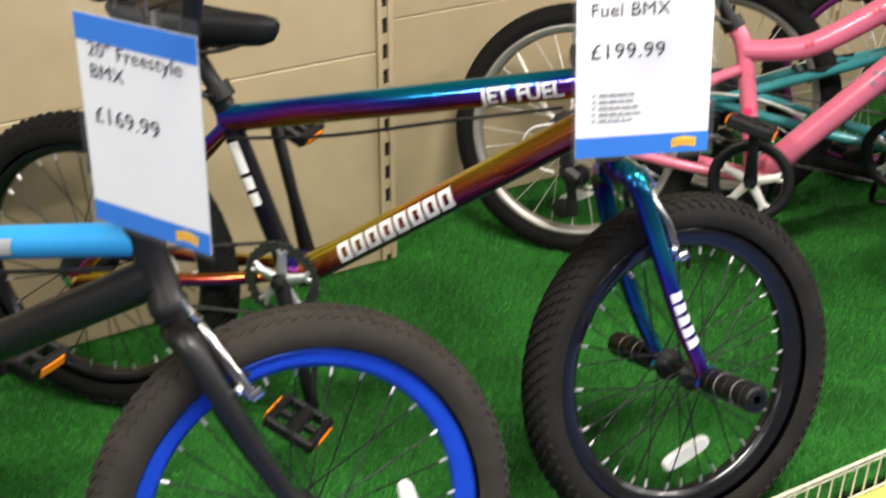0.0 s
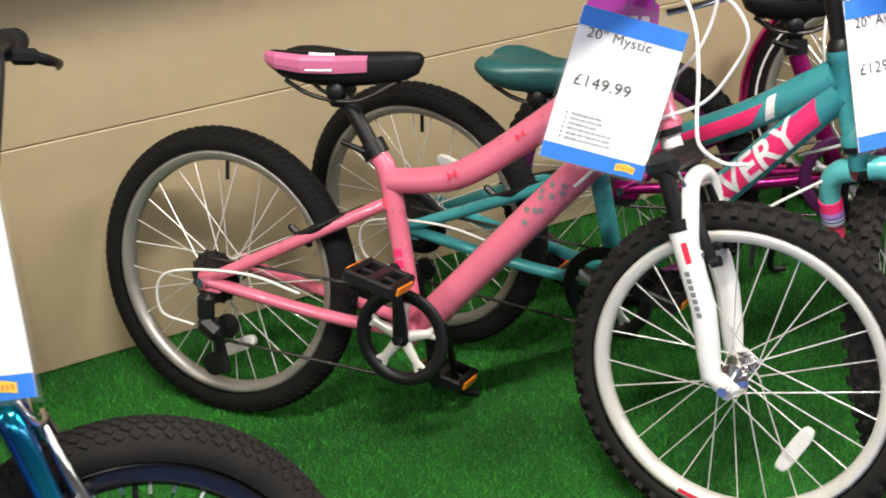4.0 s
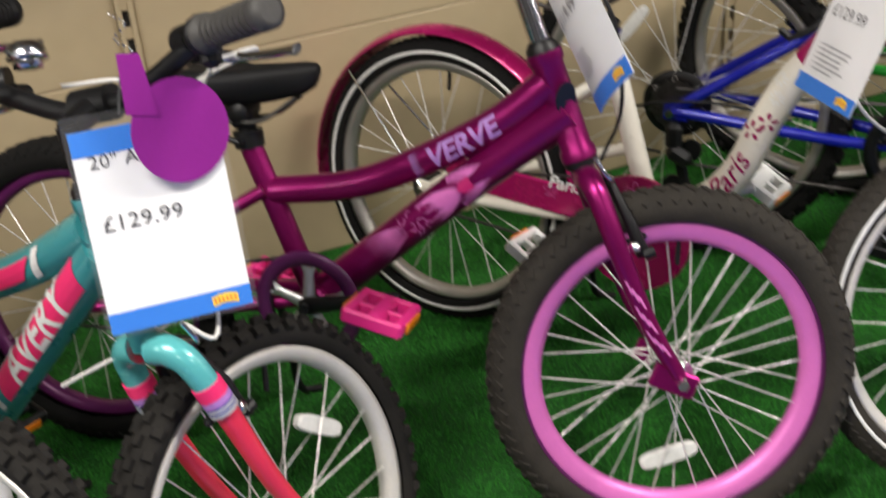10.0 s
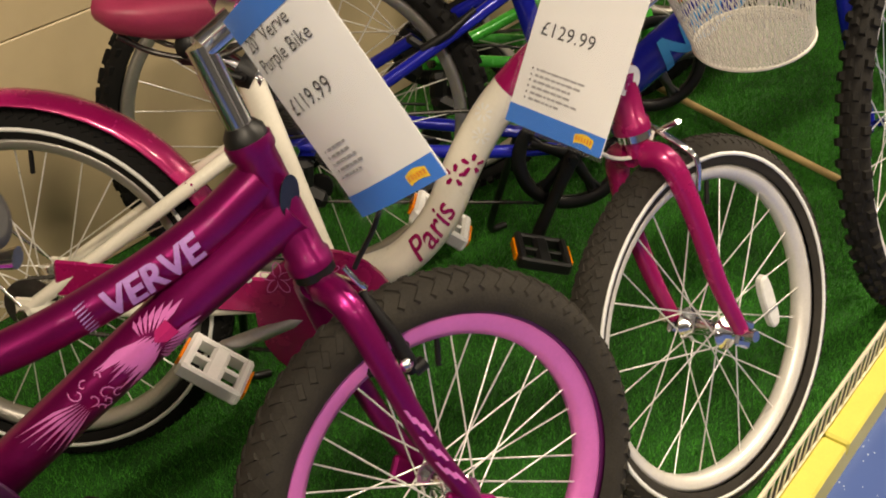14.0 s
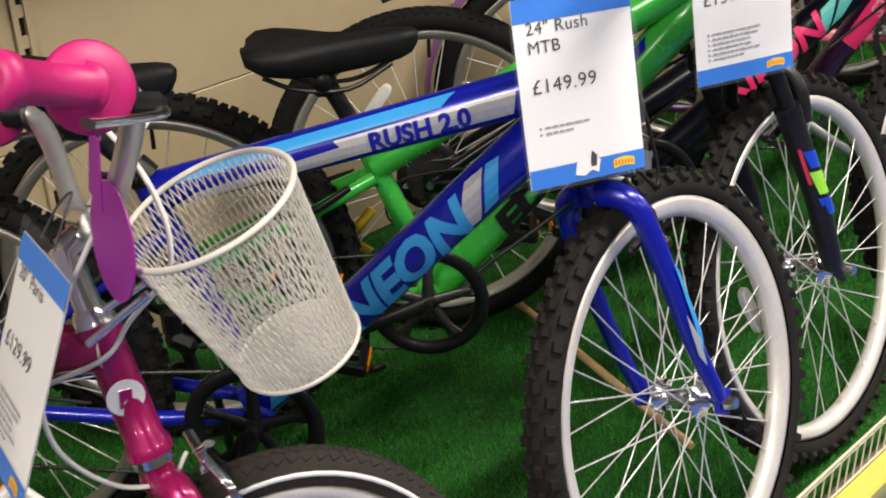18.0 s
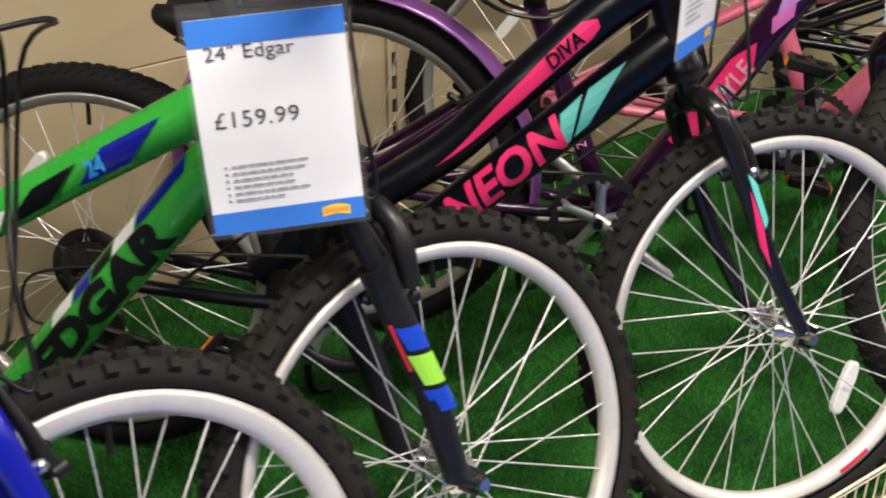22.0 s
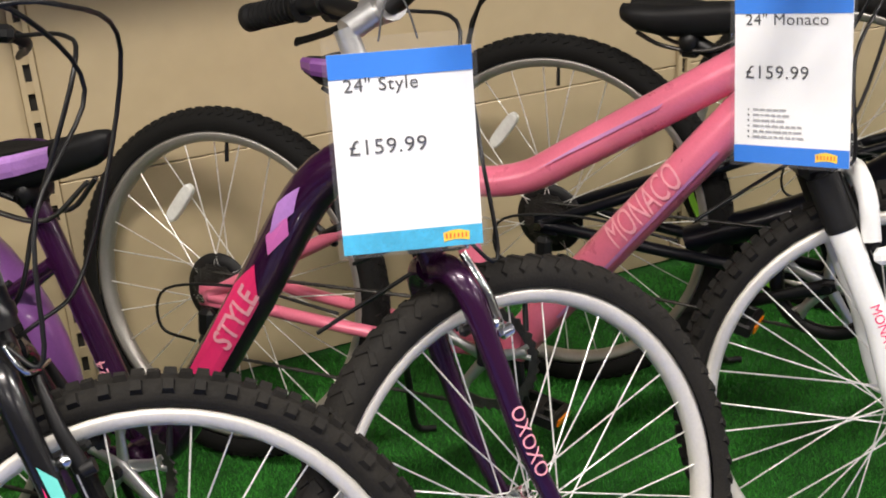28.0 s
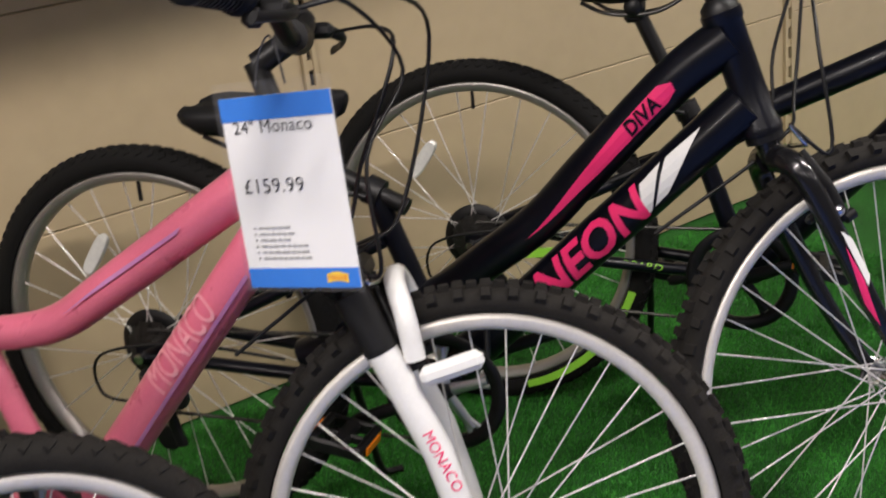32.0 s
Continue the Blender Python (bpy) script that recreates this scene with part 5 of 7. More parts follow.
def teal_bicycle():
    b = bicycle(plan((2.628, 0.376), (3.182, -0.275), 5, 35, R=0.255, label="teal kids bicycle with coral red rigid fork", paint=TEAL,
        tubes=[("seat_tube", [(0.393, 0.225), (0.335, 0.45)], 0.016), ("top_tube", [(0.34, 0.432), (0.41, 0.455), (0.505, 0.507), (0.60, 0.56), (0.705, 0.632)], (0.021, 0.024)), ("down_tube", [(0.40, 0.24), (0.59, 0.465), (0.715, 0.61)], 0.0255)],
        ht=(0.708, 0.665), hb=(0.745, 0.54), crown=(0.757, 0.50), bb=(0.395, 0.225), stay_top=(0.35, 0.42), stay_r=0.0105, st_top=(0.328, 0.465), seat=(0.135, 0.36, 0.57, 0.57), saddle=material("teal_vinyl", (0.02, 0.09, 0.09), 0.4), fork="rigid", fork_mat=CORAL, fork_w=0.06, steerer_mat=TEAL,
        rear_wheel=dict(ALLOY_WHEEL, tread="street", reflect=1.0), front_wheel=dict(ALLOY_WHEEL, reflect=0.9, w=0.05, sticker=5.2), crank=30, ring_cover=BLACK,
        bar=bar(stem=0.065, half=0.25, rise=0.045, cable=WHITE_CABLE, lever=CHROME, bell=1, grip=GREY_RUBBER, turn=14), stand_x=0.35))
    ob, path, r = b["tubes"]["down_tube"]
    decal("lettering_band", stripe(0.162, 0.437, -0.018, 0.018, 0.02), HOT_PINK, ob, path, r, 0.0, 0.0, lift=0.0008)
    decal("lettering", fitted(flat_text("AVERY", 0.056, 0.0012, 0.2), 0.205), WHITE, ob, path, r, 0.208, -0.017, lift=0.002)
    decal("stripe", stripe(0.136, 0.148, -0.018, 0.018, 0.02), WHITE, ob, path, r, 0.0, 0.0)
    ob, path, r = b["tubes"]["top_tube"]
    decal("lettering_band", stripe(0.10, 0.28, -0.011, 0.011, 0.03), HOT_PINK, ob, path, r, 0.0, 0.0, lift=0.0008)
    decal("stripe", stripe(0.30, 0.315, -0.016, 0.016, 0.02), WHITE, ob, path, r, 0.0, 0.0)
    for y, (leg, pts, hw) in b["legs"].items():
        n = len(pts)
        part("upper_blade", Shape().tube(pts[: n * 13 // 26], [0.0189 - 0.0075 * i / (n - 1) for i in range(n * 13 // 26)], 14), LIGHT_TEAL, leg)
        k = n * 13 // 26 - 1
        a, c = pts[k], pts[k + 2]
        for u0, u1, mat in ((-0.1, 0.42, HOT_PINK), (0.42, 0.68, LILAC), (0.68, 0.74, BLUE), (0.74, 0.88, SILVER_PRINT), (0.88, 0.94, BLUE), (0.94, 1.1, SILVER_PRINT)):
            part("band", Shape().tube([a.lerp(c, u0), a.lerp(c, u1)], 0.0176, 14), mat, leg)
    return b


def purple_bicycle():
    b = bicycle(plan((3.015, 0.303), (3.746, -0.222), 12.5, -19, end=(0.062, 0.011, 0.032), end_x=-0.008, R=0.25, label="satin magenta kids bicycle with lilac pink rims", paint=SATIN_MAGENTA,
        tubes=[("seat_tube", [(0.388, 0.285), (0.293, 0.508)], 0.0165), ("top_tube", [(0.325, 0.446), (0.449, 0.467), (0.556, 0.513), (0.656, 0.572), (0.722, 0.628)], (0.020, 0.0235)), ("down_tube", [(0.40, 0.302), (0.628, 0.497), (0.748, 0.594)], (0.0265, 0.0265))],
        ht=(0.712, 0.662), hb=(0.762, 0.535), crown=(0.772, 0.508), bb=(0.396, 0.298), stay_top=(0.318, 0.45), stay_r=0.0105, st_top=(0.29, 0.52), seat=(0.19, 0.40, 0.602, 0.610), fork="rigid", fork_mat=SATIN_MAGENTA, fork_w=0.058, hr=0.021,
        rear_wheel=dict(ALLOY_WHEEL, tread="chevron", rim_mat=PURPLE_RIM, w=0.058, reflect=None), front_wheel=dict(ALLOY_WHEEL, tread="chevron", tyre_mat=RUBBER_GREY, rim_mat=PINK_RIM, rim_side=PURPLE_RIM, w=0.058, deep=0.026, reflect=4.75, spokes=36), cables=[("brake_cable", [(0.75, -0.07, 0.80), (0.81, -0.085, 0.73), (0.825, -0.07, 0.62), (0.80, -0.05, 0.545)])], mech=False, ring_cover=material("plum_plastic", (0.08, 0.01, 0.07), 0.3), crank=14, pedal=PINK_PLASTIC,
        bar=bar(stem=0.09, half=0.20, rise=0.09, sweep=0.06, cable=BLACK, shifter=0, stem_mat=CHROME, mat=SATIN_MAGENTA, lever=PINK_PLASTIC, grip=RASPBERRY), stand_x=0.3))
    ob, path, r = b["tubes"]["top_tube"]
    decal("swirl_print", flat_poly([[(0.225 + 0.15 * u, -0.016 + 0.004 * k), (0.235 + 0.135 * u, -0.014 + 0.004 * k), (0.24 + 0.135 * u, -0.012 + 0.004 * k), (0.227 + 0.135 * u, -0.014 + 0.004 * k)] for k in range(8) for u in (0,)]), LILAC, ob, path, r, 0.0, 0.0)
    decal("lettering", flat_text("VERVE", 0.036, 0.0012, 0.2, squeeze=1.08), LILAC, ob, path, r, 0.25, -0.012, lift=0.002)
    ob, path, r = b["tubes"]["down_tube"]
    rng = random.Random(3)
    polys = []
    # two wings spread from a shield
    for sgn in (-1, 1):
        for k in range(7):
            a = sgn * (0.25 + 0.2 * k)
            c = (0.284 - 0.003 * k, sgn * (0.006 + 0.0011 * k))
            L = 0.040 - 0.0022 * k
            d, n = (math.cos(a), math.sin(a)), (-math.sin(a) * 0.0027, math.cos(a) * 0.0027)
            polys.append([c, (c[0] + L * 0.55 * d[0] + n[0], c[1] + L * 0.4 * d[1] + n[1]), (c[0] + L * d[0], c[1] + L * 0.6 * d[1]), (c[0] + L * 0.55 * d[0] - n[0], c[1] + L * 0.4 * d[1] - n[1])])
    # flames behind the shield
    for k in range(22):
        v = -0.016 + 0.032 * k / 21
        L = 0.03 + 0.035 * rng.random()
        x = 0.272 + 0.012 * rng.random() - abs(v) * 0.9
        polys.append([(x, v * 0.7), (x - L * 0.45, v - 0.0024), (x - L, v * 1.2 + 0.004 * (rng.random() - 0.5)), (x - L * 0.45, v + 0.0024)])
    # scrolls
    for k in range(9):
        cx, cv, r0 = 0.165 + 0.05 * rng.random(), (rng.random() - 0.5) * 0.03, 0.005 + 0.006 * rng.random()
        turn = 6.28 * rng.random()
        ring = [(cx + r0 * (1 - 0.1 * j) * math.cos(turn + 0.55 * j), cv + r0 * (1 - 0.1 * j) * math.sin(turn + 0.55 * j)) for j in range(9)]
        inner = [(cx + (r0 * (1 - 0.1 * j) - 0.0015) * math.cos(turn + 0.55 * j), cv + (r0 * (1 - 0.1 * j) - 0.0015) * math.sin(turn + 0.55 * j)) for j in range(9)]
        polys += [[ring[j], ring[j + 1], inner[j + 1], inner[j]] for j in range(8)]
    # tail fan
    for k in range(7):
        v = 0.024 - 0.0075 * k
        polys += [[(0.178, 0.006 - 0.002 * k), (0.15, v * 0.6 + 0.0022), (0.15, v * 0.6 - 0.0012)], [(0.15, v * 0.6 + 0.0022), (0.102 + 0.003 * k, v), (0.15, v * 0.6 - 0.0012)]]
    decal("wing_print", flat_poly(polys), PINK_RIM, ob, path, r, 0.0, 0.0, lift=0.0022)
    decal("shield_print", flat_poly([[(0.272, 0.0), (0.28, 0.0075), (0.296, 0.0085), (0.296, -0.0085), (0.28, -0.0075)]]), RASPBERRY, ob, path, r, 0.0, 0.0, lift=0.003)
    leg, pts, hw = b["legs"][-1]
    decal("swirl_print", flat_poly([[(0.13 + 0.012 * k, -0.008 + 0.004 * (k % 3)), (0.15 + 0.012 * k, -0.006 + 0.004 * (k % 3)), (0.152 + 0.012 * k, -0.003 + 0.004 * (k % 3)), (0.132 + 0.012 * k, -0.005 + 0.004 * (k % 3))] for k in range(9)]), PINK_RIM, leg, [(q.x, q.z) for q in pts], 0.0135, 0.0, 0.0, y0=-hw)
    part("head_badge", Shape().loft([[(0.016 * math.cos(a), 0.001 * k, 0.021 * math.sin(a)) for a in (2 * math.pi * j / 20 for j in range(20))] for k in (0, 1)]).moved(Matrix.Translation(xz((0.746, 0.612), -0.018)) @ Matrix.Rotation(radians(50), 4, "Z")), BLACK_GLOSS, b["E"], "round black head badge with white edge")
    return b


def white_city():
    b = bicycle(plan((3.639, 0.378), (4.190, -0.305), 10, -9.6, R=0.255, label="ivory and magenta kids city bicycle with mudguards and front basket", paint=IVORY,
        tubes=[("seat_tube", [(0.388, 0.285), (0.282, 0.56)], 0.017), ("down_tube", [(0.375, 0.30), (0.432, 0.312), (0.478, 0.338), (0.519, 0.395), (0.550, 0.48), (0.588, 0.554), (0.645, 0.618), (0.712, 0.632)], (0.024, 0.024)), ("mixte_tube", [(0.345, 0.39), (0.12, 0.3)], 0.009)],
        ht=(0.700, 0.652), hb=(0.745, 0.528), crown=(0.758, 0.495), bb=(0.385, 0.282), stay_top=(0.30, 0.5), stay_r=0.0095, head_mat=MAGENTA, headset=CHROME, st_top=(0.279, 0.568), post=CHROME, seat=(0.105, 0.345, 0.642, 0.65), saddle=material("raspberry_vinyl", (0.32, 0.03, 0.08), 0.45, bump=0.1), fork="rigid", fork_mat=MAGENTA, fork_w=0.055, fork_end=CHROME, front_brake="caliper", rear_brake=False,
        rear_wheel=dict(ALLOY_WHEEL, tread="street", w=0.05, line=WHITE, reflect=None), front_wheel=dict(ALLOY_WHEEL, tread="street", tyre_mat=RUBBER_GREY, w=0.05, line=WHITE, reflect=0.1), mech=False,
        cables=[("brake_cable", [(0.75, 0.051, 0.855), (0.744, 0.02, 0.83), (0.735, -0.007, 0.792), (0.708, -0.023, 0.734), (0.68, -0.046, 0.657), (0.67, -0.057, 0.604), (0.673, -0.052, 0.555), (0.691, -0.039, 0.52), (0.725, -0.019, 0.494), (0.763, 0.001, 0.496), (0.773, 0.022, 0.517)]),
            ("brake_cable", [(0.693, 0.053, 0.834), (0.741, 0.022, 0.808), (0.77, 0.006, 0.775), (0.782, -0.003, 0.744), (0.777, -0.005, 0.712), (0.74, -0.01, 0.666), (0.72, -0.024, 0.633), (0.66, -0.03, 0.60)])],
        crank=204, crank_mat=ALLOY, pedal=WHITE, pedal_turn=0.5,
        bar=bar(stem=0.07, reach=0.03, half=0.27, rise=0.115, sweep=0.13, flare=0.35, mat=ALLOY, stem_mat=CHROME, grip=RASPBERRY, flange=True, lever=CHROME, cable=WHITE_CABLE, shifter=0), stand_x=0.25))
    E, S = b["E"], b["S"]
    ob, path, r = b["tubes"]["down_tube"]
    n = len(path)
    part("upper_tube", Shape().tube([xz(q) for q in path[n * 19 // 26:]], r + 0.0006, 18, caps=False), MAGENTA, ob)
    decal("lettering", flat_text("Paris", 0.043, 0.0004, 0.35), MAGENTA, ob, path, r, 0.125, -0.012, lift=0.002)
    for s, v in ((0.25, 0.006), (0.272, -0.008)):
        decal("flower_print", flat_poly([[(0.014 * math.cos(a + d) * k, 0.014 * math.sin(a + d) * k) for d, k in ((-0.3, 0.4), (-0.25, 0.9), (0, 1.1), (0.25, 0.9), (0.3, 0.4))] for a in (0.3 + 1.2566 * j for j in range(5))]), MAGENTA, ob, path, r, s, v, lift=0.002)
    for s, v in ((0.31, 0.0), (0.335, 0.012)):
        decal("daisy_print", flat_poly([[(0.012 * math.cos(a + d) * k, 0.012 * math.sin(a + d) * k) for d, k in ((-0.2, 0.3), (-0.16, 0.9), (0.16, 0.9), (0.2, 0.3))] for a in (0.7854 * j for j in range(8))]), WHITE, ob, path, r, s, v, lift=0.002)
    g = part("mudguard", arc_strip(0.262, 5, 195, 0.062), MAGENTA, E, "glossy magenta mudguard", Matrix.Translation((0, 0, 0.255)))
    part("mudguard_stay", Shape().tube([(-0.19, -0.03, 0.17), (0, -0.066, 0)], 0.0025, 6).tube([(-0.19, 0.03, 0.17), (0, 0.066, 0)], 0.0025, 6), CHROME, g)
    guard = []
    for k in range(24):
        a = 2 * math.pi * k / 24
        guard.append((0.388 + 0.092 * math.cos(a), 0.275 + 0.092 * math.sin(a)))
    cg = part("chain_guard", Shape().loft([[(x * 1.0, -0.064, z) for x, z in guard], [(x, -0.056, z) for x, z in guard]], smooth=False).box((0.19, -0.06, 0.30), (0.3, 0.007, 0.05), Matrix.Rotation(0.02, 4, "Y"), 0.003), MAGENTA, E, "magenta chain guard with white flowers")
    for x, z, rad in ((0.325, 0.325, 0.022), (0.385, 0.34, 0.018), (0.43, 0.29, 0.016), (0.24, 0.312, 0.012)):
        sh = Shape()
        for k in range(5):
            a = 0.4 + 1.2566 * k
            loop = [(math.cos(u) * 0.5 + 0.55, math.sin(u) * 0.26) for u in (2 * math.pi * j / 14 for j in range(14))]
            rim = [[(x + rad * (g * px * math.cos(a) - g2 * pz * math.sin(a)), -0.0655, z + rad * (g * px * math.sin(a) + g2 * pz * math.cos(a))) for px, pz in loop] for g, g2 in ((1.0, 1.0), (0.94, 0.78))]
            sh.add(rim[0] + rim[1], [(j, (j + 1) % 14, 14 + (j + 1) % 14, 14 + j) for j in range(14)], False)
        part("flower_print", sh, PINK_RIM, cg)
    me = flat_text("Paris", 0.03, 0.0004, 0.3)
    for v in me.verts:
        v.co = (0.235 + v.co.x, -0.0668, 0.318 + v.co.y)
    word = bpy.data.meshes.new("lettering")
    me.to_mesh(word)
    me.free()
    word.materials.append(WHITE)
    part("lettering", word, WHITE, cg)
    stay = [(0.0, 0.255), (0.18, 0.402), (0.30, 0.5)]
    decal("lettering", flat_text("Paris", 0.02, 0.0, 0.3), MAGENTA, E, stay, 0.0095, 0.2, -0.005, y0=-0.037)
    decal("flower_print", flat_poly([[(0.008 * math.cos(a + d) * k, 0.008 * math.sin(a + d) * k) for d, k in ((-0.3, 0.4), (-0.25, 0.9), (0, 1.1), (0.25, 0.9), (0.3, 0.4))] for a in (0.3 + 1.2566 * j for j in range(5))]), MAGENTA, E, stay, 0.0095, 0.275, 0.0, y0=-0.034)
    face = Matrix.Translation(xz((0.733, 0.590), -0.0165)) @ Matrix.Rotation(radians(42), 4, "Z")
    badge = part("head_badge", Shape().lathe([(0.0, 0.0), (0.0185, 0.0), (0.0185, -0.0012), (0.0, -0.0014)], 22, "y", smooth=False), WHITE, E, "round white head badge with magenta mark", face)
    part("badge_mark", Shape().box((0.0, -0.002, 0.003), (0.012, 0.001, 0.012), bevel=0.0004).box((-0.004, -0.002, -0.006), (0.004, 0.001, 0.008)), MAGENTA, badge)
    return b


def basket(b):
    """A white wire mesh basket on the handlebar, with its two stays."""
    B = thing("bicycle_basket", "white wire mesh basket with round rim hung on the bicycle handlebar", "basket", pose(4.266, -0.262, 0.614, -12, -21.3, -6.6))
    lo, hi, h = (0.06, 0.078), (0.084, 0.106), 0.168

    def pt(u, a):
        return Vector(((lo[0] + (hi[0] - lo[0]) * u) * math.cos(a), (lo[1] + (hi[1] - lo[1]) * u) * math.sin(a), h * u))
    sh = Shape()
    n = 76
    for k in range(n):
        for sgn in (1, -1):
            pts = [pt(u / 8, 2 * math.pi * k / n + sgn * 0.42 * u / 8) for u in range(9)]
            sh.tube(pts, 0.0007, 4, caps=False)
    part("mesh_side", sh, BASKET_WIRE, B)
    sh = Shape()
    for k in range(-16, 17):
        u = k / 16.5
        w = math.sqrt(max(0, 1 - u * u))
        sh.tube([(lo[0] * u, -lo[1] * w, 0), (lo[0] * u, lo[1] * w, 0)], 0.0008, 4)
    for k in range(-20, 21):
        u = k / 20.5
        w = math.sqrt(max(0, 1 - u * u))
        sh.tube([(-lo[0] * w, lo[1] * u, 0), (lo[0] * w, lo[1] * u, 0)], 0.0008, 4)
    part("mesh_bottom", sh, BASKET_WIRE, B)
    part("rim", Shape().tube([pt(1, 2 * math.pi * k / 48) for k in range(49)], 0.0032, 8, caps=False), BASKET_WIRE, B)
    part("lower_hoop", Shape().tube([pt(0, 2 * math.pi * k / 48) for k in range(49)], 0.0026, 8, caps=False), BASKET_WIRE, B)
    for a, b in (((-0.074, 0.06, 0.12), (-0.146, 0.088, 0.113)), ((-0.082, 0.03, 0.122), (-0.15, 0.055, 0.108))):
        part("hanger", Shape().tube([a, b], 0.0042, 8), CHROME, B)
    return B


def blue_mountain():
    b = bicycle(plan((4.13, 0.383), (4.815, -0.323), 3, 7.5, R=0.305, label="royal blue mountain bicycle with rigid fork and knobbly tyres", paint=BLUE,
        tubes=[("seat_tube", [(0.43, 0.285), (0.305, 0.605)], 0.0165), ("top_tube", [(0.318, 0.594), (0.808, 0.737)], (0.025, 0.028)), ("down_tube", [(0.415, 0.288), (0.825, 0.708)], (0.031, 0.031))],
        ht=(0.803, 0.752), hb=(0.848, 0.632), crown=(0.860, 0.60), bb=(0.425, 0.278), stay_top=(0.33, 0.54), stay_r=0.01, st_top=(0.30, 0.618), seat=(0.12, 0.36, 0.735, 0.735), fork="rigid", fork_mat=BLUE, fork_w=0.062, hr=0.022,
        rear_wheel=dict(ALLOY_WHEEL, reflect=2.2), front_wheel=dict(ALLOY_WHEEL, reflect=4.2, deep=0.024, spokes=36), crank=-110, ring=0.085, ring_cover=BLACK, spider_mat=BLACK,
        bar=bar(stem=0.09, half=0.29), stand_x=0.35))
    ob, path, r = b["tubes"]["down_tube"]
    decal("stripe", flat_poly([[(0.02, -0.02), (0.09, -0.024), (0.14, 0.012), (0.07, 0.02)]]), SKY, ob, path, r, 0.0, 0.0)
    decal("stripe", flat_poly([[(0.075, 0.022), (0.135, 0.022), (0.105, -0.006), (0.10, 0.0)]]), SILVER_PRINT, ob, path, r, 0.0, 0.002, lift=0.002)
    decal("lettering", flat_text("NEON", 0.066, 0.003, 0.3, squeeze=1.15), SKY, ob, path, r, 0.19, -0.023, lift=0.002)
    decal("stripe", flat_poly([[(0.39, -0.02), (0.42, -0.024), (0.47, 0.026), (0.44, 0.028)]]), SILVER_PRINT, ob, path, r, 0.0, 0.0)
    decal("stripe", flat_poly([[(0.43, -0.02), (0.455, -0.018), (0.495, 0.022), (0.475, 0.026)]]), SKY, ob, path, r, 0.0, 0.0)
    ob, path, r = b["tubes"]["top_tube"]
    decal("stripe", flat_poly([[(0.02, -0.008), (0.42, 0.002), (0.44, 0.022), (0.06, 0.006)]]), SILVER_PRINT, ob, path, r, 0.0, -0.012)
    decal("stripe", flat_poly([[(0.03, 0.012), (0.38, 0.018), (0.40, 0.034), (0.06, 0.028)]]), SKY, ob, path, r, 0.0, -0.002)
    decal("stripe", flat_poly([[(0.26, -0.013), (0.46, -0.013), (0.47, 0.013), (0.245, 0.011)]]), SILVER_PRINT, ob, path, r, 0.0, 0.0, lift=0.0018)
    decal("lettering", flat_text("RUSH 2.0", 0.028, 0.0012, 0.1, squeeze=1.12), BLUE, ob, path, r, 0.285, -0.011, lift=0.0032)
    leg, pts, hw = b["legs"][-1]
    path = [(q.x, q.z) for q in pts]
    decal("stripe", flat_poly([[(0.10, 0.0), (0.13, 0.012), (0.2, 0.008), (0.23, -0.006), (0.18, -0.002)]]), SKY, leg, path, 0.0145, 0.0, 0.0, y0=-hw)
    decal("stripe", flat_poly([[(0.17, -0.008), (0.21, -0.002), (0.25, -0.008), (0.23, -0.012)]]), SILVER_PRINT, leg, path, 0.0145, 0.0, 0.0, y0=-hw)
    return b


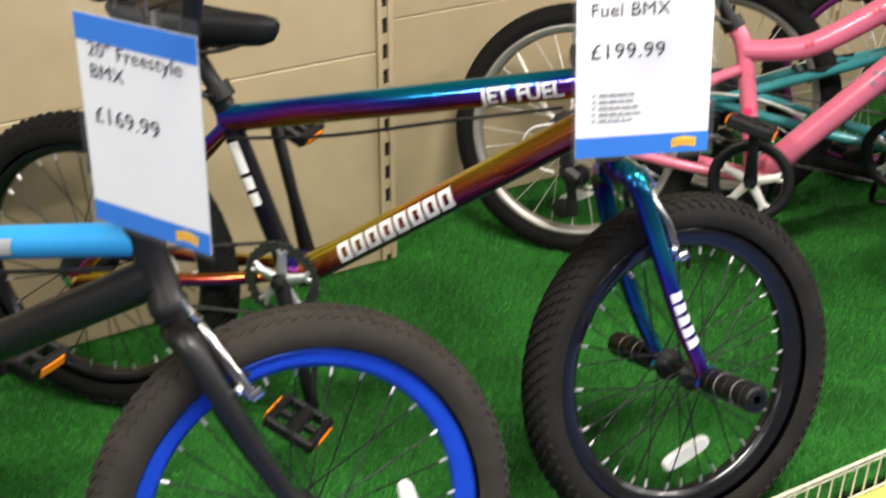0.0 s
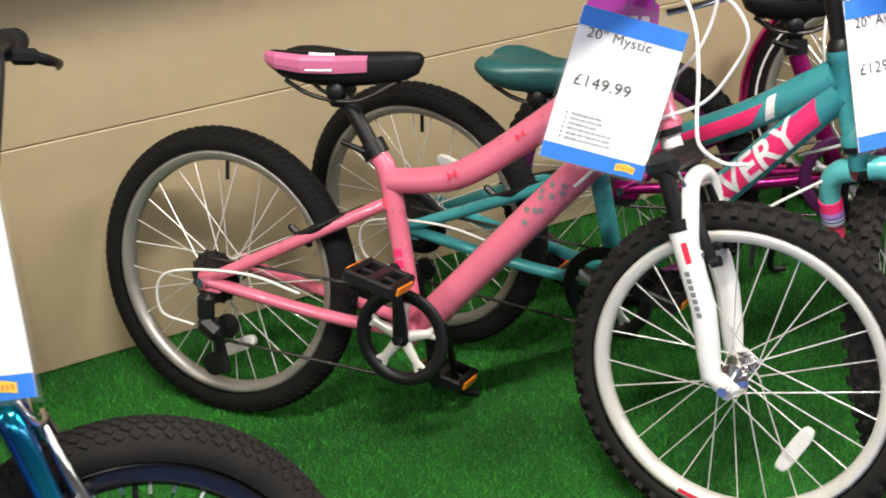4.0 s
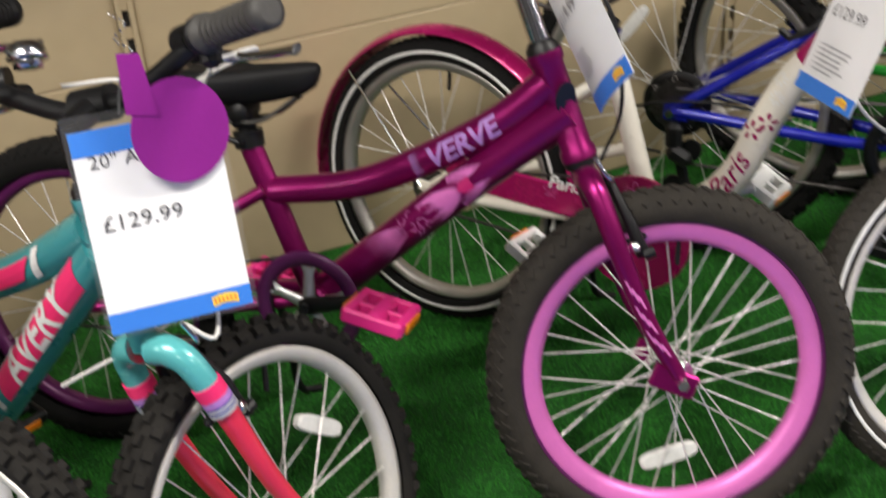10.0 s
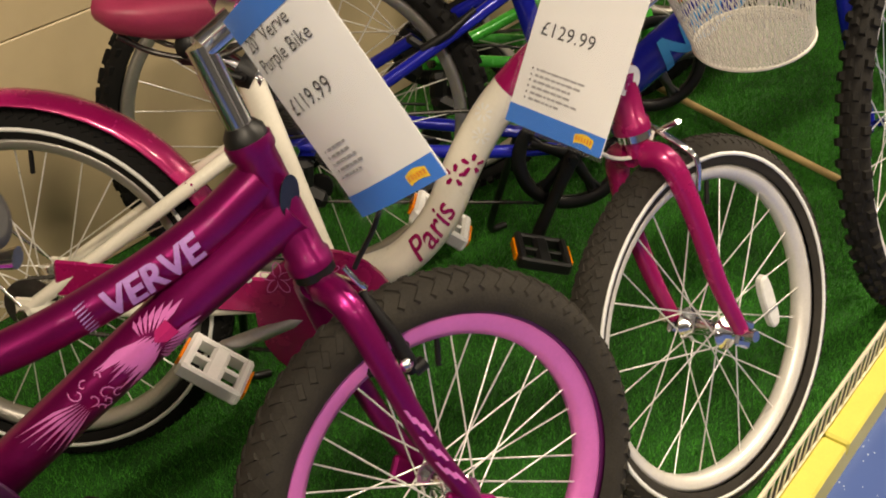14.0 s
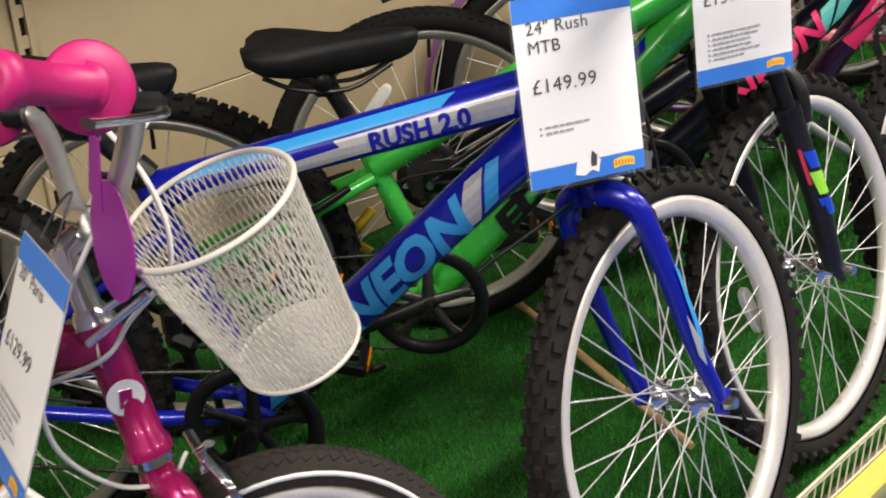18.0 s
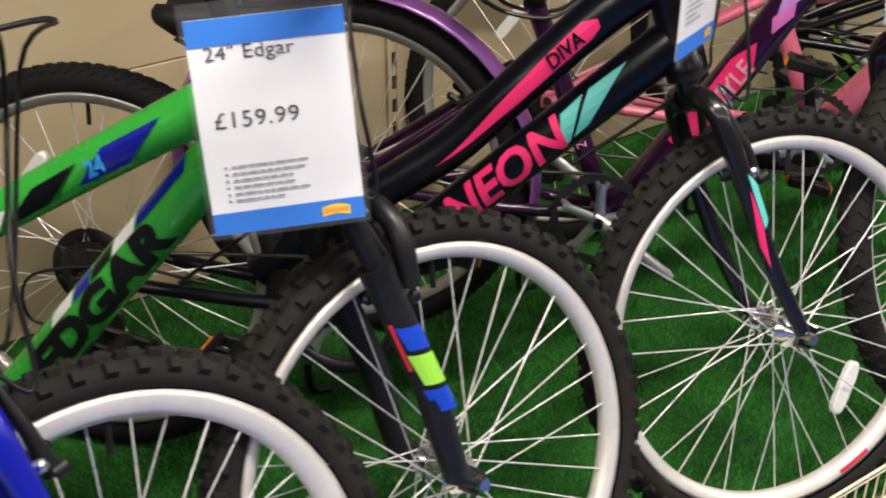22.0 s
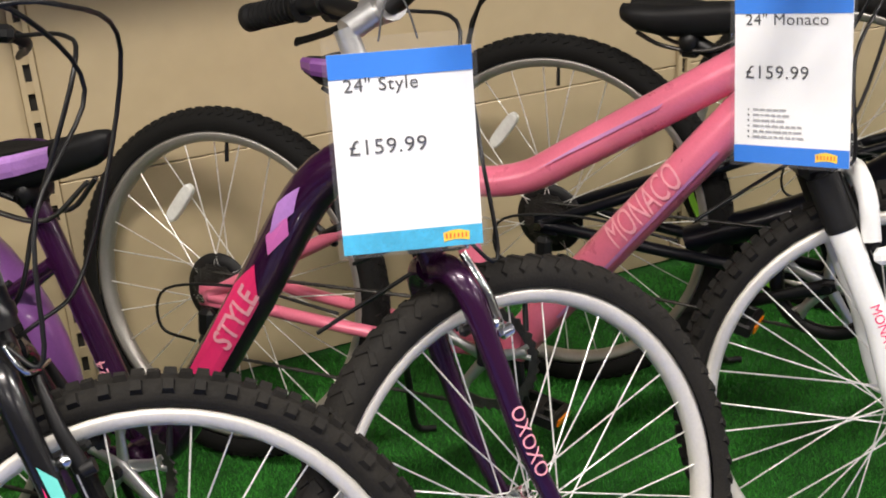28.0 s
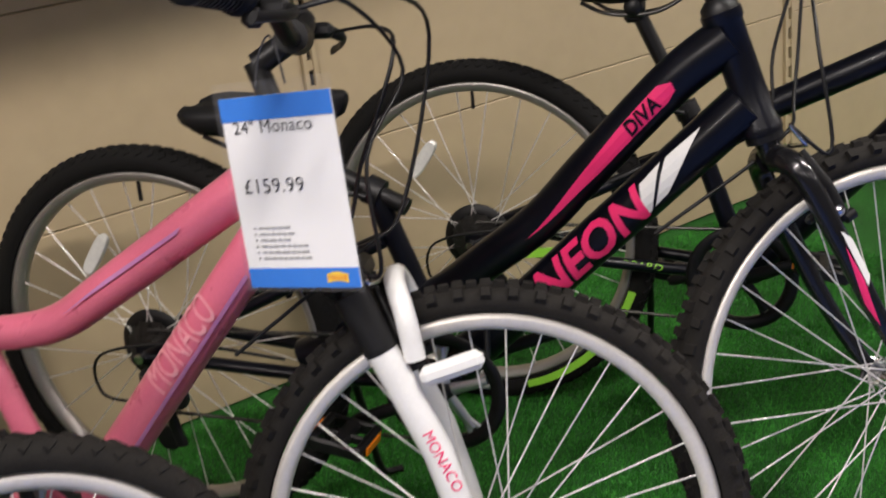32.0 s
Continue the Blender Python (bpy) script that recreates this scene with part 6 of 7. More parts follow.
def green_mountain():
    b = bicycle(plan((4.50, 0.425), (5.222, -0.255), 2, 5.4, R=0.305, label="bright green mountain bicycle with black suspension fork", paint=GREEN,
        tubes=[("seat_tube", [(0.415, 0.29), (0.315, 0.525)], 0.0165), ("top_tube", [(0.33, 0.487), (0.54, 0.618), (0.79, 0.764)], (0.022, 0.027)), ("down_tube", [(0.412, 0.275), (0.80, 0.738)], (0.029, 0.029))],
        ht=(0.785, 0.79), hb=(0.832, 0.675), crown=(0.850, 0.65), bb=(0.405, 0.28), stay_top=(0.33, 0.475), stay_r=0.0105, st_top=(0.31, 0.535), seat=(0.15, 0.40, 0.668, 0.676), fork="susp", fork_mat=MATT_BLACK, hr=0.022,
        rear_wheel=dict(ALLOY_WHEEL, reflect=2.2), front_wheel=dict(ALLOY_WHEEL, reflect=3.3, spokes=36), crank=200, ring=0.085, ring_cover=BLACK, spider_mat=STEEL_DARK, crank_mat=BLACK,
        bar=bar(stem=0.06, half=0.29), stand_x=0.3))
    ob, path, r = b["tubes"]["down_tube"]
    decal("lettering", fitted(flat_text("EDGAR", 0.05, 0.003, 0.2), 0.275), BLACK, ob, path, r, 0.155, -0.021, lift=0.002)
    for s0, s1, mat in ((0.22, 0.265, WHITE), (0.27, 0.305, BLUE), (0.31, 0.35, NAVY_BLACK), (0.355, 0.40, WHITE), (0.405, 0.5, BLUE)):
        decal("stripe", flat_poly([[(s0, 0.018), (s1, 0.018), (s1 + 0.012, 0.033), (s0 + 0.012, 0.033)]]), mat, ob, path, r, 0.0, 0.0)
    ob, path, r = b["tubes"]["top_tube"]
    decal("stripe", flat_poly([[(0.31, -0.012), (0.38, -0.014), (0.44, 0.014), (0.36, 0.014)]]), BLUE, ob, path, r, 0.0, 0.0)
    decal("stripe", flat_poly([[(0.20, -0.014), (0.265, -0.014), (0.325, 0.012), (0.26, 0.01)]]), NAVY_BLACK, ob, path, r, 0.0, 0.0)
    decal("stripe", flat_poly([[(0.15, -0.014), (0.19, -0.014), (0.215, 0.004), (0.175, 0.004)]]), WHITE, ob, path, r, 0.0, 0.0)
    decal("lettering", flat_text("24", 0.024, 0.001, 0.2), SKY, ob, path, r, 0.33, -0.008, lift=0.002)
    leg, pts, hw = b["legs"][-1]
    path = [(q.x, q.z) for q in pts]
    for s0, s1, mat in ((0.055, 0.085, RIM_BLUE), (0.09, 0.13, LIME), (0.135, 0.165, RIM_BLUE)):
        decal("stripe", flat_poly([[(s0, -0.016), (s1, -0.012), (s1 + 0.012, 0.018), (s0 + 0.012, 0.016)]]), mat, leg, path, 0.0175, 0.0, 0.0, y0=-hw)
    decal("stripe", flat_poly([[(0.05, -0.022), (0.11, -0.022), (0.11, -0.017), (0.05, -0.017)]]), CORAL, leg, path, 0.0178, 0.0, 0.0, y0=-hw)
    part("plastic_strip", Shape().tube([(0.318, 0.034, 0.40), (0.282, 0.034, 0.352), (0.28, 0.034, 0.347), (0.312, 0.034, 0.324)], 0.0085, 8, 0.4), YELLOW, b["E"], "bent yellow plastic strip")
    return b


def black_step(rear, front, lean, wheel_head, accent, label, k=0.0, R=0.305, dz=0.0):
    b = bicycle(plan(rear, front, lean, wheel_head, R=R, label=label, paint=NAVY_BLACK,
        tubes=[("seat_tube", [(0.385 + k, 0.30 + dz), (0.29 + k, 0.56 + dz)], 0.0165), ("top_tube", [(0.25, 0.318), (0.345 + k, 0.40 + dz), (0.45 + k, 0.472 + dz), (0.531 + k, 0.533 + dz), (0.605 + k, 0.61 + dz), (0.716 + k, 0.722 + dz), (0.79 + k, 0.778 + dz)], (0.026, 0.031)), ("down_tube", [(0.39 + k, 0.305 + dz), (0.44 + k, 0.352 + dz), (0.81 + k, 0.695 + dz)], (0.031, 0.031))],
        ht=(0.778 + k, 0.805 + dz), hb=(0.826 + k, 0.66 + dz), crown=(0.84 + k, 0.622 + dz), bb=(0.385 + k, 0.285 + dz), stay_top=(0.30 + k, 0.50 + dz), stay_r=0.01, st_top=(0.287 + k, 0.57 + dz), seat=(0.12, 0.37, 0.69 + dz, 0.695 + dz), fork="rigid", fork_mat=BLACK_GLOSS, fork_w=0.062, hr=0.023,
        rear_wheel=dict(ALLOY_WHEEL, tread="street", reflect=2.2), front_wheel=dict(ALLOY_WHEEL, reflect=5.6, spokes=36, sticker=5.3), crank=200, ring=0.085, crank_mat=BLACK, ring_cover=BLACK,
        bar=bar(stem=0.09, half=0.29), stand_x=0.3))
    ob, path, r = b["tubes"]["top_tube"]
    decal("stripe", flat_poly([[(0.2, -0.004), (0.34, -0.012), (0.47, -0.0125), (0.488, -0.007), (0.492, 0.004), (0.475, 0.0125), (0.40, 0.010), (0.30, 0.003)]]), HOT_PINK, ob, path, r, 0.125 + k, -0.002)
    decal("lettering", flat_text("DIVA", 0.025, 0.0006, 0.2), NAVY_BLACK, ob, path, r, 0.53 + k, -0.0105, lift=0.0034)
    ob, path, r = b["tubes"]["down_tube"]
    decal("lettering", flat_text("NEON", 0.063, 0.002, 0.25, squeeze=1.12), HOT_PINK, ob, path, r, 0.187, -0.021, lift=0.002)
    decal("stripe", flat_poly([[(0.40, -0.018), (0.425, -0.016), (0.515, 0.02), (0.455, 0.022)]]), accent, ob, path, r, 0.0, 0.0)
    decal("stripe", flat_poly([[(0.378, -0.021), (0.392, -0.02), (0.445, 0.022), (0.405, 0.018)]]), accent, ob, path, r, 0.0, 0.0)
    leg, pts, hw = b["legs"][-1]
    path = [(q.x, q.z) for q in pts]
    decal("stripe", flat_poly([[(0.10, 0.0), (0.12, 0.012), (0.17, 0.01), (0.18, 0.0)]]), accent, leg, path, 0.0145, 0.0, 0.0, y0=-hw)
    decal("stripe", flat_poly([[(0.12, -0.002), (0.17, 0.0), (0.235, -0.008), (0.2, -0.012)]]), HOT_PINK, leg, path, 0.0145, 0.0, -0.001, y0=-hw)
    return b


def purple_city():
    b = bicycle(plan((5.502, 0.459), (6.223, -0.203), 4.5, 11, R=0.305, label="blackcurrant purple step-through bicycle with mudguard and luggage rack", paint=DEEP_PURPLE,
        tubes=[("seat_tube", [(0.432, 0.285), (0.298, 0.62)], 0.0165), ("down_tube", [(0.43, 0.275), (0.475, 0.31), (0.535, 0.40), (0.62, 0.532), (0.715, 0.682), (0.805, 0.735)], (0.029, 0.028))],
        ht=(0.798, 0.77), hb=(0.848, 0.638), crown=(0.862, 0.60), bb=(0.428, 0.276), stay_top=(0.325, 0.54), stay_r=0.009, st_top=(0.295, 0.63), seat=(0.19, 0.432, 0.655, 0.702), saddle=BLACK_SOFT, saddle_side=LILAC, fork="rigid", fork_mat=DEEP_PURPLE, fork_w=0.062, hr=0.022,
        rear_wheel=dict(ALLOY_WHEEL, tread="street", reflect=None), front_wheel=dict(ALLOY_WHEEL, tread="chevron", reflect=4.6, spokes=36), crank=-33, bare_crank=True, ring=0.08, crank_mat=ALLOY, brake_mat=CHROME,
        bar=bar(stem=0.09, half=0.28, stem_mat=ALLOY), stand_x=0.3))
    E = b["E"]
    ob, path, r = b["tubes"]["down_tube"]
    decal("stripe", flat_poly([[(0.14, -0.02), (0.30, -0.018), (0.345, 0.008), (0.30, 0.024), (0.14, 0.018)]]), HOT_PINK, ob, path, r, 0.035, 0.0)
    decal("lettering", flat_text("STYLE", 0.036, 0.0008, 0.1), PALE_PINK, ob, path, r, 0.25, -0.014, lift=0.0024)
    decal("stripe", flat_poly([[(0.36, -0.006), (0.40, -0.016), (0.42, -0.004), (0.38, 0.008)]]), PINK_RIM, ob, path, r, 0.042, 0.004)
    decal("stripe", flat_poly([[(0.385, 0.004), (0.43, -0.008), (0.46, 0.004), (0.42, 0.018)]]), LILAC, ob, path, r, 0.042, 0.004)
    leg, pts, hw = b["legs"][-1]
    decal("lettering", flat_text("OXOXO", 0.024, 0.0, squeeze=0.95), PALE_PINK, leg, [(q.x, q.z) for q in pts], 0.0138, 0.163, -0.009, y0=-hw)
    ob, path, r = b["tubes"]["seat_tube"]
    decal("lettering", flat_text("24", 0.024, 0.0), PALE_PINK, ob, path, r, 0.11, -0.008)
    part("mudguard", arc_strip(0.314, -22, 200, 0.064), PURPLE, E, "violet steel mudguard", Matrix.Translation((0, 0, 0.305)))
    rack = part("luggage_rack", Shape().tube(smooth_path([(0.2, -0.05, 0.672), (0.0, -0.06, 0.676), (-0.14, -0.06, 0.676), (-0.17, -0.03, 0.676), (-0.17, 0.03, 0.676), (-0.14, 0.06, 0.676), (0.0, 0.06, 0.676), (0.2, 0.05, 0.672)], 5), 0.0045, 8), STEEL_DARK, E, "steel wire luggage rack")
    for y in (-0.03, 0.0, 0.03):
        part("rail", Shape().tube([(0.19, y, 0.673), (-0.165, y, 0.676)], 0.0035, 7), STEEL_DARK, rack)
    for x in (-0.1, 0.02, 0.13):
        part("crosspiece", Shape().tube([(x, -0.058, 0.678), (x, 0.058, 0.678)], 0.0035, 7), STEEL_DARK, rack)
    for y in (-1, 1):
        part("rack_stay", Shape().tube([(-0.08, y * 0.06, 0.675), (-0.005, y * 0.072, 0.31)], 0.0045, 8), STEEL_DARK, rack)
    return b


def pink_mountain_large():
    b = bicycle(plan((5.987, 0.53), (6.77, -0.21), 11, -31, R=0.305, label="bubblegum pink mountain bicycle with white suspension fork", paint=PINK,
        tubes=[("seat_tube", [(0.498, 0.295), (0.388, 0.555), (0.372, 0.60)], 0.0175), ("top_tube", [(0.395, 0.532), (0.513, 0.55), (0.61, 0.605), (0.85, 0.757)], (0.022, 0.028)), ("down_tube", [(0.515, 0.29), (0.87, 0.732)], 0.0285)],
        ht=(0.852, 0.795), hb=(0.903, 0.66), crown=(0.920, 0.62), bb=(0.495, 0.285), stay_top=(0.378, 0.52), stay_r=0.0105, st_top=(0.366, 0.61), seat=(0.17, 0.41, 0.69, 0.70), saddle_side=PURPLE, fork="susp", fork_mat=WHITE, travel=0.085, hr=0.022, boot=0.0205,
        rear_wheel=dict(ALLOY_WHEEL, tread="street", reflect=2.2), front_wheel=dict(ALLOY_WHEEL, reflect=5.0, spokes=36), crank=100, ring=0.08, crank_mat=BLACK, disc=True,
        bar=bar(stem=0.065, half=0.3), stand_x=0.3))
    ob, path, r = b["tubes"]["down_tube"]
    decal("lettering", flat_text("MONACO", 0.058, 0.0, 0.2, squeeze=0.52), PALE_PINK, ob, path, r, 0.243, -0.012, lift=0.002)
    decal("stripe", flat_poly([[(0.10, -0.022), (0.44, -0.018), (0.44, -0.013), (0.10, -0.017)]]), FAINT_LILAC, ob, path, r, 0.0, 0.0)
    ob, path, r = b["tubes"]["top_tube"]
    decal("stripe", flat_poly([[(0.16, 0.002), (0.24, 0.0), (0.36, -0.002), (0.37, 0.002), (0.24, 0.005)]]), FAINT_LILAC, ob, path, r, 0.0, 0.002)
    leg, pts, hw = b["legs"][-1]
    decal("lettering", flat_text("MONACO", 0.0175, 0.0, squeeze=0.95), HOT_PINK, leg, [(q.x, q.z) for q in pts], 0.0175, 0.104, -0.004, y0=-hw)
    q = Vector((b["wb"] - 0.04, -0.06, 0.52))
    part("brake_boss", Shape().box(q, (0.075, 0.022, 0.022), Matrix.Rotation(-0.3, 4, "Y"), 0.007), WHITE, b["E"], "white brake boss on the fork", b["S"])
    return b


def lime_mountain():
    b = bicycle(plan((7.212, 0.51), (7.93, -0.24), 6, -30, R=0.325, label="black and lime green mountain bicycle with lime rim stripes", paint=NAVY_BLACK,
        tubes=[("seat_tube", [(0.470, 0.275), (0.380, 0.54)], 0.0165), ("top_tube", [(0.390, 0.50), (0.830, 0.69)], 0.024), ("down_tube", [(0.475, 0.265), (0.850, 0.65)], 0.028)],
        ht=(0.832, 0.735), hb=(0.880, 0.62), crown=(0.900, 0.585), bb=(0.470, 0.268), stay_top=(0.395, 0.49), stay_r=0.0105, st_top=(0.377, 0.55), seat=(0.18, 0.435, 0.77, 0.775), saddle_side=LIME, fork="susp", fork_mat=MATT_BLACK,
        rear_wheel=dict(ALLOY_WHEEL, tread="street", reflect=2.2), front_wheel=dict(ALLOY_WHEEL, reflect=5.0), crank=20, ring=0.085, ring_cover=BLACK, spider_mat=BLACK, bar=bar(stem=0.08, half=0.29), stand_x=0.3))
    rr = 0.288
    for a0 in (200, 285):
        sh = Shape()
        for k in range(14):
            q = [((rr + d) * math.cos(radians(a0 + 4 * (k + e))), -0.0265, (rr + d) * math.sin(radians(a0 + 4 * (k + e)))) for e, d in ((0, 0), (1, 0), (1, 0.014), (0, 0.014))]
            sh.add(q, [(0, 1, 2, 3)], False)
        part("tyre_stripe", sh, LIME, b["E"], "lime stripe on the tyre wall", Matrix.Translation((0, 0, 0.325)))
    part("stay_print", Shape().box((0.13, -0.075, 0.315), (0.1, 0.004, 0.016), Matrix.Rotation(-0.08, 4, "Y")), LIME, b["E"])
    decal("lettering", fitted(flat_text("LEOPARD", 0.018, 0.0, 0.2), 0.1), LIME, b["E"], [(0.0, 0.325), (0.47, 0.268)], 0.0115, 0.24, -0.007, y0=-0.04)
    return b


# ---- price signs ----
def price_sign(at, yaw, tilt, roll, lines, price, bullets=6, hang=0.06, curl=0.0, torn=False, cyan=False, label="", size=1.0):
    """An A5 price card in a clear sleeve, hung by a string; at: the middle of its lower edge."""
    W, H = 0.148, 0.21
    m = Matrix.Translation(at) @ (Matrix.Rotation(radians(yaw), 4, "Z") @ Matrix.Rotation(radians(tilt), 4, "X") @ Matrix.Rotation(radians(roll), 4, "Y")) @ Matrix.Scale(size, 4)
    T = thing("price_sign", label, "price sign", m, "price signs")

    def bend(x, y, z):
        return (x, y + curl * (x / W) ** 2 - curl * 0.1, z)

    def sheet(x0, x1, z0, z1, y, n=8, both=True):
        sh = Shape()
        vs = [bend(x0 + (x1 - x0) * i / n, y, z) for i in range(n + 1) for z in (z0, z1)]
        fs = [(2 * i, 2 * i + 2, 2 * i + 3, 2 * i + 1) for i in range(n)]
        sh.add(vs, fs)
        if both:
            sh.add([(a, b + 0.0012, c) for a, b, c in vs], [f[::-1] for f in fs])
        return sh

    def print_on(name, bm, x, z, mat, y=-0.0012):
        for v in bm.verts:
            v.co = Vector(bend(v.co.x + x, y, v.co.y + z))
        me = bpy.data.meshes.new(name)
        bm.to_mesh(me)
        bm.free()
        me.materials.append(mat)
        return part(name, me, mat, T)
    part("card", sheet(-W / 2, W / 2, 0, H, 0.0), CARD, T)
    hb = 0.0255
    part("header_band", sheet(-W / 2, W / 2, H - hb, H, -0.0008, both=False), CARD_BLUE, T)
    part("footer_band", sheet(-W / 2, W / 2, 0, 0.022, -0.0008, both=False), CARD_CYAN if cyan else CARD_BLUE, T)
    part("sleeve", sheet(-W / 2 - 0.005, W / 2 + 0.005, -0.004, H + 0.016, -0.003), SLEEVE, T, "clear plastic sleeve")
    for k, ln in enumerate(lines):
        if "__" in ln:
            first, last = ln.split("__")
            print_on("text_line", flat_text(first, 0.0195, 0.0, squeeze=1.06, space=1.05), -0.06, H - 0.039 - 0.021 * k, INK)
            print_on("text_bar", flat_poly([[(0, 0), (0.044, 0), (0.044, 0.012), (0, 0.012)]]), -0.026, H - 0.039 - 0.021 * k, INK)
            print_on("text_line", flat_text(last, 0.0195, 0.0, squeeze=1.06, space=1.05), 0.026, H - 0.039 - 0.021 * k, INK)
        else:
            print_on("text_line", flat_text(ln, 0.0195, 0.0, squeeze=1.06, space=1.05), -0.06, H - 0.039 - 0.021 * k, INK)
    print_on("price", flat_text(price, 0.0225, 0.0, squeeze=1.06, space=1.07), -0.06, H - 0.104, INK)
    rng = random.Random(len(lines[0]) + bullets)
    for k in range(bullets):
        z = 0.066 - 0.0068 * k
        if z < 0.03:
            break
        print_on("bullet", flat_poly([[(0, 0), (0.0022, 0), (0.0022, 0.0022), (0, 0.0022)]]), -0.056, z, INK)
        L = 0.03 + 0.035 * rng.random()
        polys, x = [], 0.0
        while x < L:
            w = 0.004 + 0.007 * rng.random()
            polys.append([(x, 0), (x + w, 0), (x + w, 0.0026), (x, 0.0026)])
            x += w + 0.0016
        print_on("text_line", flat_poly(polys), -0.049, z, INK_GREY)
    arch = []
    for u in range(9):
        x = -0.014 + 0.028 * u / 8
        arch.append((x, 0.0135 + 0.003 * math.cos((u - 4) * 0.4)))
    for u in reversed(range(9)):
        x = -0.0135 + 0.027 * u / 8
        arch.append((x, 0.004 + 0.002 * math.cos((u - 4) * 0.4)))
    print_on("logo", flat_poly([arch]), 0.046, 0.0015, LOGO, -0.0016)
    print_on("logo_blocks", flat_poly([[(-0.0115 + 0.0042 * k, 0.0075), (-0.0098 + 0.0042 * k, 0.0075), (-0.0098 + 0.0042 * k, 0.0125), (-0.0115 + 0.0042 * k, 0.0125)] for k in range(6)]), 0.046, 0.0015, LOGO_RED, -0.0019)
    if torn:
        print_on("torn_patch", flat_poly([[(-0.018, 0.0), (-0.006, -0.003), (0.004, 0.002), (0.012, -0.002), (0.016, 0.012), (0.008, 0.02), (-0.004, 0.014), (-0.014, 0.016)]]), 0.0, 0.008, CARD, -0.002)
        print_on("torn_patch", flat_poly([[(-0.003, 0.0), (0.004, 0.0), (0.006, 0.012), (0.0, 0.018), (-0.003, 0.01)]]), 0.006, 0.014, INK, -0.0022)
    part("string", Shape().tube(smooth_path([(-0.02, -0.001, H + 0.01), (-0.012, 0.004, H + hang * 0.7), (0.0, 0.01, H + hang), (0.012, 0.004, H + hang * 0.7), (0.02, -0.001, H + 0.01)], 5), 0.0012, 5), INK, T)
    return T


def round_tag(at, yaw, tilt, roll, label):
    m = Matrix.Translation(at) @ (Matrix.Rotation(radians(yaw), 4, "Z") @ Matrix.Rotation(radians(tilt), 4, "X") @ Matrix.Rotation(radians(roll), 4, "Y"))
    T = thing("round_tag", label, "tag", m)
    sh = Shape()
    ring = [(0.051 * math.cos(a), 0.054 * math.sin(a)) for a in (2 * math.pi * k / 40 for k in range(40))]
    sh.loft([[(x, -0.0008, z) for x, z in ring], [(x, 0.0008, z) for x, z in ring]], smooth=False)
    part("disc", sh, TAG_PURPLE, T)
    part("tab", Shape().loft([[(x, y, z) for x, z in ((-0.05, 0.03), (-0.018, 0.02), (-0.022, 0.085), (-0.044, 0.09))] for y in (-0.002, -0.0008)], smooth=False), TAG_PURPLE, T)
    beads = Shape()
    for k in range(14):
        beads.lathe([(0, -0.002), (0.0018, 0), (0, 0.002)], 6, "z", (-0.034 + 0.006 * math.sin(k * 0.8), 0.004 * math.cos(k), 0.082 + 0.0035 * k))
    part("bead_chain", beads, CHROME, T)
    return T
# ---- put together ----
bmx_freestyle()
bmx_rainbow()
pink_mountain()
teal_bicycle()
purple_bicycle()
CITY = white_city()
basket(CITY)
blue_mountain()
green_mountain()
black_step((5.016, 0.384), (5.782, -0.249), 9, -12, MINT, "black step-through mountain bicycle with pink and mint print")
purple_city()
pink_mountain_large()
black_step((6.606, 0.515), (7.352, -0.302), 4, -14.5, WHITE, "black step-through mountain bicycle with pink and white print", 0.11, 0.327, 0.014)
lime_mountain()

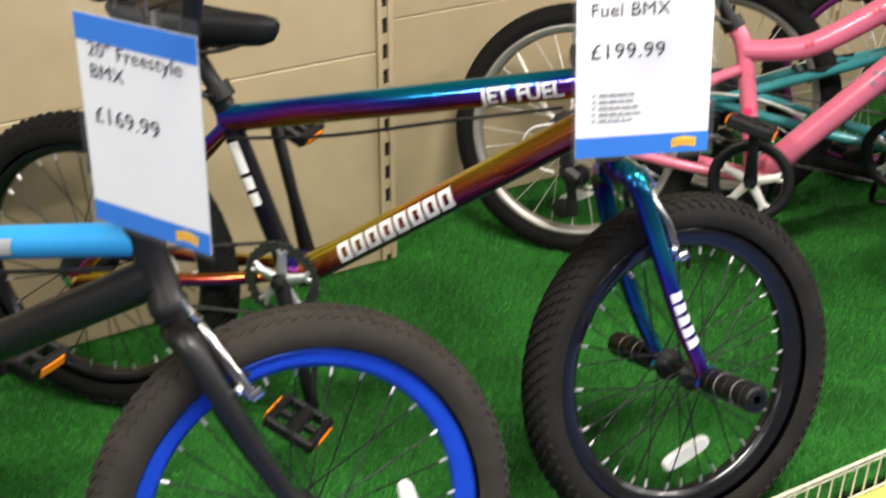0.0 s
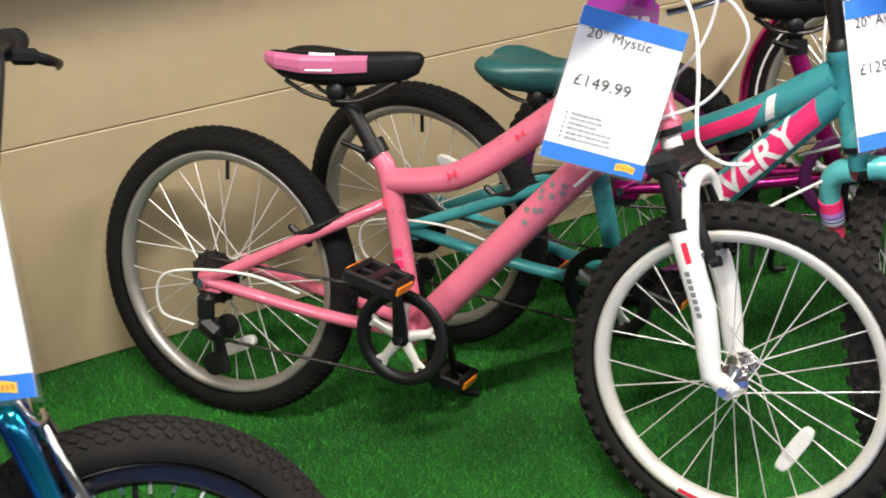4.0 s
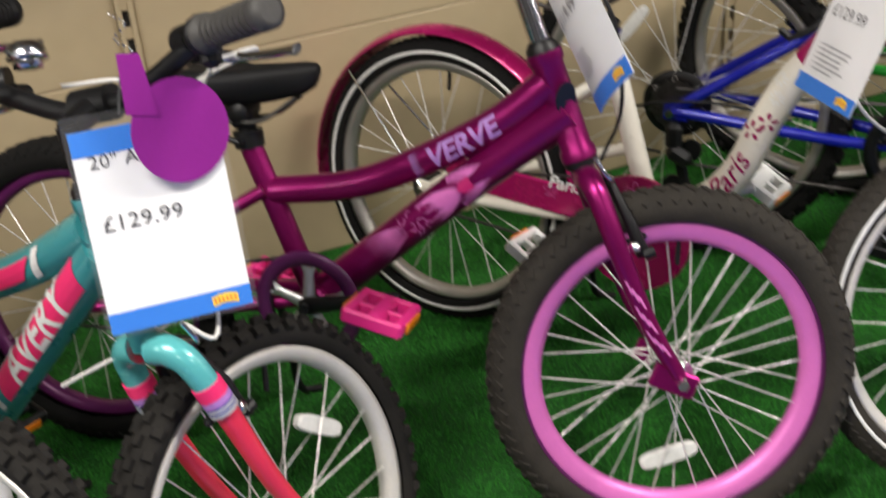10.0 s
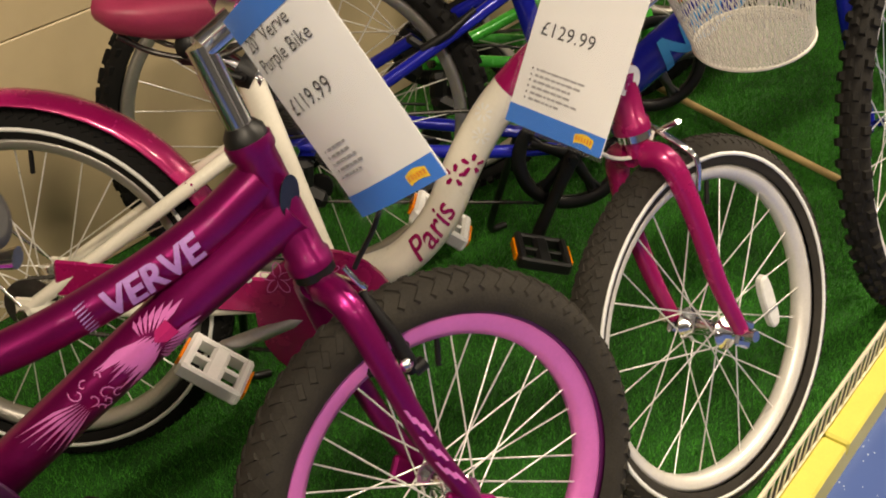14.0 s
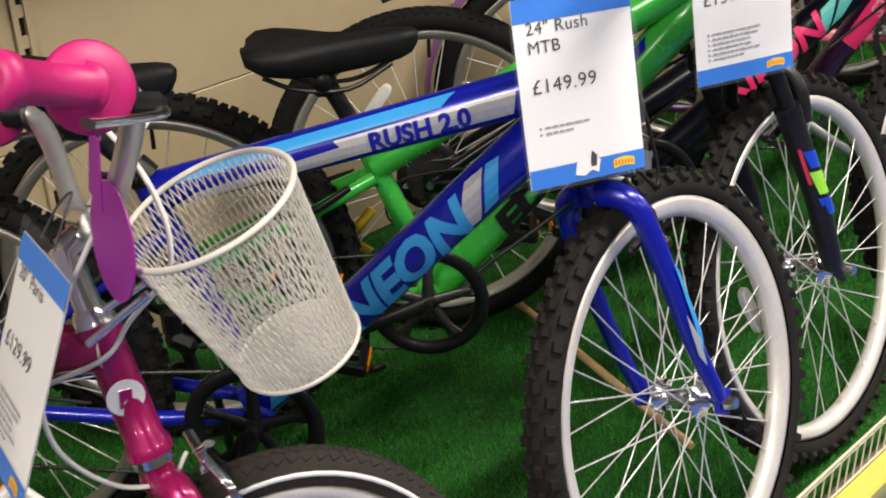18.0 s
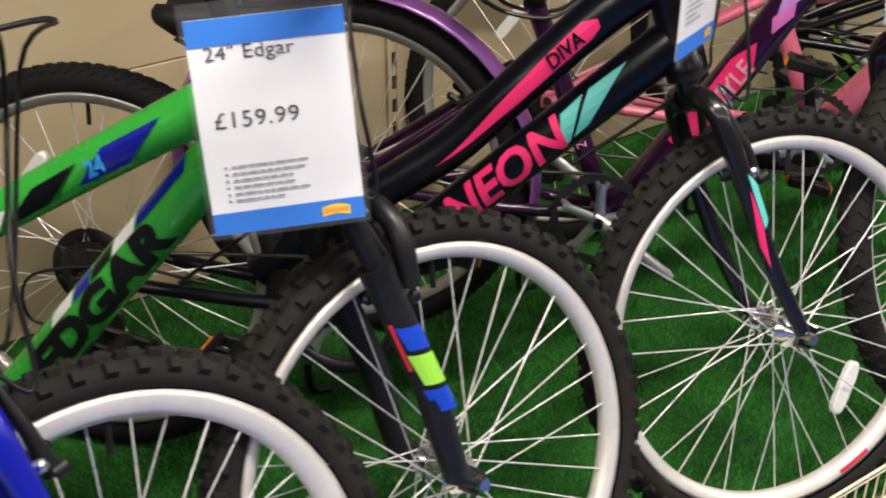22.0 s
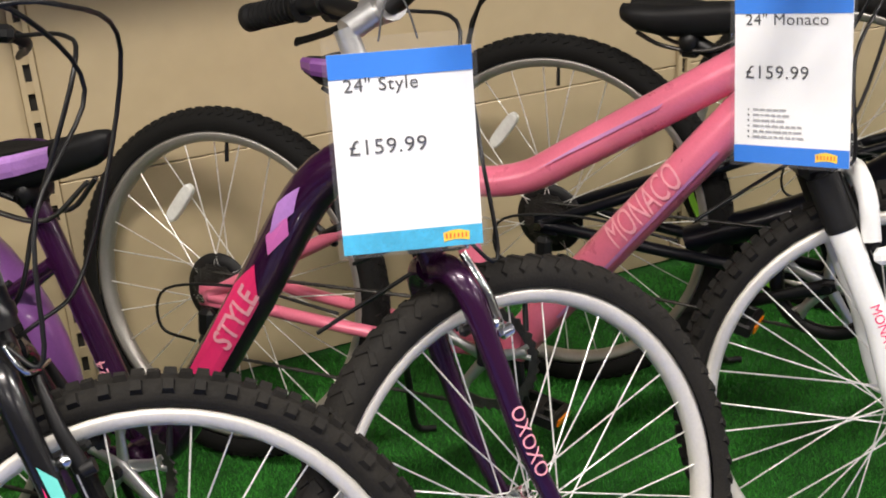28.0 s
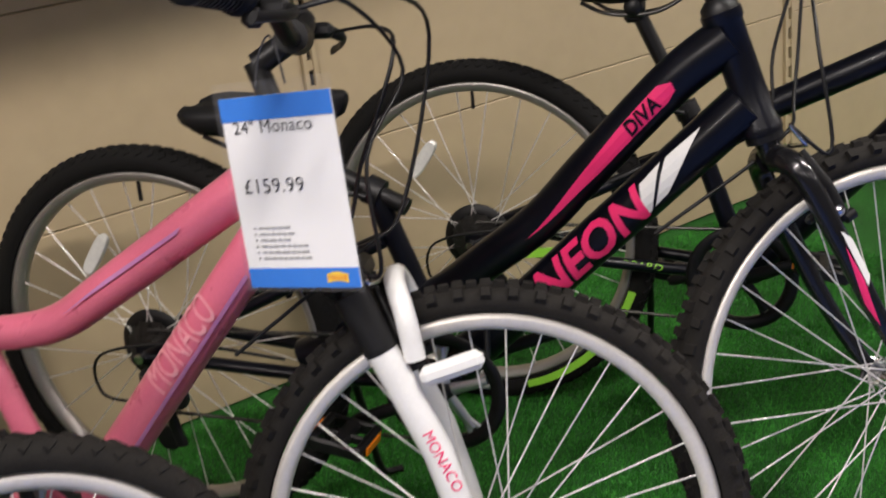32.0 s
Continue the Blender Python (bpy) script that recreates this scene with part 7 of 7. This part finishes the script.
price_sign((1.236, -0.454, 0.684), -58, -3.4, -1, ["20\" Freestyle", "BMX"], "£169.99", 0, label="white and blue price card on the black freestyle bicycle")
price_sign((1.85, -0.401, 0.619), -17.2, -10.5, 0, ["20\" __Jet", "Fuel BMX"], "£199.99", 5, size=1.138, label="white and blue price card on the rainbow bicycle")
price_sign((2.697, -0.127, 0.55), -19.5, -12.3, 19.3, ["20\" Mystic"], "£149.99", 6, label="white and blue price card on the small pink bicycle")
price_sign((3.128, -0.254, 0.538), 0.2, -19.8, 1.5, ["20\" Avery"], "£129.99", 0, label="white and blue price card on the teal bicycle")
price_sign((3.645, -0.235, 0.668), -92, 10, -42, ["20\" Verve", "Purple Bike"], "£119.99", 5, curl=0.03, label="curled price card on the magenta bicycle")
price_sign((4.0, -0.158, 0.55), -102.6, -23.5, -6.1, ["20\" Paris"], "£129.99", 6, label="white and blue price card on the ivory bicycle")
price_sign((4.678, -0.269, 0.65), -18.8, -16.3, 0.2, ["24\" Rush", "MTB"], "£149.99", 2, torn=True, label="torn white and blue price card on the blue bicycle")
price_sign((5.070, -0.209, 0.648), -23.6, -10.1, -3.3, ["24\" Edgar"], "£159.99", 6, label="white and blue price card on the green bicycle")
price_sign((5.633, -0.178, 0.708), 28.5, -1.5, 5.9, ["24\" Diva MTB"], "£149.99", 5, label="white and blue price card on the black and mint bicycle")
price_sign((6.109, -0.166, 0.654), -15, -9.6, 0, ["24\" Style"], "£159.99", 0, cyan=True, label="price card with water-stained foot on the purple bicycle")
price_sign((6.625, -0.116, 0.636), -60.2, -8.2, -6.8, ["24\" Monaco"], "£159.99", 6, label="white and blue price card on the large pink bicycle")
round_tag((3.168, -0.202, 0.725), 10, -12, 0, "round purple card tag hung on the teal bicycle")
round_tag((4.128, -0.2, 0.757), -98, -8, 0, "round purple card tag hung on the ivory bicycle")


def dowel():
    p, q = Vector((5.165, 0.33, 0.024)), Vector((5.04, -0.2, 0.024))
    return tagged(part("wooden_dowel", Shape().tube([p, p.lerp(q, 0.02), q.lerp(p, 0.02), q], (0.006, 0.0075, 0.0075, 0.006), 12), WOOD), "pale wooden dowel lying on the turf", "dowel")


dowel()
